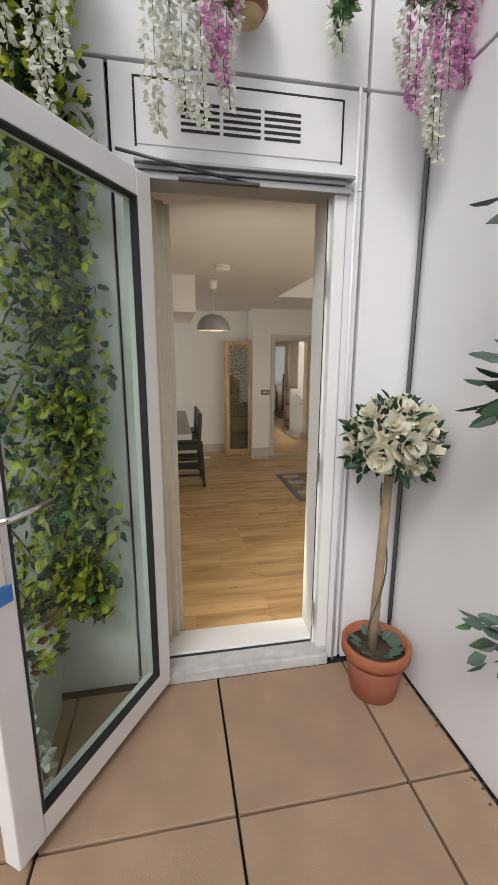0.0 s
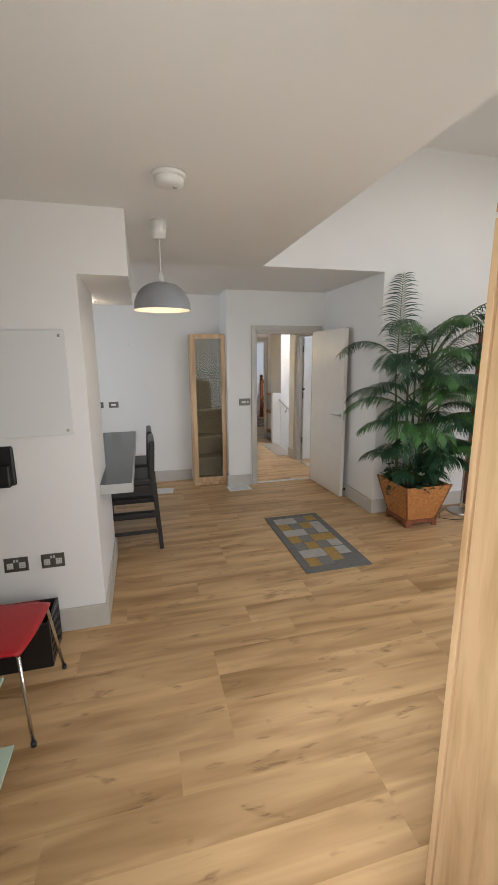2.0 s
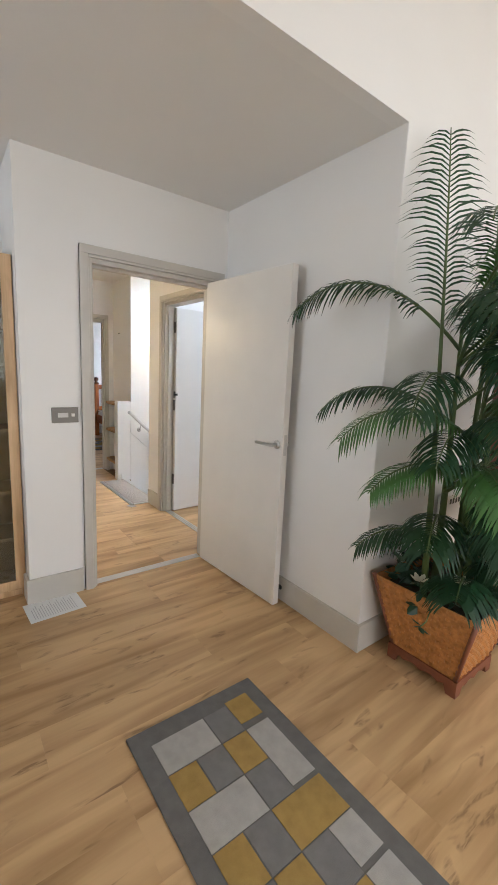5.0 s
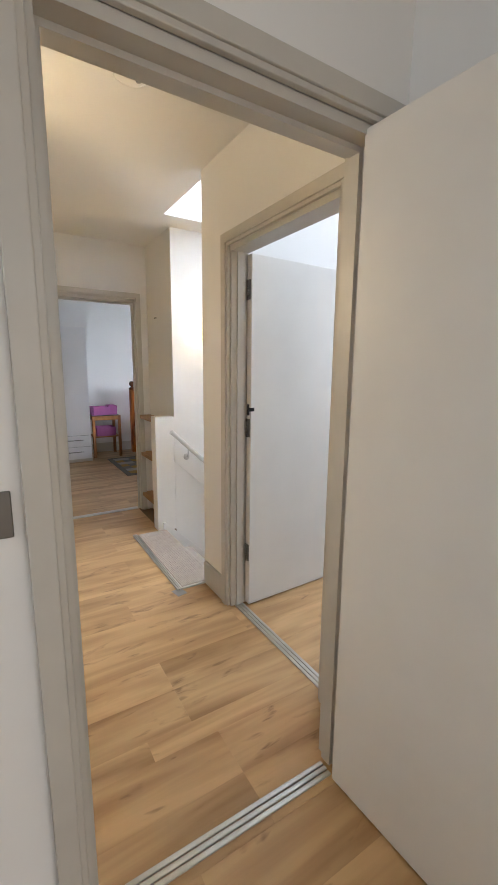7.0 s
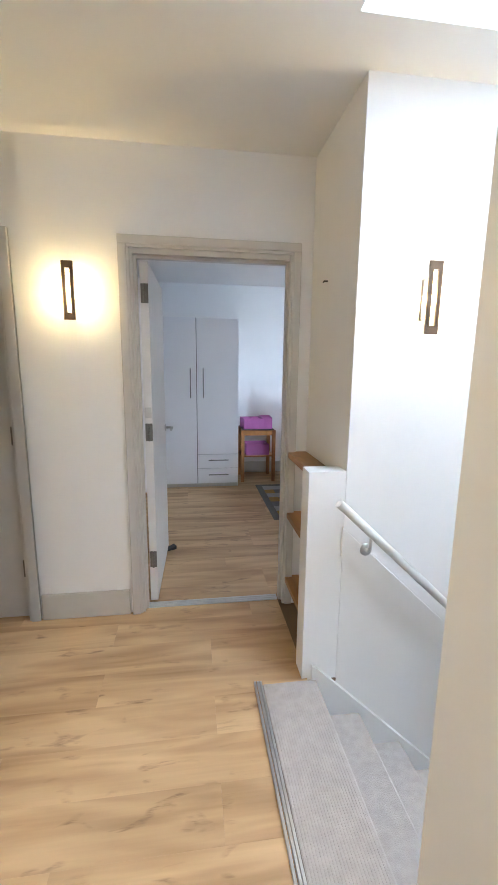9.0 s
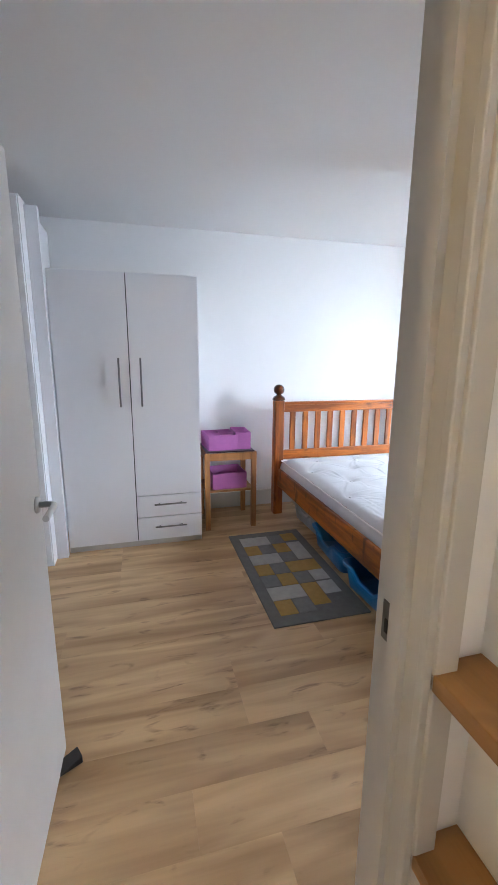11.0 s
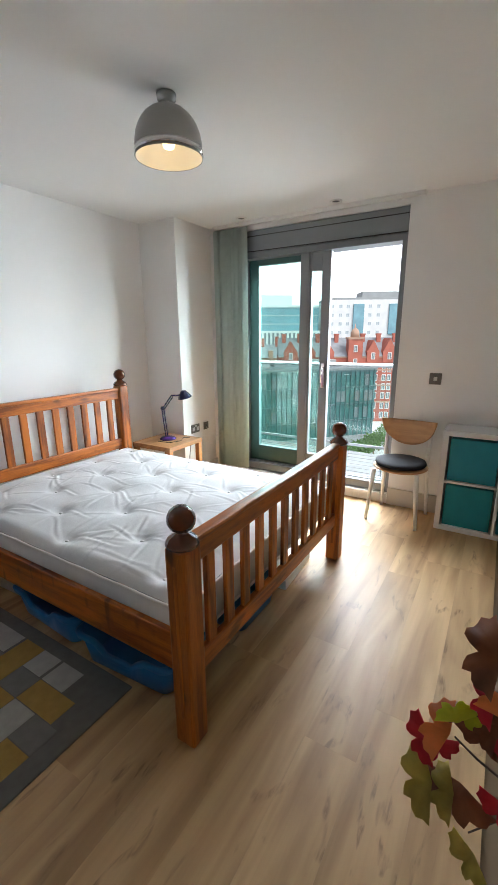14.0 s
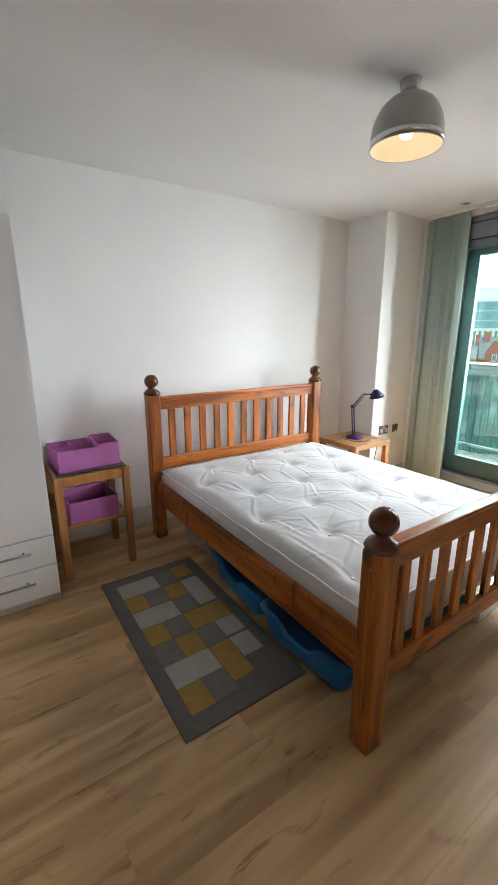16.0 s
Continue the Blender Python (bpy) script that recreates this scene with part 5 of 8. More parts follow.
sconce((2.605, 10.06, 1.775))
sconce((4.13, 9.43, 1.69))
# unseen wall light, assumed and set where the camera does not see it
sconce((2.47, 7.95, 1.775), 90)
wall_plate("double_socket", (2.47, 8.475, 0.53), 90, 0.14, 0.088, SOCKET, "steel double power socket low on the hall wall", "socket")
wall_plate("light_switch", (2.47, 8.50, 1.12), 90, 0.09, 0.088, SWITCH2, "steel light switch on the hall wall", "switch")
vent = thing("vent_grille", (2.47, 8.27, 0.56), "small white ventilation grille low on the wall", "grille", turn=90)
boxes("plate", WHITEPLASTIC, vent, [(-0.05, -0.006, -0.08, 0.05, -0.0005, 0.08)], 0.001)
for k in range(8):
    boxes("slot", DARKPL, vent, [(-0.035, -0.0075, -0.065 + 0.018 * k, 0.035, -0.0055, -0.058 + 0.018 * k)])

# ---- bedroom ----
SATIN = material("satin_steel", (0.24, 0.235, 0.23), 0.4, metal=0.9, vary=0.05, scale=30)
wr = thing("wardrobe", (3.25, 12.58, 0), "white two-door wardrobe with two drawers and bar handles", "wardrobe")
boxes("carcass", WHITEGLOSS, wr, [(-0.485, 0.02, 0.0, 0.485, 0.60, 1.962)], 0.002)
boxes("door", WHITEGLOSS, wr, [(-0.483, 0.0, 0.045, -0.003, 0.018, 1.96)], 0.002)
boxes("door", WHITEGLOSS, wr, [(0.003, 0.0, 0.400, 0.483, 0.018, 1.96)], 0.002)
for z0, z1 in ((0.045, 0.225), (0.230, 0.395)):
    d = boxes("drawer", WHITEGLOSS, wr, [(0.003, 0.0, z0, 0.483, 0.018, z1)], 0.002)
    bm = bmesh.new()
    zc = (z0 + z1) / 2 + 0.02
    tube(bm, [(0.13, -0.03, zc), (0.365, -0.03, zc)], 0.006, 10)
    for x in (0.165, 0.33):
        tube(bm, [(x, 0.0, zc), (x, -0.03, zc)], 0.005, 8)
    part("handle", bm, SATIN, d, "steel bar handle")
for x in (-0.07, 0.075):
    bm = bmesh.new()
    tube(bm, [(x, -0.032, 1.07), (x, -0.032, 1.405)], 0.0065, 10)
    for z in (1.12, 1.355):
        tube(bm, [(x, 0.0, z), (x, -0.032, z)], 0.005, 8)
    part("handle", bm, SATIN, wr, "tall steel bar handle")
boxes("plinth", TRIM, wr, [(-0.48, 0.015, 0.0, 0.48, 0.02, 0.043)])
# dark strips over the white carcass paint the shade of the door gaps
boxes("gap_shade_strip", DARK, wr, [(-0.003, 0.0185, 0.045, 0.003, 0.0198, 1.96), (0.003, 0.0185, 0.395, 0.483, 0.0198, 0.400), (0.003, 0.0185, 0.225, 0.483, 0.0198, 0.230)])
tall = thing("tall_cupboard", (2.36, 12.42, 0), "tall white built-in cupboard beside the wardrobe", "cupboard")
boxes("carcass", WHITEGLOSS, tall, [(-0.40, 0.0, 0.0, 0.33, 0.80, 2.325)], 0.003)
boxes("door", WHITEGLOSS, tall, [(-0.39, -0.02, 0.04, 0.325, -0.002, 2.315)], 0.003)
boxes("scribe", WHITEGLOSS, tall, [(0.331, 0.10, 0.0, 0.404, 0.15, 2.30)], 0.002)

# bed
GX, FY, HY = 0.745, -0.97, 0.97
bed = thing("bed", (5.235, 12.025, 0), "double bed with an orange-stained pine slatted frame and ball finials", "bed")


def bed_post(x, y, top, name):
    bm = bmesh.new()
    s = 0.043
    box(bm, x - s, y - s, 0.0, x + s, y + s, top, bevel=0.009)
    p = part("post", bm, PINE, bed)
    for sx in (-1, 1):
        bm = bmesh.new()
        box(bm, x + sx * (s + 0.0) - 0.002, y - 0.008, 0.12, x + sx * (s + 0.0) + 0.002, y + 0.008, top - 0.06, bevel=0.001)
        part("bead", bm, PINE, p)
    bm = bmesh.new()
    lathe(bm, [(0, 0), (0.052, 0.0), (0.057, 0.008), (0.056, 0.016), (0.046, 0.03), (0.026, 0.043), (0.021, 0.05), (0.024, 0.054), (0.038, 0.063), (0.046, 0.078), (0.048, 0.092), (0.046, 0.106), (0.037, 0.123), (0.022, 0.135), (0, 0.139)], (x, y, top), 28)
    part("finial", bm, PINE_DARK, p, "turned ball finial")


for x in (-GX, GX):
    bed_post(x, FY, 0.785, "foot")
    bed_post(x, HY, 1.045, "head")
for y, zt, zb, hgt, low in ((FY, 0.80, 0.70, 0.09, 0.335), (HY, 1.03, 0.94, 0.09, 0.595)):
    bm = bmesh.new()
    box(bm, -GX + 0.043, y - 0.017, zb, GX - 0.043, y + 0.017, zt - 0.012, bevel=0.006)
    box(bm, -GX + 0.043, y - 0.027, zt - 0.026, GX - 0.043, y + 0.027, zt, bevel=0.01)
    part("top_rail", bm, PINE_X, bed)
    boxes("lower_rail", PINE_X, bed, [(-GX + 0.043, y - 0.015, low - 0.085, GX - 0.043, y + 0.015, low)], 0.006)
    n = 11
    for k in range(n):
        x = -GX + 0.043 + (k + 0.75) * (2 * GX - 0.086) / (n + 0.5)
        boxes("slat", PINE, bed, [(x - 0.026, y - 0.010, low, x + 0.026, y + 0.010, zb)], 0.004)
for x in (-GX, GX):
    boxes("side_rail", PINE_Y, bed, [(x - 0.013, FY + 0.043, 0.275, x + 0.013, HY - 0.043, 0.435)], 0.005)
for k in range(9):
    y = FY + 0.15 + k * 0.205
    boxes("base_slat", PINE_X, bed, [(-GX + 0.02, y - 0.035, 0.315, GX - 0.02, y + 0.035, 0.335)], 0.003)

# mattress: tufted ticking with piped edges
TICK = material("white_ticking", (0.60, 0.60, 0.61), 0.8, vary=0.04, scale=8, bump=0.12, bump_scale=420)
# white piping kept lighter than the cover, its highlight painted into the colour
PIPING = material("highlit_white_piping", (0.80, 0.79, 0.77), 0.7)
mattress = thing("mattress", (5.235, 12.025, 0.335), "bare white tufted mattress with piped edges on the bed", "mattress")
MX, MY, MZ = 0.715, 0.915, 0.20
nx, ny = 180, 230
rs = random.Random(11)
tufts = []
for a in range(4):
    for b in range(6):
        tufts.append((-MX + 2 * MX * (a + 0.5 + (0.25 if b % 2 else -0.25)) / 4, -MY + 2 * MY * (b + 0.5) / 6))
creases = [(rs.uniform(-MX, MX), rs.uniform(-MY, MY), rs.uniform(0, math.pi), rs.uniform(0.08, 0.25), rs.uniform(0.0012, 0.0028)) for _ in range(34)]
for tx, ty in tufts:
    for a in range(6):
        ang = a * 2 * math.pi / 6 + rs.uniform(0, 1.0)
        ln = rs.uniform(0.08, 0.17)
        creases.append((tx + ln * math.cos(ang), ty + ln * math.sin(ang), ang, ln, rs.uniform(0.0014, 0.003)))


def quilt(x, y):
    z = 0.0
    for tx, ty in tufts:
        r2 = (x - tx) ** 2 + (y - ty) ** 2
        if r2 < 0.09:
            z -= 0.020 * math.exp(-r2 / 0.0022) + 0.010 * math.exp(-r2 / 0.014)
    for cx, cy, ang, ln, dp in creases:
        dx, dy = x - cx, y - cy
        if abs(dx) < 0.4 and abs(dy) < 0.4:
            s = dx * math.cos(ang) + dy * math.sin(ang)
            t = -dx * math.sin(ang) + dy * math.cos(ang) + 0.02 * math.sin(s * 14)
            if abs(s) < ln:
                z += dp * (1 - (s / ln) ** 2) * (math.exp(-(t / 0.010) ** 2) - 0.9 * math.exp(-((t - 0.015) / 0.008) ** 2))
    return z + 0.005 * noise.noise(Vector((x * 7, y * 7, 0)))


def edge_drop(u):
    return 0.028 * max(0.0, (abs(u) - 0.90) / 0.10) ** 2


verts, faces = [], []
for j in range(ny + 1):
    for i in range(nx + 1):
        u, v = i / nx * 2 - 1, j / ny * 2 - 1
        x, y = MX * u, MY * v
        verts.append((x, y, MZ + 0.018 * (1 - u ** 4) * (1 - v ** 4) + quilt(x, y) * (1 - max(abs(u), abs(v)) ** 12) - edge_drop(u) - edge_drop(v)))
for j in range(ny):
    for i in range(nx):
        a = j * (nx + 1) + i
        faces.append((a, a + 1, a + nx + 2, a + nx + 1))
me = bpy.data.meshes.new("cover")
me.from_pydata(verts, [], faces)
for f in me.polygons:
    f.use_smooth = True
me.materials.append(TICK)
cover = new("cover", me)
cover.parent = mattress
ring = []
for s in range(40):
    ring.append((-MX + 2 * MX * s / 40, -MY))
for s in range(52):
    ring.append((MX, -MY + 2 * MY * s / 52))
for s in range(40):
    ring.append((MX - 2 * MX * s / 40, MY))
for s in range(52):
    ring.append((-MX, MY - 2 * MY * s / 52))
bm = bmesh.new()
lv = []
for k, (bulge, z) in enumerate(((0.0, 0.0), (0.010, 0.02), (0.016, 0.06), (0.016, 0.10), (0.010, 0.14), (0.0, MZ - 0.045))):
    row = []
    for n_, (x, y) in enumerate(ring):
        w = bulge + 0.002 * math.sin(n_ * 1.7 + k) if 0 < k < 5 else bulge
        row.append(bm.verts.new((x * (1 + w / MX), y * (1 + w / MY), z)))
    lv.append(row)
row = [bm.verts.new((x, y, MZ - 0.029)) for x, y in ring]
lv.append(row)
for a, b in zip(lv, lv[1:]):
    for k in range(len(ring)):
        bm.faces.new((a[k], a[(k + 1) % len(ring)], b[(k + 1) % len(ring)], b[k])).smooth = True
part("border", bm, TICK, mattress)
for z in (0.004, MZ - 0.030):
    bm = bmesh.new()
    pts = [(x * 1.012, y * 1.01, z + 0.0015 * math.sin(n_ * 0.9)) for n_, (x, y) in enumerate(ring)]
    tube(bm, pts + [pts[0]], 0.006, 6, caps=False)
    part("piping", bm, PIPING, mattress, "corded white piping")
for tx, ty in tufts:
    bm = bmesh.new()
    lathe(bm, [(0, 0.003), (0.007, 0.003), (0.009, 0.0), (0, -0.001)], (tx, ty, MZ - 0.012), 10)
    part("tuft", bm, TICK, mattress)

# storage boxes under the bed
BLUE = material("blue_plastic", (0.015, 0.15, 0.37), 0.35, vary=0.06)
CLEARPL = material("cloudy_plastic", (0.35, 0.36, 0.36), 0.3, vary=0.1)


def storage_box(at, mat, label, turn):
    """A flared tub whose flanged rim dips at the hand holds of its long sides."""
    b = thing("storage_box", at, label, "storage box", group="boxes under the bed", turn=turn)
    outline = []
    for cx, cy, a0 in ((1, 1, 0), (-1, 1, 90), (-1, -1, 180), (1, -1, 270)):
        for k in range(6):
            a = radians(a0 + 18 * k)
            outline.append((cx * 0.14 + 0.05 * math.cos(a), cy * 0.21 + 0.05 * math.sin(a)))
        nx_, ny_ = {0: (-1, 1), 90: (-1, -1), 180: (1, -1), 270: (1, 1)}[a0]
        sx, sy = outline[-1]
        ex, ey = (nx_ * 0.14, sy) if a0 in (0, 180) else (sx, ny_ * 0.21)
        outline += [(sx + (ex - sx) * q / 12, sy + (ey - sy) * q / 12) for q in range(1, 12)]

    def top(x, y):
        dip = max(0.0, min(1.0, (0.12 - abs(y)) / 0.035)) if abs(x) > 0.15 else 0.0
        return 0.165 - 0.05 * dip * dip * (3 - 2 * dip)

    def ring(bm, grow, height):
        return [bm.verts.new((x * (1 + grow / 0.19), y * (1 + grow / 0.26), height(x, y))) for x, y in outline]

    def skin(bm, rings):
        n = len(outline)
        for p, q in zip(rings, rings[1:]):
            for k in range(n):
                bm.faces.new((p[k], p[(k + 1) % n], q[(k + 1) % n], q[k])).smooth = True

    bm = bmesh.new()
    rings = [ring(bm, -0.03, lambda x, y: 0.0), ring(bm, -0.024, lambda x, y: 0.006), ring(bm, 0.0, lambda x, y: top(x, y) - 0.002), ring(bm, -0.006, lambda x, y: top(x, y) - 0.002), ring(bm, -0.03, lambda x, y: 0.012)]
    skin(bm, rings)
    bm.faces.new(rings[0][::-1])
    bm.faces.new(rings[-1])
    tub = part("tub", bm, mat, b)
    bm = bmesh.new()
    skin(bm, [ring(bm, 0.012, lambda x, y: top(x, y) - 0.024), ring(bm, 0.016, lambda x, y: top(x, y) - 0.004), ring(bm, 0.013, top), ring(bm, -0.004, top), ring(bm, -0.006, lambda x, y: top(x, y) - 0.004)])
    part("rim", bm, mat, tub)


storage_box((4.715, 11.49, 0), BLUE, "blue plastic storage tub under the bed", 4)
storage_box((4.735, 12.06, 0), BLUE, "blue plastic storage tub pushed under the bed", -3)
storage_box((4.80, 12.63, 0), CLEARPL, "cloudy grey plastic tub under the bed head", 2)
storage_box((5.20, 11.42, 0), BLUE, "blue plastic storage tub deep under the bed", 0)
flat = thing("flat_box", (5.66, 11.45, 0), "flat white box lying under the foot of the bed", "box", turn=3)
boxes("carton", WHITEPLASTIC, flat, [(-0.2, -0.28, 0, 0.2, 0.28, 0.06)], 0.004)

# side table with pink organiser boxes
HONEY = wood("honey_pine", (0.27, 0.11, 0.03), (0.44, 0.205, 0.065), 0.4, stretch=(14, 14, 1.5), knots=0.15, tint=0.05)
PINK = material("pink_fabric_board", (0.40, 0.12, 0.33), 0.75, vary=0.06, scale=20, bump=0.2, bump_scale=500)
DARKTOP = material("dark_table_top", (0.035, 0.028, 0.03), 0.3, vary=0.2, scale=30)
st = thing("side_table", (4.005, 12.945, 0), "small honey pine table with a dark top and a lower shelf", "table")
for x in (-0.195, 0.195):
    for y in (-0.185, 0.185):
        boxes("leg", HONEY, st, [(x - 0.021, y - 0.021, 0, x + 0.021, y + 0.021, 0.655)], 0.004)
for y in (-0.185, 0.185):
    boxes("apron", HONEY, st, [(-0.174, y - 0.012, 0.59, 0.174, y + 0.012, 0.65)], 0.002)
for x in (-0.195, 0.195):
    boxes("apron", HONEY, st, [(x - 0.012, -0.164, 0.59, x + 0.012, 0.164, 0.65)], 0.002)
boxes("top", DARKTOP, st, [(-0.20, -0.19, 0.655, 0.20, 0.19, 0.664)], 0.002)
boxes("shelf", HONEY, st, [(-0.20, -0.175, 0.315, 0.20, 0.175, 0.333)], 0.002)


def open_box(name, at, w, d, h, walls, label, turn=0.0):
    b = thing(name, at, label, "storage box", turn=turn)
    rows = [(-w / 2, -d / 2, 0, w / 2, d / 2, 0.006), (-w / 2, -d / 2, 0.006, -w / 2 + 0.006, d / 2, h), (w / 2 - 0.006, -d / 2, 0.006, w / 2, d / 2, h), (-w / 2 + 0.006, -d / 2, 0.006, w / 2 - 0.006, -d / 2 + 0.006, h), (-w / 2 + 0.006, d / 2 - 0.006, 0.006, w / 2 - 0.006, d / 2, h)]
    boxes("tray", PINK, b, rows, 0.001)
    for r in walls:
        boxes("divider", PINK, b, [r])


open_box("organiser_box", (3.945, 12.94, 0.6645), 0.25, 0.28, 0.125, [(-0.119, -0.003, 0.006, 0.119, 0.003, 0.12), (-0.003, 0.003, 0.006, 0.003, 0.134, 0.12)], "pink fabric organiser box with dividers on the table", 4)
open_box("organiser_box", (4.128, 12.95, 0.6645), 0.13, 0.28, 0.14, [(-0.059, 0.02, 0.006, 0.059, 0.026, 0.13)], "narrow pink fabric organiser box on the table", -3)
open_box("organiser_box", (4.0, 12.93, 0.3335), 0.29, 0.28, 0.135, [], "open pink fabric box on the lower shelf", 2)

# bedside table and lamp
TAN = wood("pale_pine_top", (0.24, 0.11, 0.04), (0.38, 0.20, 0.08), 0.4, stretch=(1.5, 14, 14), knots=0.15, tint=0.05)
ns = thing("bedside_table", (6.335, 12.82, 0), "small square pale pine bedside table", "table")
boxes("top", TAN, ns, [(-0.225, -0.225, 0.475, 0.225, 0.225, 0.515)], 0.003)
for x in (-0.2, 0.2):
    for y in (-0.2, 0.2):
        boxes("leg", HONEY, ns, [(x - 0.022, y - 0.022, 0, x + 0.022, y + 0.022, 0.475)], 0.003)
NAVY = material("navy_gloss", (0.012, 0.016, 0.06), 0.25, vary=0.05)
PURPLE = material("purple_gloss", (0.06, 0.02, 0.16), 0.25)
dl2 = thing("desk_lamp", (6.36, 12.84, 0.515), "navy blue jointed desk lamp, unlit, on the bedside table", "lamp", turn=-20)
bm = bmesh.new()
lathe(bm, [(0, 0), (0.075, 0), (0.078, 0.008), (0.06, 0.02), (0.02, 0.026), (0, 0.026)], segs=30)
part("base", bm, PURPLE, dl2, "round purple base")
bm = bmesh.new()
tube(bm, [(-0.02, 0, 0.02), (-0.045, 0, 0.29)], 0.006, 8)
tube(bm, [(0.0, 0, 0.02), (-0.025, 0, 0.29)], 0.006, 8)
part("lower_arm", bm, NAVY, dl2)
bm = bmesh.new()
lathe(bm, [(0, -0.012), (0.017, -0.012), (0.017, 0.012), (0, 0.012)], segs=16, m=Matrix.Translation((-0.036, 0, 0.295)) @ Matrix.Rotation(radians(90), 4, "X"))
part("elbow", bm, NAVY, dl2)
bm = bmesh.new()
tube(bm, [(-0.036, 0, 0.295), (0.06, 0, 0.405)], 0.006, 8)
tube(bm, [(-0.02, 0, 0.285), (0.075, 0, 0.392)], 0.005, 8)
tube(bm, [(0.06, 0, 0.405), (0.10, 0, 0.40), (0.16, 0, 0.40)], 0.007, 8)
part("upper_arm", bm, NAVY, dl2)
bm = bmesh.new()
lathe(bm, [(0.0, 0.07), (0.022, 0.068), (0.035, 0.05), (0.05, 0.03), (0.068, 0.0), (0.066, 0.0), (0.045, 0.028), (0.0, 0.06)], segs=26, m=Matrix.Translation((0.20, 0, 0.372)) @ Matrix.Rotation(radians(-14), 4, "Y"))
part("shade", bm, NAVY, dl2)
bm = bmesh.new()
tube(bm, [(6.23, 12.84, 0.522), (6.25, 12.72, 0.519), (6.36, 12.68, 0.519), (6.46, 12.74, 0.519), (6.50, 12.70, 0.519), (6.522, 12.70, 0.50), (6.535, 12.72, 0.40), (6.55, 12.76, 0.2), (6.56, 12.79, 0.02)], 0.003, 6)
solid("lamp_flex", bm, BLACKPL, "thin black lamp flex trailing over the bedside table", "cable")
wall_plate("double_socket", (6.74, 12.82, 0.545), 0, 0.125, 0.085, SOCKET, "steel double power socket beside the bed", "socket")
wall_plate("single_socket", (6.915, 12.82, 0.545), 0, 0.075, 0.075, [(0, 0, 0.03, 0.03, DARKPL)], "small steel aerial socket beside the bed", "socket")
bm = bmesh.new()
tube(bm, [(6.95 + 0.045 * math.cos(a), 12.805 - 0.004 * a, 0.40 + 0.055 * math.sin(a)) for a in [k * 0.4 for k in range(32)]], 0.003, 6)
tube(bm, [(6.915, 12.807, 0.53), (6.925, 12.803, 0.48), (6.95, 12.804, 0.455)], 0.003, 6)
solid("coiled_lead", bm, WHITEPLASTIC, "coiled white aerial lead hanging on the wall", "cable")

# ceiling lamp
BEDGREY = material("warm_grey_shade", (0.42, 0.415, 0.40), 0.35, vary=0.04)
cl = thing("ceiling_lamp", (5.157, 11.607, 0), "grey bell-shaped ceiling lamp with a chrome band, lit", "lamp")
dome(cl, 0.147, 0.196, 2.204, BEDGREY, LAMP_IN, curve=[(0.0, 1.0), (0.15, 1.0), (0.3, 0.99), (0.45, 0.955), (0.58, 0.89), (0.7, 0.80), (0.8, 0.69), (0.89, 0.54), (0.96, 0.37), (1.0, 0.2)])
bm = bmesh.new()
lathe(bm, [(0.1475, 2.212), (0.1490, 2.212), (0.1475, 2.235), (0.146, 2.235)], segs=48)
part("band", bm, CHROME, cl, "chrome band")
bm = bmesh.new()
lathe(bm, [(0, 2.395), (0.034, 2.397), (0.036, 2.405), (0.030, 2.409), (0.030, 2.418), (0.040, 2.422), (0.042, CB - 0.001), (0, CB - 0.001)], segs=32)
part("neck", bm, material("clear_collar", (0.5, 0.5, 0.48), 0.2), cl)
bm = bmesh.new()
lathe(bm, [(0, 2.36), (0.013, 2.355), (0.014, 2.31), (0.028, 2.28), (0.030, 2.262), (0.022, 2.243), (0, 2.236)], segs=20)
part("bulb", bm, BULB, cl)
for y in (12.354, 11.49):
    sp = thing("ceiling_spot", (6.925, y, CB), "small recessed white ceiling spotlight, off", "spotlight", group="spots by the window")
    bm = bmesh.new()
    lathe(bm, [(0.03, -0.001), (0.047, -0.001), (0.047, -0.006), (0.032, -0.008)], segs=28)
    part("bezel", bm, WHITEPLASTIC, sp)
    bm = bmesh.new()
    lathe(bm, [(0.0, -0.0025), (0.03, -0.0025), (0.029, -0.0015), (0, -0.0015)], segs=22)
    part("lens", bm, DARKPL, sp)

# window
WG = material("window_grey", (0.22, 0.235, 0.25), 0.35, metal=0.3, vary=0.04)
win = thing("window_1", (7.12, 11.70, 0), "grey aluminium sliding balcony window, its right leaf slid open", "window", kind="structure")
boxes("head_box", WG, win, [(-0.03, -0.728, 2.20, 0.15, 1.0, 2.375)], 0.004)
boxes("head_rail", WG, win, [(0.0, -0.728, 2.145, 0.16, 1.0, 2.198)], 0.003)
# dark strips laid on the head box draw the shade of its joints
boxes("gap_shade_strip", RUBBER, win, [(-0.032, -0.728, 2.322, -0.029, 1.0, 2.33), (-0.032, -0.728, 2.195, -0.029, 1.0, 2.203)])
boxes("frame_side", WG, win, [(0.0, -0.728, 0.09, 0.16, -0.685, 2.145)], 0.003)
boxes("frame_side", WG, win, [(0.0, 0.735, 0.09, 0.16, 1.0, 2.145)], 0.003)
boxes("frame_sill", WG, win, [(0.0, -0.685, 0.09, 0.16, 0.735, 0.165)], 0.003)
boxes("track", ALU, win, [(0.05, -0.685, 0.165, 0.06, 0.735, 0.175), (0.105, -0.685, 0.165, 0.115, 0.735, 0.175)])
boxes("mullion", WG, win, [(0.015, 0.09, 0.165, 0.07, 0.172, 2.145)], 0.003)
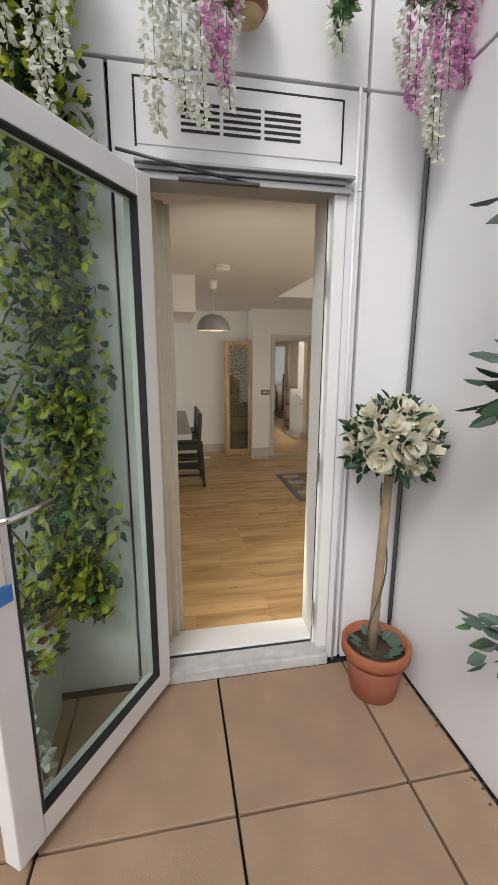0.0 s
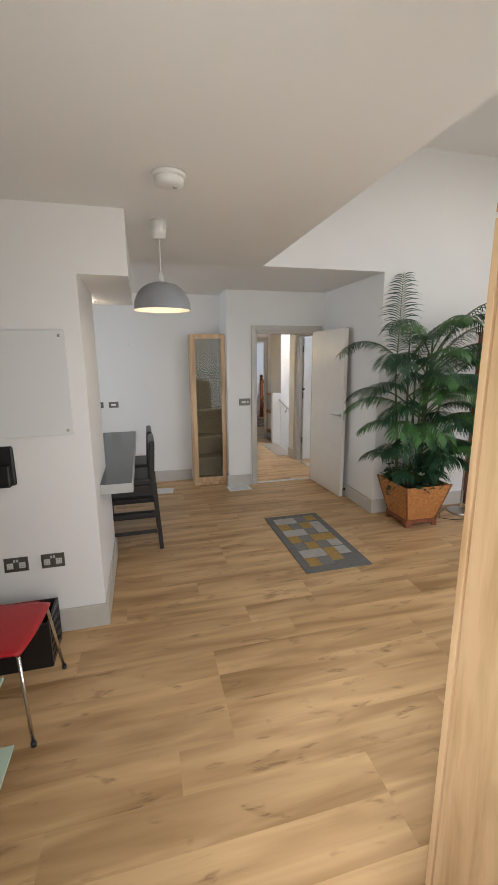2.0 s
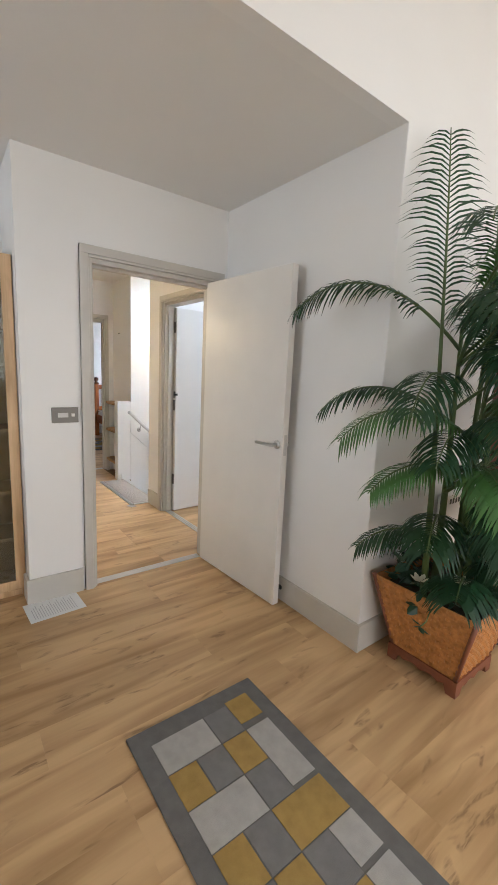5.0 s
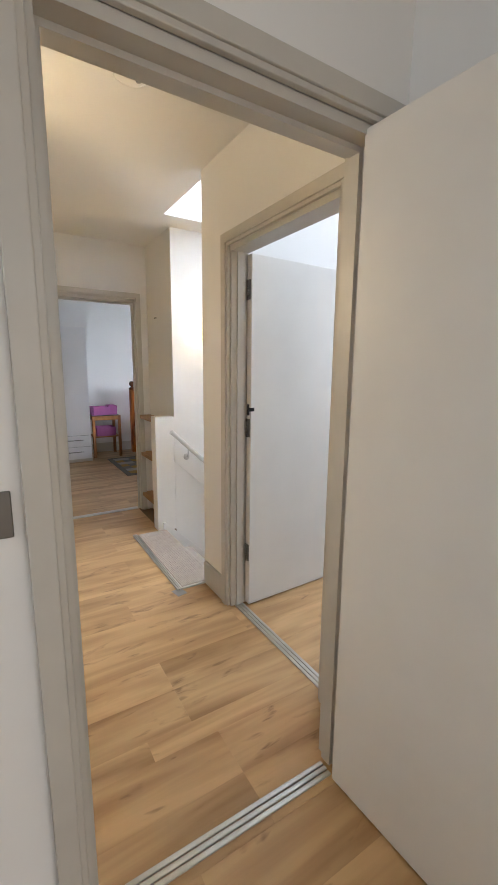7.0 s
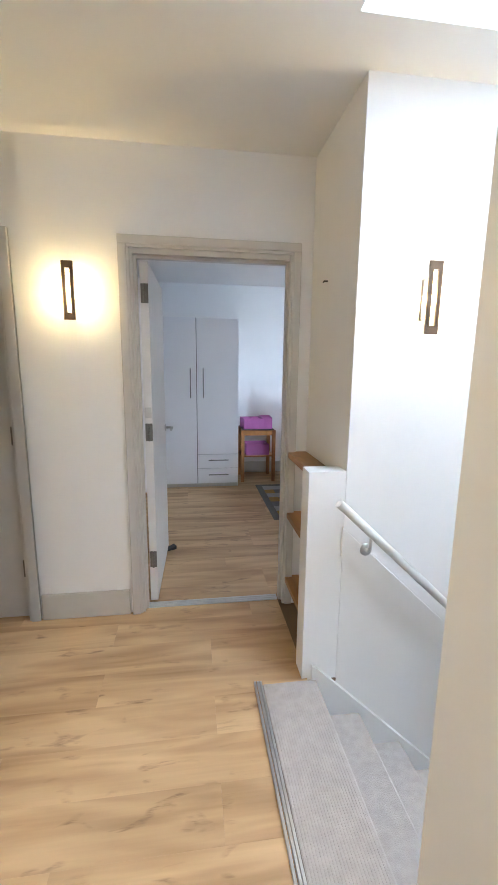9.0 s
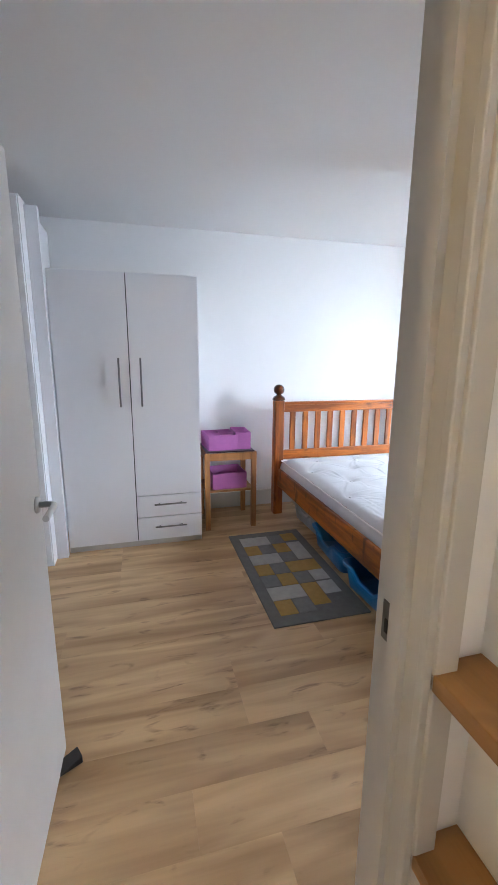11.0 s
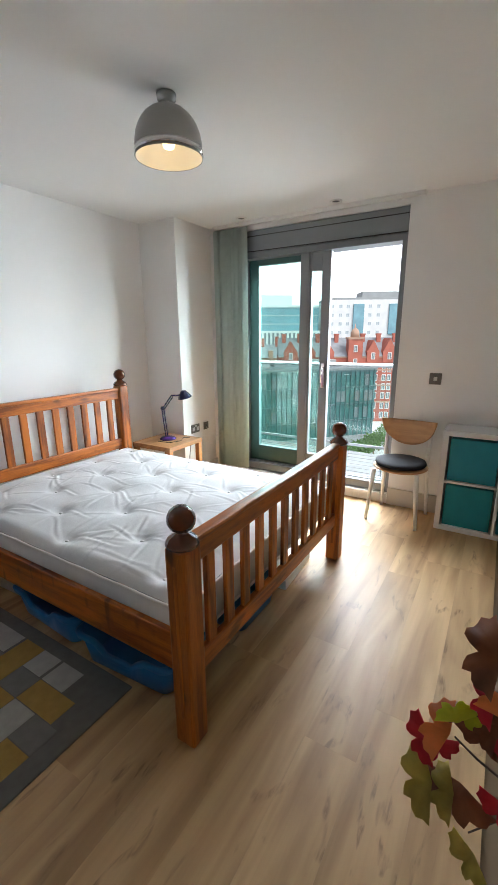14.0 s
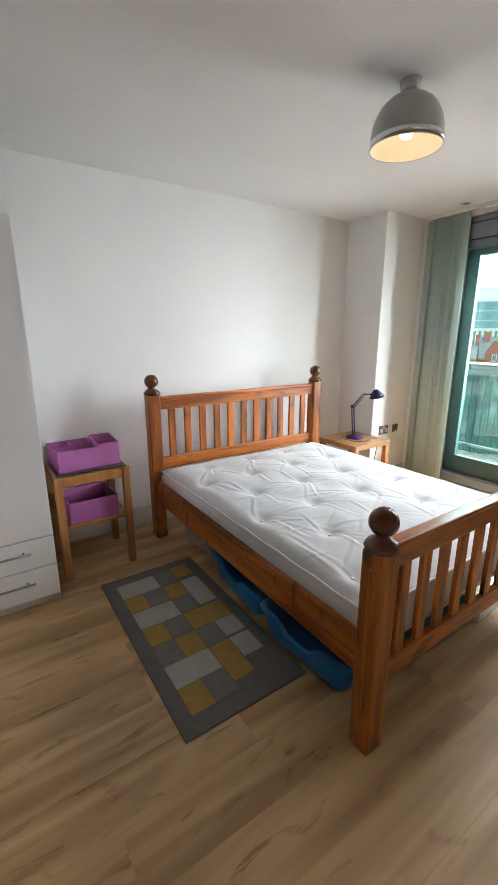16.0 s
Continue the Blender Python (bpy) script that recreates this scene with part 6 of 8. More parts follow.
# teal reflection on this grey sash is put into its base colour
sash = boxes("fixed_sash", material("teal_sheen_sash", (0.07, 0.135, 0.13), 0.35, metal=0.3, vary=0.05), win, [(0.075, 0.635, 0.175, 0.125, 0.735, 2.14), (0.075, 0.172, 0.175, 0.125, 0.20, 2.14), (0.075, 0.20, 0.175, 0.125, 0.635, 0.335), (0.075, 0.20, 2.09, 0.125, 0.635, 2.14)], 0.003)
pn = boxes("pane", GREENGLASS, sash, [(0.095, 0.195, 0.33, 0.107, 0.64, 2.095)])
pn.visible_shadow = False
slide = boxes("sliding_sash", WG, win, [(0.02, -0.110, 0.175, 0.07, -0.03, 2.14), (0.02, 0.065, 0.175, 0.07, 0.09, 2.14), (0.02, -0.03, 0.175, 0.07, 0.065, 0.335), (0.02, -0.03, 1.99, 0.07, 0.065, 2.14)], 0.003)
pn = boxes("pane", GREENGLASS, slide, [(0.04, -0.035, 0.33, 0.052, 0.07, 1.995)])
pn.visible_shadow = False
bm = bmesh.new()
box(bm, 0.008, -0.085, 0.98, 0.0195, -0.055, 1.20, bevel=0.003)
tube(bm, [(0.01, -0.07, 1.16), (-0.03, -0.07, 1.16), (-0.035, -0.07, 1.14), (-0.035, -0.07, 1.03)], 0.007, 8)
part("handle", bm, CHROME, slide, "chrome pull handle")
boxes("inner_sill", WALL, win, [(-0.045, -0.728, 0.06, 0.0, 1.0, 0.09)], 0.003)
bl_mat = leaf_material("pale_green_blind", (0.50, 0.60, 0.555), 0.05, 20, 0.25)
blind = thing("vertical_blind", (7.045, 12.56, 0), "pale green vertical blind slats stacked beside the window", "blind")
for k in range(8):
    bm = bmesh.new()
    vs = box(bm, -0.044, -0.001, 0.11, 0.044, 0.001, 2.405)
    bmesh.ops.subdivide_edges(bm, edges=[e for e in bm.edges if abs(e.verts[0].co.x - e.verts[1].co.x) > 0.05], cuts=5)
    for v in bm.verts:
        v.co.y += 0.009 * (1 - (v.co.x / 0.044) ** 2)
    for f in bm.faces:
        f.smooth = abs(f.normal.y) > 0.5
    bmesh.ops.transform(bm, matrix=Matrix.Translation((0.006 * math.sin(k * 2.3), -0.155 + 0.045 * k, 0)) @ Matrix.Rotation(radians(78 + 20 * math.sin(k * 1.7)), 4, "Z"), verts=bm.verts)
    part("slat", bm, bl_mat, blind)
boxes("head_track", WHITEPLASTIC, blind, [(-0.02, -1.70, 2.412, 0.02, 0.17, CB - 0.0005)], 0.003)
wall_plate("light_switch", (7.09, 10.677, 1.108), -90, 0.088, 0.088, [(0, 0, 0.026, 0.03, WHITEPLASTIC)], "steel light switch beside the balcony window", "switch")
wall_peg = bmesh.new()
tube(wall_peg, [(7.09, 10.33, 1.80), (7.075, 10.33, 1.80)], 0.004, 8)
solid("wall_nail", wall_peg, STEEL, "small nail in the white bedroom wall", "nail")

# plywood chair by the window
WHITELEG = material("white_lacquer", (0.76, 0.75, 0.72), 0.35, vary=0.03)
PLY = wood("plywood_back", (0.36, 0.19, 0.08), (0.50, 0.29, 0.13), 0.35, stretch=(14, 1.2, 14), knots=0.0, tint=0.03)
ch = thing("dining_chair", (6.84, 10.835, 0), "white-legged chair with a curved plywood back and black round cushion", "chair", turn=-4)
for x, y, dx, dy in ((-0.15, 0.16, -0.02, 0.035), (-0.15, -0.16, -0.02, -0.03)):
    bm = bmesh.new()
    tube(bm, [(x + dx, y + dy, 0), (x, y, 0.43)], [0.013, 0.02], 10)
    part("leg", bm, WHITELEG, ch)
for s in (-1, 1):
    bm = bmesh.new()
    tube(bm, [(0.19, 0.185 * s, 0), (0.145, 0.165 * s, 0.42), (0.165, 0.17 * s, 0.60), (0.185, 0.165 * s, 0.74)], [0.013, 0.018, 0.015, 0.011], 10)
    part("leg", bm, WHITELEG, ch)
bm = bmesh.new()
lathe(bm, [(0, 0.425), (0.19, 0.425), (0.205, 0.433), (0.205, 0.442), (0.19, 0.448), (0, 0.448)], segs=36)
part("seat", bm, PLY, ch)
bm = bmesh.new()
NU, NV = 20, 8
gr = []
for i in range(NU + 1):
    u = i / NU * 2 - 1
    top, bot = 0.775 + 0.012 * u * u, 0.775 - 0.195 * (1 - abs(u) ** 2.2) ** 0.62 - 0.01
    gr.append([bm.verts.new((0.205 - 0.075 * u * u, 0.215 * u, bot + (top - bot) * j / NV)) for j in range(NV + 1)])
for i in range(NU):
    for j in range(NV):
        bm.faces.new((gr[i][j], gr[i + 1][j], gr[i + 1][j + 1], gr[i][j + 1])).smooth = True
back = part("backrest", bm, PLY, ch, "curved brown plywood backrest")
back.modifiers.new("thick", "SOLIDIFY").thickness = 0.011
cush = thing("seat_cushion", (6.835, 10.835, 0.449), "round black seat cushion with tie strings", "cushion")
bm = bmesh.new()
lathe(bm, [(0, 0.0), (0.165, 0.0), (0.185, 0.008), (0.192, 0.022), (0.185, 0.037), (0.15, 0.045), (0, 0.049)], segs=40)
part("pad", bm, material("black_fabric", (0.016, 0.017, 0.022), 0.85, bump=0.3, bump_scale=300), cush)
for s in (-1, 1):
    bm = bmesh.new()
    tube(bm, [(0.15, 0.13 * s, 0.012), (0.17, 0.185 * s, -0.02), (0.165, 0.19 * s, -0.12), (0.172, 0.186 * s, -0.2)], 0.004, 6)
    part("tie", bm, BLACKPL, cush)

# cube shelf with teal boxes
TEAL = material("teal_fabric", (0.017, 0.25, 0.30), 0.7, vary=0.08, scale=10, bump=0.15, bump_scale=500)
TEAL_LIGHT = material("blue_teal_fabric", (0.02, 0.235, 0.31), 0.7, vary=0.08, scale=10, bump=0.15, bump_scale=500)
cube = thing("cube_shelf", (6.925, 10.16, 0), "white four-compartment cube shelf against the wall", "shelf")
q, hh = 0.385, 0.77
for r in ((-0.145, -q, 0, 0.145, q, 0.038), (-0.145, -q, hh - 0.038, 0.145, q, hh)):
    boxes("board", WHITEGLOSS, cube, [r], 0.002)
for y in (-q, q - 0.038):
    boxes("side", WHITEGLOSS, cube, [(-0.145, y, 0.038, 0.145, y + 0.038, hh - 0.038)], 0.002)
boxes("divider", WHITEGLOSS, cube, [(-0.145, -0.008, 0.038, 0.145, 0.008, hh - 0.038)])
for y0, y1 in ((-q + 0.038, -0.008), (0.008, q - 0.038)):
    boxes("shelf", WHITEGLOSS, cube, [(-0.145, y0, hh / 2 - 0.008, 0.145, y1, hh / 2 + 0.008)])
boxes("back", WHITEGLOSS, cube, [(0.140, -q + 0.038, 0.038, 0.144, q - 0.038, hh - 0.038)])
for y in (-0.1775, 0.1775):
    for z, m in ((0.045, TEAL), (0.40, TEAL_LIGHT)):
        ins = thing("drawer_box", (6.915, 10.16 + y, z), "teal fabric-covered drawer box in the cube shelf", "storage box", group="boxes in the cube shelf")
        boxes("front", m, ins, [(-0.125, -0.155, 0.0, -0.118, 0.155, 0.315)], 0.002)
        boxes("body", m, ins, [(-0.117, -0.155, 0.0, 0.125, 0.155, 0.30)], 0.002)

# black rubber door wedge
bm = bmesh.new()
box(bm, -0.025, -0.05, 0, 0.025, 0.05, 0.028, bevel=0.003)
for v in bm.verts:
    if v.co.z > 0.01:
        v.co.z = 0.006 + 0.022 * (v.co.y + 0.05) / 0.1
wedge = solid("door_wedge", bm, BLACKPL, "black rubber door wedge on the floor", "door wedge")
wedge.matrix_world = pose(3.0, 10.885, 0.0005, 0, 0, -62)

# ---- plants ----
LEAF_PALM = leaf_material("palm_leaf", (0.017, 0.060, 0.022), 0.25, 6, 0.2)
LEAF_PALE = material("young_leaf", (0.06, 0.15, 0.035), 0.45, vary=0.25, scale=9)
LEAF_DARK = material("dark_leaf", (0.02, 0.055, 0.025), 0.45, vary=0.3, scale=9)
LEAF_LIME = leaf_material("lime_leaf", (0.50, 0.56, 0.07))
LEAF_GREY = material("grey_green_leaf", (0.06, 0.10, 0.075), 0.55, vary=0.3, scale=12)
STALK = material("green_stalk", (0.08, 0.12, 0.035), 0.5, vary=0.2)
PETAL_WHITE = leaf_material("white_petal", (0.86, 0.83, 0.70), 0.06, 20, 0.4)
PETAL_PINK = leaf_material("pink_petal", (0.74, 0.36, 0.62), 0.2, 20, 0.4)
BARK = material("pale_bark", (0.32, 0.235, 0.15), 0.85, vary=0.25, scale=14, bump=0.6, bump_scale=60)
WICKER = material("wicker", (0.44, 0.19, 0.05), 0.6, vary=0.3, scale=40, bump=0.5, bump_scale=120)
RUSTWOOD = material("reddish_wood", (0.20, 0.065, 0.03), 0.5, vary=0.2, scale=20)


def mesh_part(name, verts, faces, mat, parent, label="", smooth=False):
    me = bpy.data.meshes.new(name)
    me.from_pydata([tuple(v) for v in verts], [], faces)
    if smooth:
        for f in me.polygons:
            f.use_smooth = True
    me.materials.append(mat)
    ob = new(name, me)
    if parent is not None:
        ob.parent = parent
    return tagged(ob, label)


def blade(verts, faces, base, way, up, length, width, droop, steps=4):
    """A slim leaflet that tapers and droops."""
    side = way.cross(up).normalized()
    n0 = len(verts)
    p, d = base.copy(), way.normalized()
    for k in range(steps + 1):
        w = width * math.sin(math.pi * (0.12 + 0.86 * k / steps)) * 0.5
        verts.append(p - side * w)
        verts.append(p + side * w)
        p = p + d * (length / steps)
        d = (d + Vector((0, 0, -droop / steps))).normalized()
    for k in range(steps):
        a = n0 + 2 * k
        faces.append((a, a + 1, a + 3, a + 2))


def frond(parent, root, aim, length, droop, leaflets, leaf_len, rnd, mat):
    """A feather palm frond: an arching rib with two rows of drooping leaflets."""
    p, d = Vector(root), Vector(aim).normalized()
    pts = [p.copy()]
    steps = 22
    for k in range(steps):
        d = (d + Vector((0, 0, -droop * (0.3 + 1.4 * k / steps) / steps))).normalized()
        p = p + d * (length / steps)
        pts.append(p.copy())
    bm = bmesh.new()
    tube(bm, pts, [0.0075 * (1 - 0.85 * k / steps) + 0.001 for k in range(steps + 1)], 6)
    rib = part("frond", bm, STALK, parent)
    verts, faces = [], []
    for n in range(leaflets):
        f = 0.26 + 0.73 * n / leaflets
        k = min(int(f * steps), steps - 1)
        q = pts[k].lerp(pts[k + 1], f * steps - k)
        t = (pts[k + 1] - pts[k]).normalized()
        flat = t.cross(Vector((0, 0, 1)))
        flat = flat.normalized() if flat.length > 0.05 else Vector((1, 0, 0))
        up = flat.cross(t).normalized()
        ln = leaf_len * (math.sin(math.pi * (0.16 + 0.74 * (f - 0.26) / 0.74)) ** 0.7) * rnd.uniform(0.85, 1.1)
        for s in (-1, 1):
            way = (flat * s * 0.8 + t * 0.62 + up * 0.05 + Vector((0, 0, rnd.uniform(-0.06, 0.06)))).normalized()
            blade(verts, faces, q, way, up, ln, 0.0112, rnd.uniform(1.3, 2.3))
    mesh_part("blade", verts, faces, mat, rib)


palm = thing("potted_palm", (3.88, 5.37, 0), "large feathery green palm in a square wicker planter", "plant")
rp = random.Random(7)
bm = bmesh.new()
vs = box(bm, -0.25, -0.25, 0.075, 0.25, 0.25, 0.44, bevel=0.006)
for v in vs:
    k = 0.66 + 0.34 * (v.co.z - 0.075) / 0.365
    v.co.x *= k
    v.co.y *= k
bmesh.ops.delete(bm, geom=[f for f in bm.faces if f.normal.z > 0.9 and f.calc_area() > 0.1], context="FACES")
pot = part("planter", bm, WICKER, palm, "square tapered wicker planter")
wv, wf = [], []
for face in range(4):
    c, s = math.cos(face * math.pi / 2), math.sin(face * math.pi / 2)
    for r in range(17):
        z = 0.085 + 0.0208 * r
        half = 0.25 * (0.66 + 0.34 * (z - 0.075) / 0.365)
        for q in range(15):
            u0 = -half + 2 * half * q / 15
            u1 = -half + 2 * half * (q + 1) / 15
            out = half + (0.008 if (q + r) % 2 else 0.002)
            n0 = len(wv)
            for u, zz, o in ((u0, z, half - 0.001), (u1, z, half - 0.001), (u1, z + 0.019, half - 0.001), (u0, z + 0.019, half - 0.001), ((u0 + u1) / 2 - 0.004, z + 0.005, out), ((u0 + u1) / 2 + 0.004, z + 0.005, out), ((u0 + u1) / 2 + 0.004, z + 0.014, out), ((u0 + u1) / 2 - 0.004, z + 0.014, out)):
                wv.append((u * c - o * s, u * s + o * c, zz))
            for f in ((4, 5, 6, 7), (0, 1, 5, 4), (1, 2, 6, 5), (2, 3, 7, 6), (3, 0, 4, 7)):
                wf.append(tuple(n0 + k for k in f))
weave = mesh_part("weave", wv, wf, WICKER, pot)
tagged(weave, kind="stuff")
for sx, sy in ((1, 1), (1, -1), (-1, 1), (-1, -1)):
    bm = bmesh.new()
    tube(bm, [(0.158 * sx, 0.158 * sy, 0.07), (0.25 * sx, 0.25 * sy, 0.445)], 0.011, 8)
    part("corner_post", bm, RUSTWOOD, pot)
bm = bmesh.new()
for face in range(4):
    m = Matrix.Rotation(face * math.pi / 2, 4, "Z")
    prev = None
    for k in range(25):
        u = -0.175 + 0.35 * k / 24
        zb = 0.0 if abs(u) > 0.125 else 0.03 + 0.014 * abs(math.sin(u * 36))
        cur = [bm.verts.new(m @ Vector((u, -o, z))) for o, z in ((0.175, zb), (0.175, 0.078), (0.16, 0.078), (0.16, zb))]
        if prev:
            for a in range(4):
                bm.faces.new((prev[a], prev[(a + 1) % 4], cur[(a + 1) % 4], cur[a]))
        prev = cur
part("foot", bm, RUSTWOOD, pot, "scalloped reddish wood foot")
boxes("soil", SOIL, palm, [(-0.22, -0.22, 0.36, 0.22, 0.22, 0.40)], 0.01)
stems = [(-0.09, 0.02, 1.62), (0.08, 0.02, 1.86), (0.0, 0.07, 1.5), (0.1, -0.09, 1.35), (-0.06, -0.1, 1.25), (0.02, -0.03, 1.7), (-0.17, 0.03, 1.45)]
for x, y, h in stems:
    bm = bmesh.new()
    tube(bm, [(x, y, 0.38), (x * 1.2, y * 1.1, 0.38 + (h - 0.38) * 0.5), (x * 1.5, y * 1.3, h)], [0.017, 0.013, 0.008], 8)
    part("stem", bm, STALK, palm)
# heading in degrees, lift, length, droop, stem, height of the root, leaflet length
plan = [(127, 1.2, 0.88, 2.1, 0, 1.54, 0.2), (140, 0.8, 0.66, 1.8, 0, 1.22, 0.18), (155, 0.85, 0.78, 1.8, 4, 1.1, 0.2), (160, 0.55, 0.62, 1.5, 4, 0.98, 0.17), (52, 7.0, 1.02, 0.45, 6, 1.45, 0.2), (336, 2.6, 1.1, 2.3, 1, 1.55, 0.22), (318, 2.6, 0.8, 2.4, 1, 1.6, 0.2), (350, 1.8, 0.95, 2.0, 1, 1.5, 0.22), (145, 0.9, 0.6, 1.8, 4, 0.6, 0.16), (352, 1.1, 0.7, 2.0, 3, 0.62, 0.16)]
for z, count, ln, lift in ((0.54, 9, 0.42, 1.3), (0.76, 10, 0.6, 1.0), (1.0, 12, 0.72, 0.9), (1.22, 12, 0.78, 1.0), (1.42, 11, 0.8, 1.15), (1.60, 8, 0.8, 1.4)):
    for k in range(count):
        plan.append((192 + 178 * (k + rp.uniform(0.1, 0.9)) / count, lift * rp.uniform(0.8, 1.25), ln * rp.uniform(0.85, 1.12), rp.uniform(1.6, 2.1), rp.randrange(6), z + rp.uniform(-0.1, 0.1), 0.2))
for hd, lift, ln, dr, si, z, leaf in plan:
    x, y, h = stems[si]
    hs = min(1.0, (z - 0.38) / (h - 0.38))
    a = radians(hd)
    bend = 1 + 0.5 * hs
    frond(palm, (x * bend, y * (1 + 0.3 * hs), 0.38 + (h - 0.38) * hs), (math.cos(a), math.sin(a), lift), ln, dr, 33, leaf * 1.08, rp, LEAF_PALM if rp.random() < 0.85 else LEAF_PALE)


def leaf_shape(verts, faces, at, way, up, length, width):
    """A pointed oval leaf folded a little along its rib."""
    side = way.cross(up).normalized()
    n = way.cross(side).normalized()
    i = len(verts)
    verts += [at, at + way * length * 0.35 + side * width * 0.5 + n * width * 0.12, at + way * length * 0.75 + side * width * 0.33 + n * width * 0.08, at + way * length, at + way * length * 0.75 - side * width * 0.33 + n * width * 0.08, at + way * length * 0.35 - side * width * 0.5 + n * width * 0.12, at + way * length * 0.5]
    faces += [(i, i + 1, i + 6), (i + 1, i + 2, i + 6), (i + 2, i + 3, i + 6), (i + 3, i + 4, i + 6), (i + 4, i + 5, i + 6), (i + 5, i, i + 6)]


def rand_dir(r, zlo=-1.0, zhi=1.0):
    a, z = r.uniform(0, 2 * math.pi), r.uniform(zlo, zhi)
    s = math.sqrt(max(0.0, 1 - z * z))
    return Vector((math.cos(a) * s, math.sin(a) * s, z))


verts, faces = [], []
for _ in range(150):
    a = rp.uniform(0, 2 * math.pi)
    rr = rp.uniform(0.12, 0.27)
    leaf_shape(verts, faces, Vector((rr * math.cos(a), rr * math.sin(a), rp.uniform(0.38, 0.56))), (Vector((math.cos(a), math.sin(a), 0)) * 0.8 + rand_dir(rp) * 0.6).normalized(), rand_dir(rp, 0.3, 1), rp.uniform(0.05, 0.09), rp.uniform(0.03, 0.05))
tagged(mesh_part("underplanting", verts, faces, LEAF_DARK, palm), "dark leafy underplanting", kind="stuff")
verts, faces = [], []
for cx, cy, cz in ((-0.2, -0.14, 0.55), (-0.1, -0.24, 0.56), (0.12, -0.23, 0.55), (-0.24, 0.02, 0.50), (0.02, -0.26, 0.49)):
    for k in range(6):
        a = k * math.pi / 3
        leaf_shape(verts, faces, Vector((cx, cy, cz)), Vector((math.cos(a) * 0.8, math.sin(a) * 0.8, 0.5)).normalized(), Vector((0, 0, 1)), 0.05, 0.03)
mesh_part("lilies", verts, faces, PETAL_WHITE, palm, "small white silk lilies")
bm = bmesh.new()
tube(bm, [(-0.24, -0.05, 0.40), (-0.29, -0.06, 0.36), (-0.33, -0.05, 0.34)], 0.003, 5)
sprig = part("sprig", bm, STALK, palm)
verts, faces = [], []
for k in range(5):
    leaf_shape(verts, faces, Vector((-0.31 - 0.006 * k, -0.05, 0.345)), Vector((math.cos(2 + k), math.sin(2 + k), 0.5 - 0.3 * k)).normalized(), Vector((0, 0.3, 1)).normalized(), 0.05, 0.022)
mesh_part("sprig_leaves", verts, faces, LEAF_DARK, sprig)

# ---- terrace plants ----
# standard rose in a terracotta pot
rose = thing("potted_rose_tree", (1.855, 1.70, TZ), "white rose ball tree with a bare stem in a terracotta pot", "plant")
rr_ = random.Random(5)
bm = bmesh.new()
lathe(bm, [(0, 0), (0.092, 0), (0.1, 0.01), (0.135, 0.205), (0.150, 0.208), (0.155, 0.218), (0.155, 0.257), (0.148, 0.265), (0.136, 0.263), (0.130, 0.222), (0, 0.215)], segs=48)
part("pot", bm, TERRA, rose, "terracotta pot with a darker lower half")
bm = bmesh.new()
lathe(bm, [(0.098, 0.004), (0.1035, 0.012), (0.1335, 0.18), (0.130, 0.182)], segs=48)
part("lower_band", bm, material("dark_terracotta", (0.24, 0.075, 0.045), 0.6, vary=0.15, scale=14), rose)
bm = bmesh.new()
lathe(bm, [(0, 0.228), (0.129, 0.228), (0.129, 0.218), (0, 0.218)], segs=24)
part("soil", bm, SOIL, rose)
bm = bmesh.new()
tube(bm, [(-0.02, 0, 0.215), (-0.012, 0.002, 0.5), (-0.004, 0.0, 0.8), (0.004, 0, 1.12)], [0.024, 0.021, 0.02, 0.019], 12)
trunk = part("trunk", bm, BARK, rose)
bm = bmesh.new()
tube(bm, [(-0.02 + 0.02 * z + 0.026 * math.cos(9 * z), 0.026 * math.sin(9 * z), z) for z in [0.27 + 0.05 * k for k in range(16)]], 0.004, 6)
part("vine", bm, LEAF_GREY, trunk)
cz = Vector((0.0, 0, 1.20))
verts, faces = [], []
for _ in range(420):
    d = rand_dir(rr_, -0.75, 1)
    leaf_shape(verts, faces, cz + d * rr_.uniform(0.11, 0.178), (d + rand_dir(rr_) * 0.7).normalized(), rand_dir(rr_), rr_.uniform(0.04, 0.07), rr_.uniform(0.022, 0.035))
mesh_part("foliage", verts, faces, LEAF_DARK, rose, "dark green silk foliage")


def blossom(c, d, size, rnd):
    """A full rose head of curled petals."""
    verts, faces = [], []
    u = d.orthogonal().normalized()
    w = d.cross(u)
    for ring_, (n, rad, tilt, ps) in enumerate(((3, 0.12, 0.15, 0.5), (5, 0.28, 0.45, 0.62), (6, 0.45, 0.8, 0.72), (7, 0.62, 1.15, 0.78))):
        for k in range(n):
            a = 2 * math.pi * (k + 0.5 * ring_) / n + rnd.uniform(-0.2, 0.2)
            out = u * math.cos(a) + w * math.sin(a)
            grow = (d * math.cos(tilt) + out * math.sin(tilt)).normalized()
            tan = d.cross(out).normalized()
            base = c + out * size * rad * 0.35 - d * size * 0.15 * ring_
            i = len(verts)
            for t in (0, 0.5, 1.0):
                wd = size * ps * (0.35 + 0.6 * math.sin(math.pi * (0.15 + 0.6 * t)))
                mid = base + grow * size * 0.75 * t + out * size * 0.12 * t * t
                verts += [mid - tan * wd * 0.5 - out * wd * 0.12, mid, mid + tan * wd * 0.5 - out * wd * 0.12]
            for r in range(2):
                for q in range(2):
                    b = i + 3 * r + q
                    faces.append((b, b + 1, b + 4, b + 3))
    return verts, faces


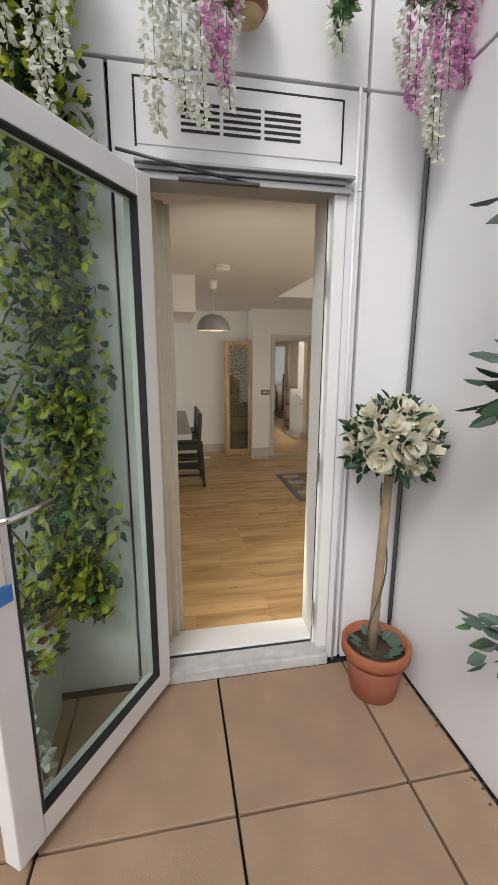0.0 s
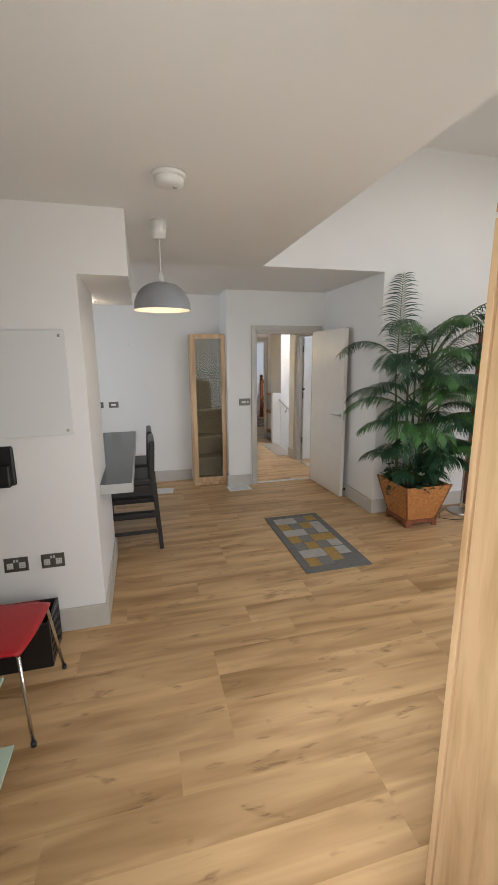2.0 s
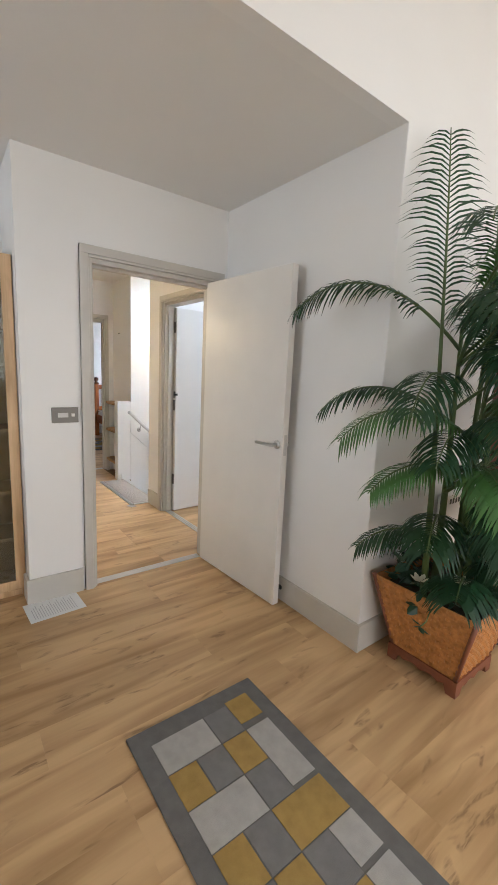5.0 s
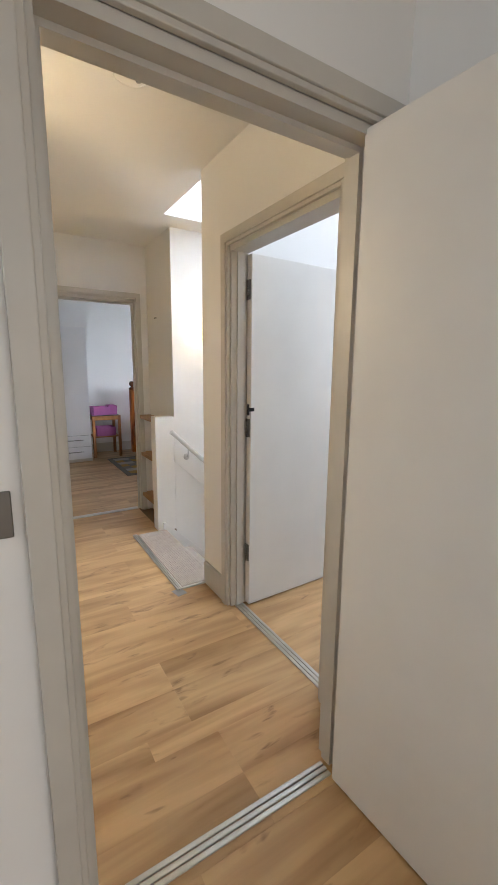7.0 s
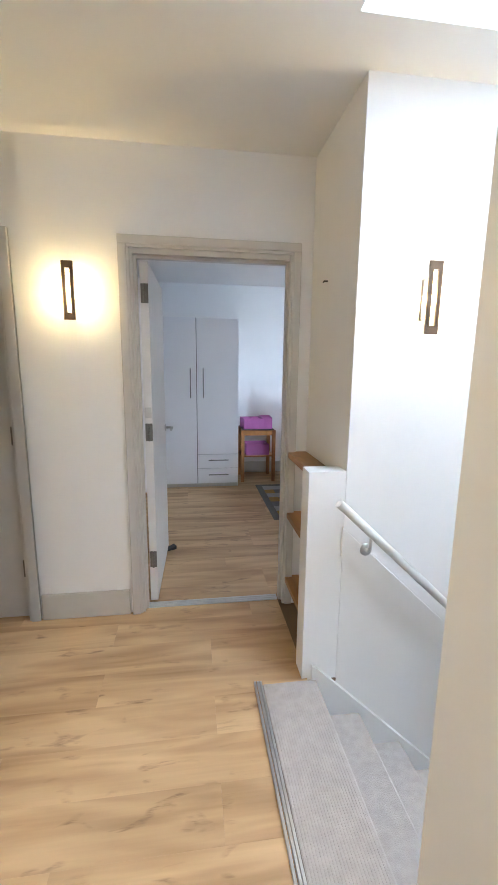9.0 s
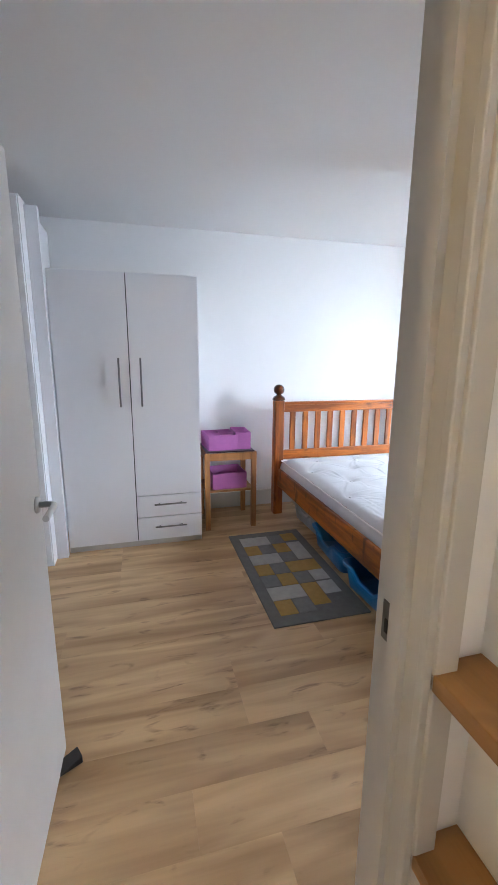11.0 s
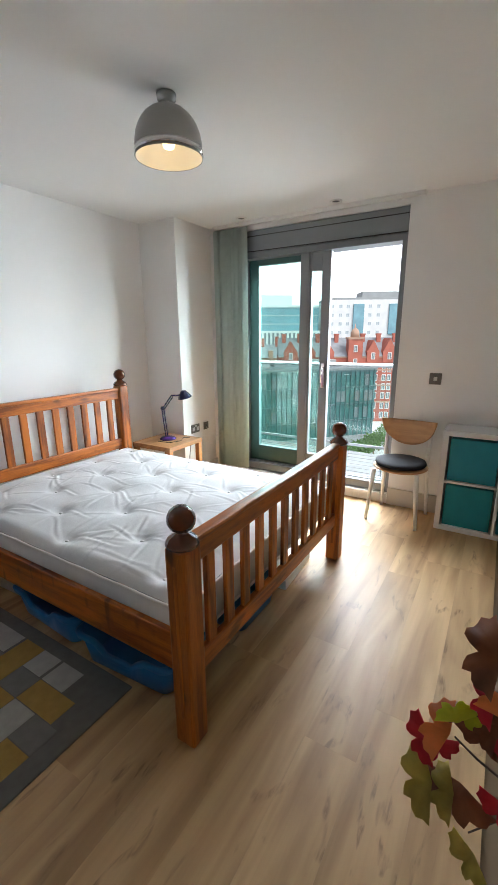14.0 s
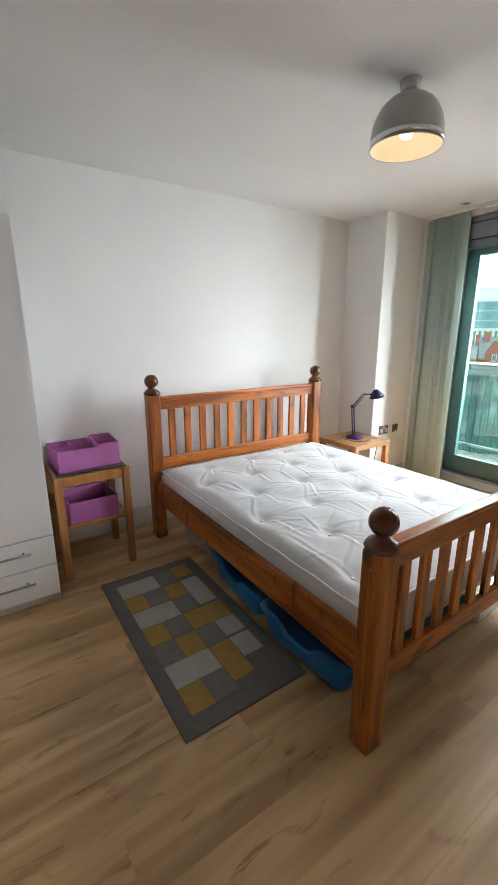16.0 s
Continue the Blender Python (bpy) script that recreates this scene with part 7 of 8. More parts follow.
for k in range(25):
    z = 1 - (k + 0.5) / 25 * 1.5
    a = k * 2.399963
    s = math.sqrt(max(0, 1 - z * z))
    d = Vector((math.cos(a) * s, math.sin(a) * s, z))
    v, f = blossom(cz + d * 0.155, d, rr_.uniform(0.058, 0.082), rr_)
    mesh_part("rose_head", v, f, PETAL_WHITE, rose, smooth=True)
verts, faces = [], []
for _ in range(16):
    a = rr_.uniform(0, 6.28)
    leaf_shape(verts, faces, Vector((0.06 * math.cos(a), 0.06 * math.sin(a), 0.235)), Vector((math.cos(a), math.sin(a), 0.5)).normalized(), Vector((0, 0, 1)), 0.07, 0.045)
mesh_part("pot_leaves", verts, faces, LEAF_GREY, rose)


def leafy_mass(name, at, label, cat, n, place, mats, size, rnd, kind=""):
    """Loose leaves in several greens; place gives a point and an outward way."""
    t = thing(name, at, label, cat, kind=kind)
    sets = [([], []) for _ in mats]
    for _ in range(n):
        p, d = place(rnd)
        k = rnd.randrange(len(mats))
        leaf_shape(sets[k][0], sets[k][1], p, (d + rand_dir(rnd) * 0.8).normalized(), rand_dir(rnd), rnd.uniform(*size), rnd.uniform(size[0] * 0.55, size[1] * 0.6))
    for (v, f), m in zip(sets, mats):
        mesh_part("leaves", v, f, m, t)
    return t


ri = random.Random(9)


def on_ivy(r):
    z = r.uniform(0.45, 3.2)
    x = r.uniform(-1.3, 0.07) + 0.02 * math.sin(9 * z)
    if r.random() < 0.4:
        x = -0.02 - abs(r.gauss(0, 0.1))
    return Vector((x, -r.uniform(0.01, 0.10), z)), Vector((0, -1, -0.3))


ivy = leafy_mass("ivy_trellis", (0.66, 1.93, TZ), "expanding willow trellis covered with variegated ivy", "climbing plant", 10000, on_ivy, [LEAF_DARK, LEAF_LIME, LEAF_PALE, LEAF_LIME, LEAF_DARK, LEAF_LIME], (0.035, 0.07), ri)
for k in range(26):
    for s in (-1, 1):
        x0 = -1.3 + 0.16 * (k % 13)
        z0 = 0.5 if k < 13 else 1.9
        x1, z1 = x0 + s * 0.75, z0 + 1.3
        if not -1.35 < x1 < 0.08 or x0 > 0.08:
            continue
        bm = bmesh.new()
        tube(bm, [(min(max(x0, -1.3), 0.06), -0.008 - 0.006 * (s > 0), z0), (min(max(x1, -1.3), 0.07), -0.008 - 0.006 * (s > 0), z1)], 0.004, 5)
        part("lath", bm, RUSTWOOD if k % 3 else BARK, ivy)
planter = thing("planter", (0.28, 1.66, TZ), "pale grey square planter with autumn-tinted bedding below the ivy", "planter")
bm = bmesh.new()
vs = box(bm, -0.2, -0.2, 0, 0.2, 0.2, 0.42, bevel=0.012)
for v in vs:
    v.co.x *= 0.82 + 0.18 * v.co.z / 0.42
    v.co.y *= 0.82 + 0.18 * v.co.z / 0.42
part("tub", bm, material("pale_planter", (0.42, 0.43, 0.40), 0.6, vary=0.1, scale=8, bump=0.2), planter)
sets = {}
for m in (LEAF_LIME, LEAF_DARK, material("bronze_leaf", (0.14, 0.06, 0.02), 0.5, vary=0.3, scale=12)):
    verts, faces = [], []
    for _ in range(130):
        d = rand_dir(ri, -0.1, 1)
        leaf_shape(verts, faces, Vector((0, 0, 0.44)) + Vector((d.x * 0.22, d.y * 0.22, d.z * 0.17)), (d + rand_dir(ri) * 0.6).normalized(), rand_dir(ri), ri.uniform(0.03, 0.06), 0.03)
    mesh_part("bedding", verts, faces, m, planter)
verts, faces = [], []
for _ in range(90):
    t = ri.random()
    k = ri.randrange(3)
    leaf_shape(verts, faces, Vector((0.12 + 0.05 * k + 0.04 * t, -0.18 - 0.04 * k, 0.42 - 0.4 * t)), rand_dir(ri, -1, 0.2), rand_dir(ri), 0.035, 0.025)
mesh_part("trailing_flowers", verts, faces, material("grey_white_petal", (0.42, 0.45, 0.44), 0.6), planter)


def wisteria(at, strands, label, seed):
    r = random.Random(seed)
    t = thing("hanging_wisteria", at, label, "hanging flowers")
    for dx, dy, ln, mat in strands:
        verts, faces = [], []
        n = int(240 * ln / 0.5)
        for k in range(n):
            f = r.random() ** 0.8
            rad = 0.045 * (1 - f) + 0.008
            d = rand_dir(r, -0.6, 0.4)
            leaf_shape(verts, faces, Vector((dx + d.x * rad + 0.015 * math.sin(7 * f), dy + d.y * rad, -ln * f)), (d + Vector((0, 0, -0.5))).normalized(), rand_dir(r), r.uniform(0.016, 0.03), r.uniform(0.012, 0.022))
        st_ = tagged(mesh_part("raceme", verts, faces, mat, t), kind="stuff")
        bm = bmesh.new()
        tube(bm, [(dx, dy, 0.02), (dx, dy, -ln * 0.5), (dx + 0.01, dy, -ln)], 0.0015, 4)
        part("stem", bm, STALK, st_)
    bm = bmesh.new()
    xs = [s[0] for s in strands]
    tube(bm, [(min(xs) - 0.05, 0.03, 0.03), (max(xs) + 0.05, 0.03, 0.02)], 0.006, 6)
    part("wire", bm, STALK, t)
    verts, faces = [], []
    for _ in range(110):
        leaf_shape(verts, faces, Vector((r.uniform(min(xs), max(xs)), r.uniform(-0.06, 0.06), r.uniform(-0.12, 0.12))), rand_dir(r, -1, 0.3), rand_dir(r), 0.06, 0.025)
    mesh_part("leaves", verts, faces, LEAF_PALE, t)


Wt, Pk = leaf_material("pale_wisteria", (0.78, 0.79, 0.72), 0.1, 20, 0.4), PETAL_PINK
wisteria((1.07, 1.75, 2.95), [(-0.07, 0, 0.30, Wt), (-0.03, 0.02, 0.45, Wt), (0.03, 0, 0.50, Wt), (0.08, -0.02, 0.26, Pk), (0.10, 0.02, 0.34, Pk), (0.12, 0.03, 0.42, Wt), (-0.12, 0.04, 0.50, Wt)], "white and pink silk wisteria hanging over the door", 3)
wisteria((1.95, 1.72, 2.98), [(-0.13, 0, 0.34, Wt), (-0.08, 0.03, 0.40, Pk), (-0.02, 0, 0.52, Wt), (0.02, 0.02, 0.56, Wt), (0.06, -0.03, 0.28, Pk), (0.09, 0, 0.32, Pk), (0.0, -0.04, 0.36, Pk)], "pink and white silk wisteria hanging in the corner", 4)
wisteria((1.60, 1.80, 2.98), [(0.0, 0, 0.22, Wt)], "single white silk wisteria strand under the cladding joint", 6)
wisteria((2.0, 1.15, 2.95), [(0.0, 0.0, 0.36, Wt), (0.03, -0.06, 0.42, Wt), (0.0, 0.07, 0.30, Wt)], "white silk wisteria hanging on the side wall", 8)
wisteria((0.62, 1.70, 3.05), [(-0.1, 0, 0.45, Wt), (0.0, 0.02, 0.62, Wt), (0.06, 0, 0.5, Wt)], "white silk wisteria hanging beside the ivy", 12)

side_plant = thing("climbing_foliage", (2.03, 1.12, TZ), "sprays of large dark green leaves on the terrace side wall", "climbing plant")
bm = bmesh.new()
tube(bm, [(0.01, -0.1, 0), (0.0, -0.06, 0.6), (0.01, -0.03, 1.2), (0.0, 0.0, 2.2), (0.01, 0.03, 2.6)], 0.007, 6)
part("stem", bm, BARK, side_plant)
rs2 = random.Random(2)
for zc, yc, m, n, sz in ((0.72, -0.05, LEAF_GREY, 22, 0.11), (0.80, -0.03, LEAF_PALE, 5, 0.09), (1.45, 0.02, LEAF_DARK, 30, 0.12), (1.55, 0.03, LEAF_GREY, 8, 0.11), (1.98, 0.05, LEAF_GREY, 8, 0.14), (2.0, 0.06, LEAF_PALE, 5, 0.13)):
    verts, faces = [], []
    for _ in range(n):
        d = Vector((-rs2.uniform(0.5, 1), rs2.uniform(-0.8, 0.8), rs2.uniform(-0.8, 0.35))).normalized()
        leaf_shape(verts, faces, Vector((-0.02, yc, zc)) + Vector((d.x * 0.17, d.y * 0.12, d.z * 0.14)) * rs2.uniform(0.2, 1.1), d, rand_dir(rs2, 0.2, 1), sz * rs2.uniform(0.55, 0.9), sz * 0.36)
    mesh_part("spray", verts, faces, m, side_plant)

lantern = thing("wall_lantern", (1.27, 1.925, 2.93), "small rusty yellow hanging basket lantern above the door", "lantern")
bm = bmesh.new()
lathe(bm, [(0, -0.10), (0.05, -0.09), (0.072, -0.04), (0.07, 0.04), (0.05, 0.1), (0, 0.11)], (0, -0.085, 0), 24)
part("shell", bm, material("rusty_cream", (0.50, 0.40, 0.22), 0.7, vary=0.3, scale=18), lantern)
bm = bmesh.new()
lathe(bm, [(0.06, -0.075), (0.074, -0.05), (0.071, -0.048)], (0, -0.085, 0), 24)
part("rust_band", bm, RUSTWOOD, lantern)
bm = bmesh.new()
tube(bm, [(0, 0.008, 0.12), (0, -0.085, 0.12), (0, -0.085, 0.1)], 0.004, 6)
part("hanger", bm, RUSTWOOD, lantern)

# leaf litter along the wall
verts, faces = [], []
for _ in range(260):
    y = rs2.uniform(-1.5, 1.85)
    leaf_shape(verts, faces, Vector((2.052 - rs2.random() ** 2 * 0.03, y, TZ + rs2.uniform(-0.012, 0.004))), rand_dir(rs2, -0.2, 0.3), Vector((0, 0, 1)), rs2.uniform(0.012, 0.03), 0.012)
tagged(mesh_part("leaf_litter", verts, faces, material("litter", (0.10, 0.085, 0.05), 0.9, vary=0.5, scale=40), None, "dead leaves and moss along the wall joint"), category="litter", kind="stuff")

# ---- autumn branch in a floor vase ----
vase = thing("autumn_branch", (4.47, 9.94, -0.0), "artificial autumn branch with red and olive leaves in a vase", "plant")
bm = bmesh.new()
lathe(bm, [(0, 0), (0.07, 0), (0.09, 0.05), (0.10, 0.2), (0.07, 0.42), (0.045, 0.5), (0.055, 0.54), (0.05, 0.54), (0.04, 0.5), (0, 0.4)], segs=32)
part("vase", bm, material("dark_vase", (0.05, 0.04, 0.04), 0.3), vase)
TWIG = material("brown_twig", (0.09, 0.05, 0.03), 0.7)
AUT = [leaf_material("crimson_leaf", (0.60, 0.02, 0.03)), leaf_material("orange_leaf", (0.80, 0.24, 0.06)), leaf_material("olive_leaf", (0.50, 0.38, 0.07), 0.45, 18), leaf_material("maroon_leaf", (0.30, 0.10, 0.035), 0.45, 18), leaf_material("lime_autumn_leaf", (0.62, 0.62, 0.03))]
ra = random.Random(21)
BASE = Vector((4.47, 9.94, 0))
main = [Vector(p) - BASE for p in ((4.47, 9.94, 0.5), (4.36, 10.04, 0.80), (4.22, 10.172, 0.87), (4.21, 10.24, 0.82), (4.195, 10.275, 0.755))]
side = [Vector(p) - BASE for p in ((4.36, 10.04, 0.66), (4.23, 10.155, 0.73), (4.21, 10.195, 0.77), (4.205, 10.23, 0.80))]
upb = [Vector(p) - BASE for p in ((4.47, 9.94, 0.5), (4.36, 10.03, 0.62), (4.24, 10.13, 0.66), (4.21, 10.19, 0.61))]
for pts in (main, side, upb):
    bm = bmesh.new()
    tube(bm, pts, [0.003 - 0.0005 * k for k in range(len(pts))], 6)
    part("twig", bm, TWIG, vase)


def fan_leaf(at, way, up, size, mat):
    """A ginkgo-like leaf: a fan with a notch, a waved rim and a short stalk."""
    side_ = way.cross(up).normalized()
    n = side_.cross(way).normalized()
    verts, faces = [at, at + way * size * 0.25], []
    m = 17
    for k in range(m):
        a = radians(-80 + 160 * k / (m - 1))
        notch = 1 - 0.42 * math.exp(-((k - (m - 1) / 2) / 1.5) ** 2) - 0.10 * abs(math.sin(k * 1.35)) - 0.16 * math.exp(-((k - 4) / 0.8) ** 2) - 0.12 * math.exp(-((k - 12) / 0.8) ** 2)
        rad = size * 0.78 * notch
        verts.append(at + way * (size * 0.25 + rad * math.cos(a)) + side_ * rad * math.sin(a) + n * size * 0.10 * math.sin(k * 0.8))
    for k in range(m - 1):
        faces.append((1, 2 + k, 3 + k))
    ob = mesh_part("leaf", verts, faces, mat, vase, smooth=True)
    ob.modifiers.new("thick", "SOLIDIFY").thickness = 0.0012


ACROSS, RISE = Vector((0.526, -0.85, 0)), Vector((0.22, 0.13, 0.967))
for p, w, s, k in (((4.21, 10.218, 0.969), (-0.85, 0.45), 0.084, 3), ((4.20, 10.237, 0.858), (-0.2, 0.9), 0.046, 4), ((4.205, 10.222, 0.838), (-0.1, -0.9), 0.04, 4), ((4.21, 10.205, 0.889), (-0.9, 0.35), 0.055, 0), ((4.21, 10.172, 0.895), (0.1, 0.9), 0.055, 1), ((4.20, 10.264, 0.815), (-0.7, 0.6), 0.068, 1), ((4.19, 10.286, 0.78), (-0.85, -0.1), 0.056, 0), ((4.20, 10.25, 0.76), (0.1, -0.9), 0.05, 0), ((4.16, 10.282, 0.728), (-0.95, 0.1), 0.075, 2), ((4.20, 10.222, 0.67), (-0.4, -0.8), 0.085, 3), ((4.195, 10.243, 0.69), (-0.8, 0.3), 0.06, 2), ((4.22, 10.189, 0.80), (-0.3, -0.8), 0.072, 3), ((4.22, 10.195, 0.84), (-0.7, 0.2), 0.06, 3), ((4.20, 10.158, 0.69), (-0.5, -0.6), 0.05, 0), ((4.19, 10.192, 0.57), (-0.7, -0.4), 0.056, 2), ((4.21, 10.15, 0.80), (-0.2, -0.8), 0.05, 0)):
    face = (Vector((-0.68, -0.05, 0.70)) + rand_dir(ra) * 0.22).normalized()
    way = ACROSS * w[0] + RISE * w[1]
    way = (way - face * way.dot(face)).normalized()
    fan_leaf(Vector(p) - BASE - way * s * 0.65, way, face, s, AUT[k])

# ---- balcony and the city beyond ----
DECK = wood("grey_decking", (0.03, 0.029, 0.028), (0.062, 0.06, 0.058), 0.7, stretch=(12, 1.2, 12), knots=0.1, tint=0.12)
balcony = thing("balcony", (7.36, 11.7, 0), "balcony with grey decking boards", "balcony", kind="structure")
boxes("slab", SUBFLOOR, balcony, [(0, -1.6, -0.35, 1.2, 1.5, -0.02)])
for k in range(9):
    bm = bmesh.new()
    box(bm, 0.005 + 0.13 * k, -1.6, -0.02, 0.127 + 0.13 * k, 1.5, 0.02, bevel=0.004)
    part("deck_board", bm, DECK, balcony)
RAILSTEEL = material("rail_steel", (0.33, 0.34, 0.34), 0.35, metal=0.7)
bal = thing("balustrade", (8.50, 11.7, 0.0), "glass balustrade with a round steel top rail", "balustrade", kind="structure")
bm = bmesh.new()
tube(bm, [(0.0, -1.6, 1.10), (0, 1.40, 1.10), (-1.1, 1.40, 1.10)], 0.024, 12)
part("top_rail", bm, RAILSTEEL, bal)
for y in (-1.5, -0.52, 0.46, 1.40):
    boxes("post", RAILSTEEL, bal, [(-0.012, y - 0.022, -0.2, 0.012, y + 0.022, 1.09)], 0.003)
for y0, y1 in ((-1.46, -0.56), (-0.48, 0.42), (0.50, 1.36)):
    p_ = boxes("pane", RAILGLASS, bal, [(0.016, y0, 0.02, 0.028, y1, 0.98)])
    p_.visible_shadow = False
p_ = boxes("pane", RAILGLASS, bal, [(-1.05, 1.385, 0.02, -0.05, 1.397, 0.98)])
p_.visible_shadow = False
boxes("bottom_rail", RAILSTEEL, bal, [(-0.01, -1.5, 0.10, 0.01, 1.40, 0.13)])

GZ = -20.0
ASPHALT = material("asphalt", (0.055, 0.055, 0.057), 0.9, vary=0.2, scale=0.05)
structure("ground", ASPHALT, [(-900, -900, GZ - 0.5, 1500, 1500, GZ)], "grey streets far below", "ground")

CITY = pose(3.57, 10.27, 0, 0, 0, -54.8)
CW = lambda u, v, z=GZ: tuple(CITY @ Vector((u, v, z)))
# brick and slate lightened so that the haze of distance sits in the colour
BRICK = material("red_brick", (0.40, 0.125, 0.085), 0.85, vary=0.18, scale=0.6)
BRICKTRIM = material("buff_stone", (0.42, 0.27, 0.19), 0.85, vary=0.1, scale=0.7)
SLATE = material("slate_roof", (0.26, 0.27, 0.285), 0.7, vary=0.2, scale=0.5)
CITYGLASS = material("dark_city_glass", (0.20, 0.23, 0.24), 0.12, vary=0.3, scale=0.4)
TEALGLASS = material("teal_curtain_wall", (0.075, 0.17, 0.165), 0.15, vary=0.25, scale=0.25)
BLUEGLASS = material("blue_curtain_wall", (0.18, 0.34, 0.40), 0.15, vary=0.25, scale=0.2)
CONC = material("pale_concrete", (0.68, 0.68, 0.67), 0.8, vary=0.08, scale=0.3)
CONCGREY = material("grey_concrete", (0.30, 0.31, 0.31), 0.8, vary=0.1, scale=0.3)
WFRAME = material("white_window_frame", (0.7, 0.7, 0.68), 0.6)


def pane_mesh(w, h, glass, rim):
    """One window: a pane in a thin frame, proud of its wall. Two meshes are shared by all its repeats."""
    bm = bmesh.new()
    box(bm, -w / 2, -0.06, -h / 2, w / 2, 0.0, h / 2)
    a = bpy.data.meshes.new("pane")
    bm.to_mesh(a)
    bm.free()
    a.materials.append(glass)
    bm = bmesh.new()
    f = 0.12
    for r in ((-w / 2 - f, -0.12, -h / 2 - f, -w / 2, 0, h / 2 + f), (w / 2, -0.12, -h / 2 - f, w / 2 + f, 0, h / 2 + f), (-w / 2, -0.12, h / 2, w / 2, 0, h / 2 + f), (-w / 2, -0.16, -h / 2 - f, w / 2, 0, -h / 2), (-0.04, -0.1, -h / 2, 0.04, 0, h / 2)):
        box(bm, *r)
    b = bpy.data.meshes.new("window")
    bm.to_mesh(b)
    bm.free()
    b.materials.append(rim)
    return a, b


def windows(parent, meshes, spots):
    for x, y, z in spots:
        w_ = new("window", meshes[1])
        w_.parent = parent
        w_.location = (x, y, z)
        p2 = new("pane", meshes[0])
        p2.parent = w_


def block(u, v, turn, name, label):
    return thing(name, CW(u, v), label, "building", turn=-54.8 + turn)


# red brick terrace with gables and a tower
red = block(36, 101, -6, "brick_building", "long Victorian red brick building with gables and a tower")
boxes("wall", BRICK, red, [(-22, 0, 0, 16, 14, 16.5)], 0.0)
for z in (5.0, 9.2, 13.0, 16.2):
    boxes("string_course", BRICKTRIM, red, [(-22.1, -0.2, z, 16.1, 0, z + 0.35)])
bm = bmesh.new()
pts = [(-22, -0.3, 16.5), (16, -0.3, 16.5), (16, 14.3, 16.5), (-22, 14.3, 16.5), (-22, 7, 21.0), (16, 7, 21.0)]
v = [bm.verts.new(p) for p in pts]
for f in ((0, 1, 5, 4), (2, 3, 4, 5), (1, 2, 5), (3, 0, 4), (0, 3, 2, 1)):
    bm.faces.new([v[k] for k in f])
part("roof", bm, SLATE, red)
for x, w, top in ((-19, 3.4, 20.2), (-14.5, 3.2, 19.8), (-10, 3.4, 20.2), (1.2, 3.0, 20.4), (5.2, 3.2, 20.8), (9.4, 3.0, 20.4), (13.4, 3.2, 20.6)):
    bm = bmesh.new()
    v = [bm.verts.new(p) for p in ((x - w / 2, -0.35, 15), (x + w / 2, -0.35, 15), (x + w / 2, -0.35, 17.6), (x, -0.35, top), (x - w / 2, -0.35, 17.6))]
    f = bm.faces.new(v)
    ex = bmesh.ops.extrude_face_region(bm, geom=[f])
    bmesh.ops.translate(bm, vec=(0, 6, 0), verts=[q for q in ex["geom"] if isinstance(q, bmesh.types.BMVert)])
    part("gable", bm, BRICK, red)
boxes("tower", BRICK, red, [(-5.0, -1.2, 0, -1.6, 2.2, 21.0)])
boxes("tower_cornice", BRICKTRIM, red, [(-5.2, -1.4, 20.6, -1.4, 2.4, 21.1)])
bm = bmesh.new()
lathe(bm, [(0, 24.4), (0.12, 23.8), (0.2, 23.3), (0.7, 22.9), (1.05, 22.3), (1.1, 21.1), (0, 21.1)], (-3.3, 0.5, 0), 12)
part("cupola", bm, BRICKTRIM, red)
for x in (-21, -17, -12.3, -7.5, -0.8, 3.2, 7.4, 11.5, 15):
    boxes("chimney", BRICK, red, [(x, 5, 17, x + 1.0, 6.0, 22.0), (x - 0.1, 4.9, 21.6, x + 1.1, 6.1, 22.0)])
wm = pane_mesh(0.7, 1.4, CITYGLASS, WFRAME)
windows(red, wm, [(x, -0.02, z) for z in (1.8, 4.2, 6.8, 9.0, 11.3, 13.4) for x in (-20.8, -19.6, -18.0, -16.0, -14.8, -12.8, -11.6, -10.0, -8.4, -6.6, -0.4, 0.9, 2.2, 4.2, 5.5, 6.8, 8.6, 9.9, 11.2, 13.0, 14.3)])
windows(red, wm, [(x, -0.37, 16.6) for x in (-19, -14.5, -10, 1.2, 5.2, 9.4, 13.4)])
windows(red, wm, [(-3.3, -1.21, z) for z in (3, 6.2, 9.2, 12.2, 15.2, 18.4)])

# low teal glass block in front
glassb = block(15.5, 74, 14, "glass_office", "flat-roofed teal glass office block")
boxes("wall", TEALGLASS, glassb, [(-22, 0.2, 0, 14.5, 20, 15.2)])
boxes("roof", material("teal_grey_roof", (0.16, 0.20, 0.20), 0.7, vary=0.2, scale=0.3), glassb, [(-22.2, 0, 15.2, 14.7, 20.2, 15.6)])
for x, y, w, d, h in ((-14, 6, 9, 7, 1.3), (-3, 9, 3, 3, 1.0), (2, 5, 2, 2, 0.8), (4, 8, 5, 5, 1.1), (10, 12, 2.5, 3, 0.9)):
    boxes("plant_room", CONCGREY, glassb, [(x, y, 15.6, x + w, y + d, 15.6 + h)])
boxes("base", CONCGREY, glassb, [(-22, 0.0, 0, 14.5, 0.3, 2.6)])
for z in (5.6, 8.8, 12.0, 15.0):
    boxes("band", material("teal_band", (0.05, 0.11, 0.11), 0.4), glassb, [(-22.1, 0.0, z - 0.2, 14.6, 0.25, z + 0.15)])
TEALFIN = material("teal_fin", (0.09, 0.16, 0.155), 0.4)
for k in range(37):
    x = -22 + k
    boxes("fin", TEALFIN, glassb, [(x - 0.04, -0.12, 2.6, x + 0.04, 0.2, 15.2)])
gm = pane_mesh(0.8, 1.8, CITYGLASS, CITYGLASS)
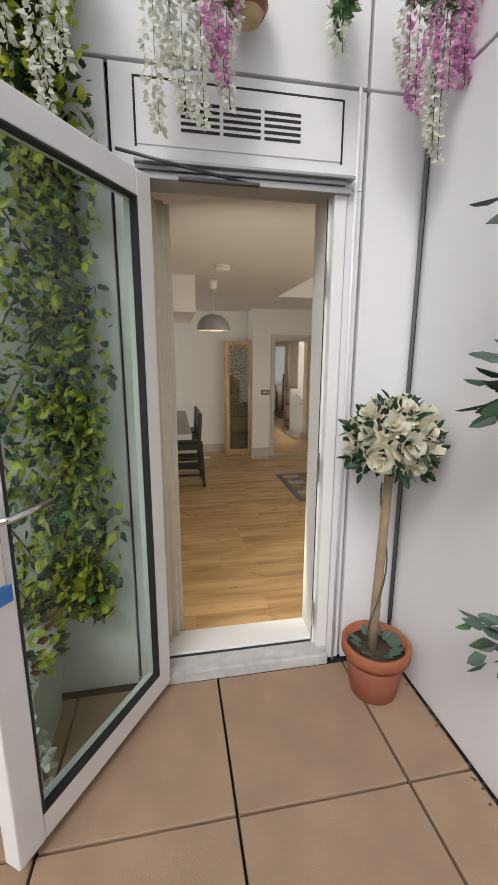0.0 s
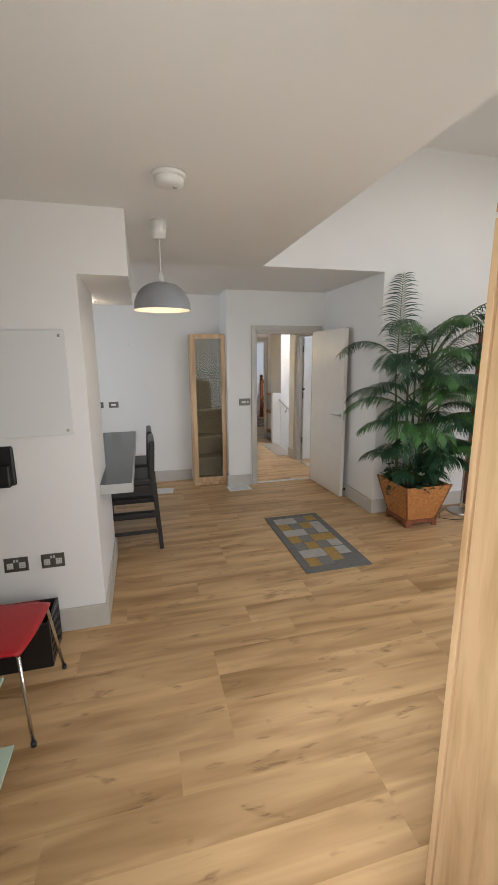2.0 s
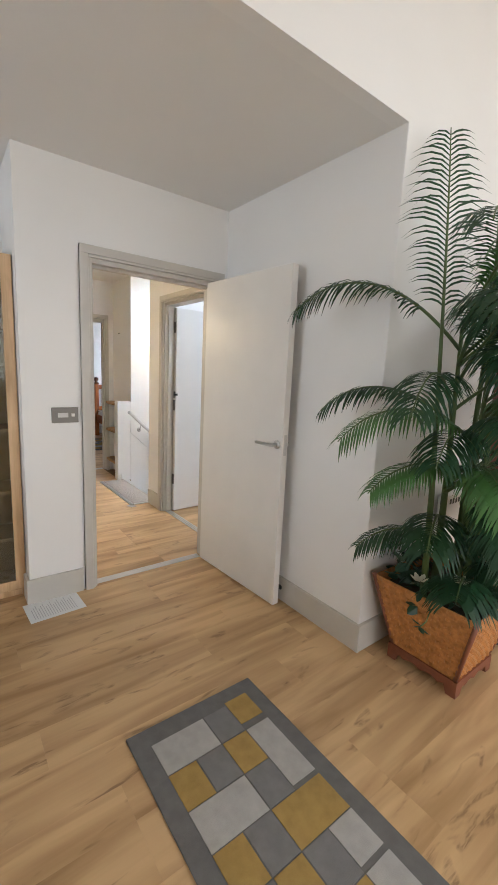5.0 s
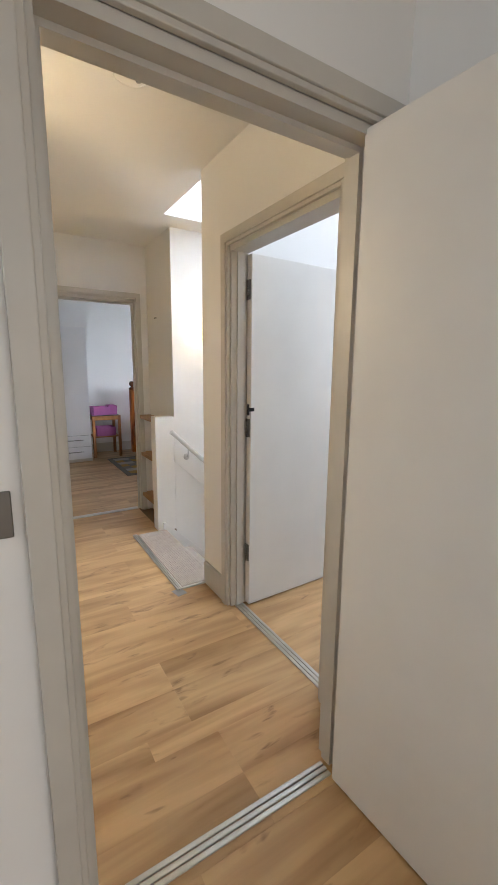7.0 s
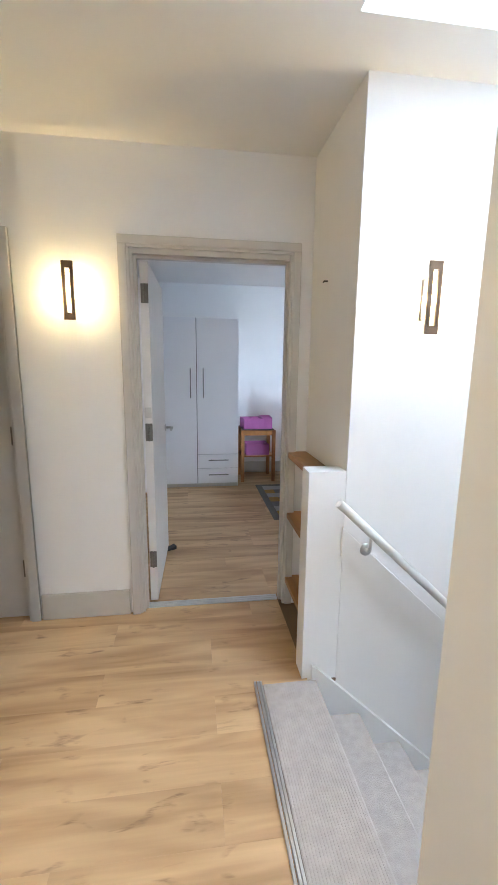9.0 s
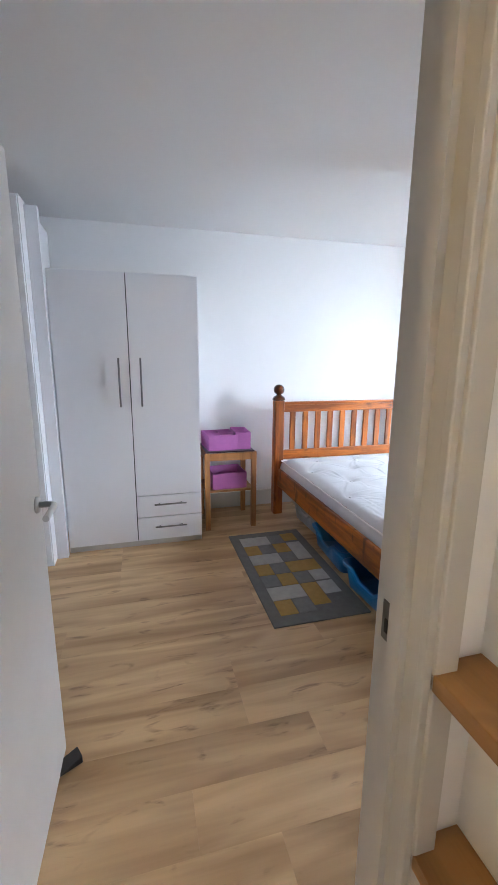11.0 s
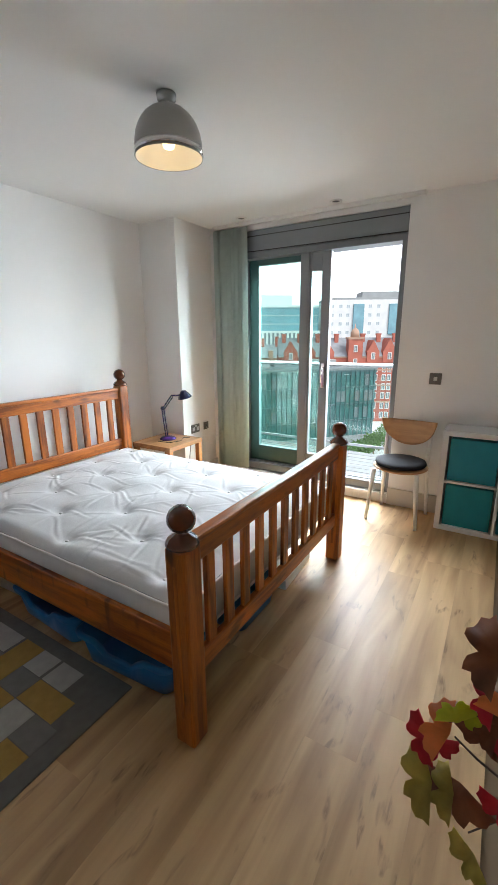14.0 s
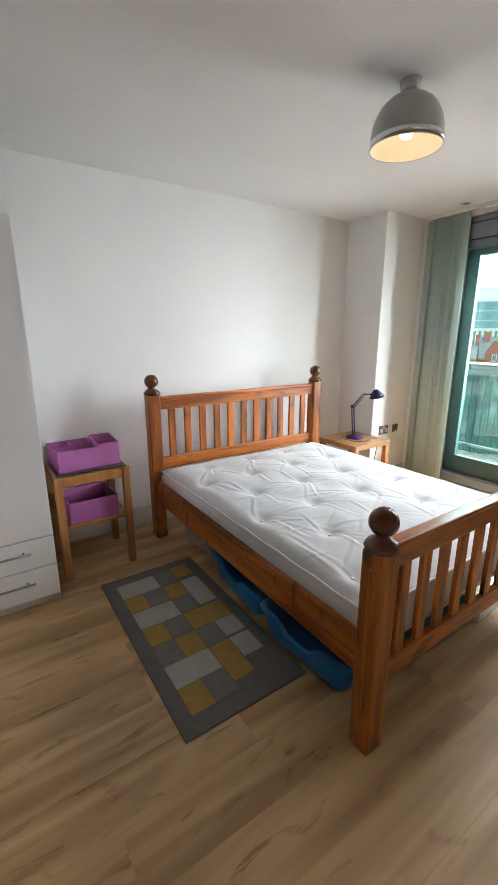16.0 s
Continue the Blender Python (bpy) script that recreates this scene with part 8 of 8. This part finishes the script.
rg = random.Random(3)
windows(glassb, gm, [(-21.5 + k, 0.16, z) for z in (7.1, 10.3, 13.3) for k in range(36) if rg.random() < 0.45])

# slate-roofed terrace behind
row = block(12, 128, 0, "terrace_row", "row of old houses with slate roofs and chimneys")
boxes("wall", BRICKTRIM, row, [(-20, 0, 0, 22, 10, 15)])
bm = bmesh.new()
v = [bm.verts.new(p) for p in ((-20, -0.3, 15), (22, -0.3, 15), (22, 10.3, 15), (-20, 10.3, 15), (-20, 5, 19), (22, 5, 19))]
for f in ((0, 1, 5, 4), (2, 3, 4, 5), (1, 2, 5), (3, 0, 4), (0, 3, 2, 1)):
    bm.faces.new([v[k] for k in f])
part("roof", bm, SLATE, row)
for k in range(9):
    x = -18 + 4.6 * k
    boxes("chimney", BRICK, row, [(x, 4, 16, x + 1.1, 5.2, 20.4 + 0.5 * (k % 3))])
    boxes("dormer", BRICKTRIM, row, [(x + 2, -0.2, 14.5, x + 3.4, 3, 17.2)])
windows(row, wm, [(-18.5 + 2.3 * k, -0.02, z) for z in (9.0, 12.8) for k in range(18)])

# tall blocks at the back
blue = block(28, 205, 6, "blue_office", "tall office block of blue glass over white fins")
boxes("wall", BLUEGLASS, blue, [(-22, 0, 0, 20, 25, 35)])
boxes("podium", CONC, blue, [(-30, -8, 0, 22, 0, 24)])
boxes("roof", CONC, blue, [(-22, 0, 35, 20, 25, 36), (-14, 6, 36, 8, 20, 41)])
for k in range(26):
    boxes("fin", CITYGLASS, blue, [(-29 + 2 * k, -8.2, 14, -28.1 + 2 * k, -7.9, 23)])
for z in (27, 31, 34.6):
    boxes("band", material("pale_blue_band", (0.35, 0.42, 0.44), 0.4), blue, [(-22.1, -0.2, z, 20.1, 0, z + 0.5)])
for k in range(21):
    boxes("mullion", CONCGREY, blue, [(-22 + 2 * k, -0.12, 24, -21.85 + 2 * k, 0, 35)])
white = block(72, 200, -4, "white_block", "tall white apartment block with blue glazed bays")
boxes("wall", CONC, white, [(-22, 0, 0, 34, 22, 38)])
boxes("roof", CONCGREY, white, [(-22, 0, 38, 34, 22, 39), (-4, 4, 39, 16, 16, 42)])
boxes("bay", BLUEGLASS, white, [(-9, -1.0, 22, -4, 0, 36)])
boxes("bay", BLUEGLASS, white, [(8, -1.0, 22, 12, 0, 36)])
# paler glass paints haze into the windows of the far blocks
wl = pane_mesh(1.5, 1.5, material("hazed_city_glass", (0.42, 0.48, 0.51), 0.15, vary=0.2, scale=0.4), WFRAME)
windows(white, wl, [(x, -0.02, z) for z in (19, 23, 27, 31, 35) for x in (-19, -15, -11.5, -1, 3, 15, 19, 23, 27, 31)])
grey = block(-4, 240, 0, "grey_tower", "pale grey office tower in the distance")
boxes("wall", CONC, grey, [(-14, 0, 0, 26, 20, 44)])
boxes("roof", CONCGREY, grey, [(-14, 0, 44, 26, 20, 45)])
windows(grey, wl, [(-12 + 4 * k, -0.02, z) for z in (30, 35, 40) for k in range(9)])
back = block(60, 420, 0, "distant_blocks", "pale distant city blocks")
boxes("wall", CONC, back, [(-330, 0, 0, 300, 30, 24)])
boxes("roof", CONCGREY, back, [(-330, 0, 24, 300, 30, 25), (-120, 5, 25, -60, 25, 32), (90, 5, 25, 150, 25, 30)])

# street trees below
TREE = leaf_material("street_tree_leaf", (0.10, 0.19, 0.04), 0.35, 1.2, 0.3)
rt = random.Random(13)
for n, (u, v) in enumerate(((19.5, 62), (21.5, 64), (23.5, 66), (25.5, 68.5), (27.5, 71), (29.5, 73.5), (31.5, 76), (33.5, 79), (36, 82))):
    tr = thing("street_tree", CW(u, v), "small leafy street tree beside the road", "tree", group="street trees")
    bm = bmesh.new()
    tube(bm, [(0, 0, 0), (0.05, 0, 1.2), (0, 0.05, 2.4)], [0.14, 0.11, 0.07], 8)
    for a in (0.3, 2.4, 4.5):
        tube(bm, [(0, 0, 1.7), (0.7 * math.cos(a), 0.7 * math.sin(a), 2.7)], [0.06, 0.03], 6)
    part("trunk", bm, BARK, tr)
    verts, faces = [], []
    for _ in range(520):
        d = rand_dir(rt)
        lump = 1 + 0.3 * math.sin(5 * d.x + n) * math.cos(4 * d.z + 2 * n)
        leaf_shape(verts, faces, Vector((0, 0, 2.9)) + Vector((d.x * 1.9, d.y * 1.9, d.z * 1.35)) * lump * rt.uniform(0.5, 1.0), rand_dir(rt), rand_dir(rt), rt.uniform(0.25, 0.5), 0.3)
    mesh_part("crown", verts, faces, TREE, tr)
structure("pavement_far", CONC, [(40, 10, GZ - 0.02, 110, 70, GZ + 0.12)], "pale paved forecourt", "pavement")
# bright cloud beyond the city
verts, faces = [], []
for k in range(41):
    a = radians(-60 + 3 * k)
    for z in (GZ, 420.0):
        verts.append((3.5 + 800 * math.cos(a), 10 + 800 * math.sin(a), z))
for k in range(40):
    faces.append((2 * k, 2 * k + 1, 2 * k + 3, 2 * k + 2))
cloud = mesh_part("backdrop", verts, faces, glowing("white_cloud", (0.95, 0.97, 1.0), 0.85), None)
tagged(cloud, "plain white overcast sky beyond the city", "sky", kind="structure")

# ---- floor planks and terrace slabs, one by one ----
def plank_mesh(length, width, depth, name):
    bm = bmesh.new()
    box(bm, 0, 0, -depth, length, width, 0)
    es = [e for e in bm.edges if all(v.co.z > -1e-6 for v in e.verts)]
    bmesh.ops.bevel(bm, geom=es, offset=0.0004, segments=1, affect="EDGES")
    me = bpy.data.meshes.new(name)
    bm.to_mesh(me)
    bm.free()
    return me


floor = thing("floor", (0, 0, 0), "light oak laminate floor with knots, laid in long planks", "floor", kind="structure")
plank_sizes = {}
PW, PL = 0.192, 1.285
rng = random.Random(4)


def lay(x0, x1, y0, y1):
    rows = int(math.ceil((y1 - y0) / PW - 1e-6))
    for r in range(rows):
        x = x0 - rng.choice((0.1, 0.35, 0.6, 0.85, 1.1))
        wide = min(PW, y1 - y0 - r * PW)
        while x < x1 - 0.01:
            a, b = max(x, x0), min(x + PL, x1)
            size = (round(b - a, 3), round(wide, 3))
            if size[0] > 0.02:
                if size not in plank_sizes:
                    plank_sizes[size] = plank_mesh(size[0] - 0.0001, size[1] - 0.0001, 0.014, "plank")
                    plank_sizes[size].materials.append(FLOOR)
                ob = new("plank", plank_sizes[size])
                ob.location = (a, y0 + r * PW, 0)
                ob.parent = floor
            x += PL


lay(-0.9, 6.2, 2.26, 5.66)
lay(-0.3, 3.70, 5.66, 7.48)
lay(2.45, 3.70, 7.48, 8.42)
lay(3.70, 5.2, 7.13, 8.36)
lay(1.3, 3.70, 8.42, 10.12)
lay(1.95, 7.09, 10.12, 13.25)

paving = thing("pavement", (0, 0, TZ - 0.034), "weathered terracotta-coloured concrete paving slabs", "paving", kind="structure")
slab_sizes = {}
for i in range(-4, 3):
    for j in range(-5, 2):
        xa, xb = 1.142 + 0.645 * (i - 1), 1.142 + 0.645 * i
        ya, yb = 1.275 + 0.645 * (j - 1), 1.275 + 0.645 * j
        xb, yb = min(xb, 2.05), min(yb, 1.90)
        key = (round(xb - xa, 3), round(yb - ya, 3))
        if key not in slab_sizes:
            bm = bmesh.new()
            box(bm, 0.005, 0.005, 0, key[0] - 0.005, key[1] - 0.005, 0.034, bevel=0.004)
            me = bpy.data.meshes.new("slab")
            bm.to_mesh(me)
            bm.free()
            me.materials.append(SLAB)
            slab_sizes[key] = me
        ob = new("slab", slab_sizes[key])
        ob.location = (xa, ya, rng.uniform(-0.002, 0.0015))
        ob.parent = paving
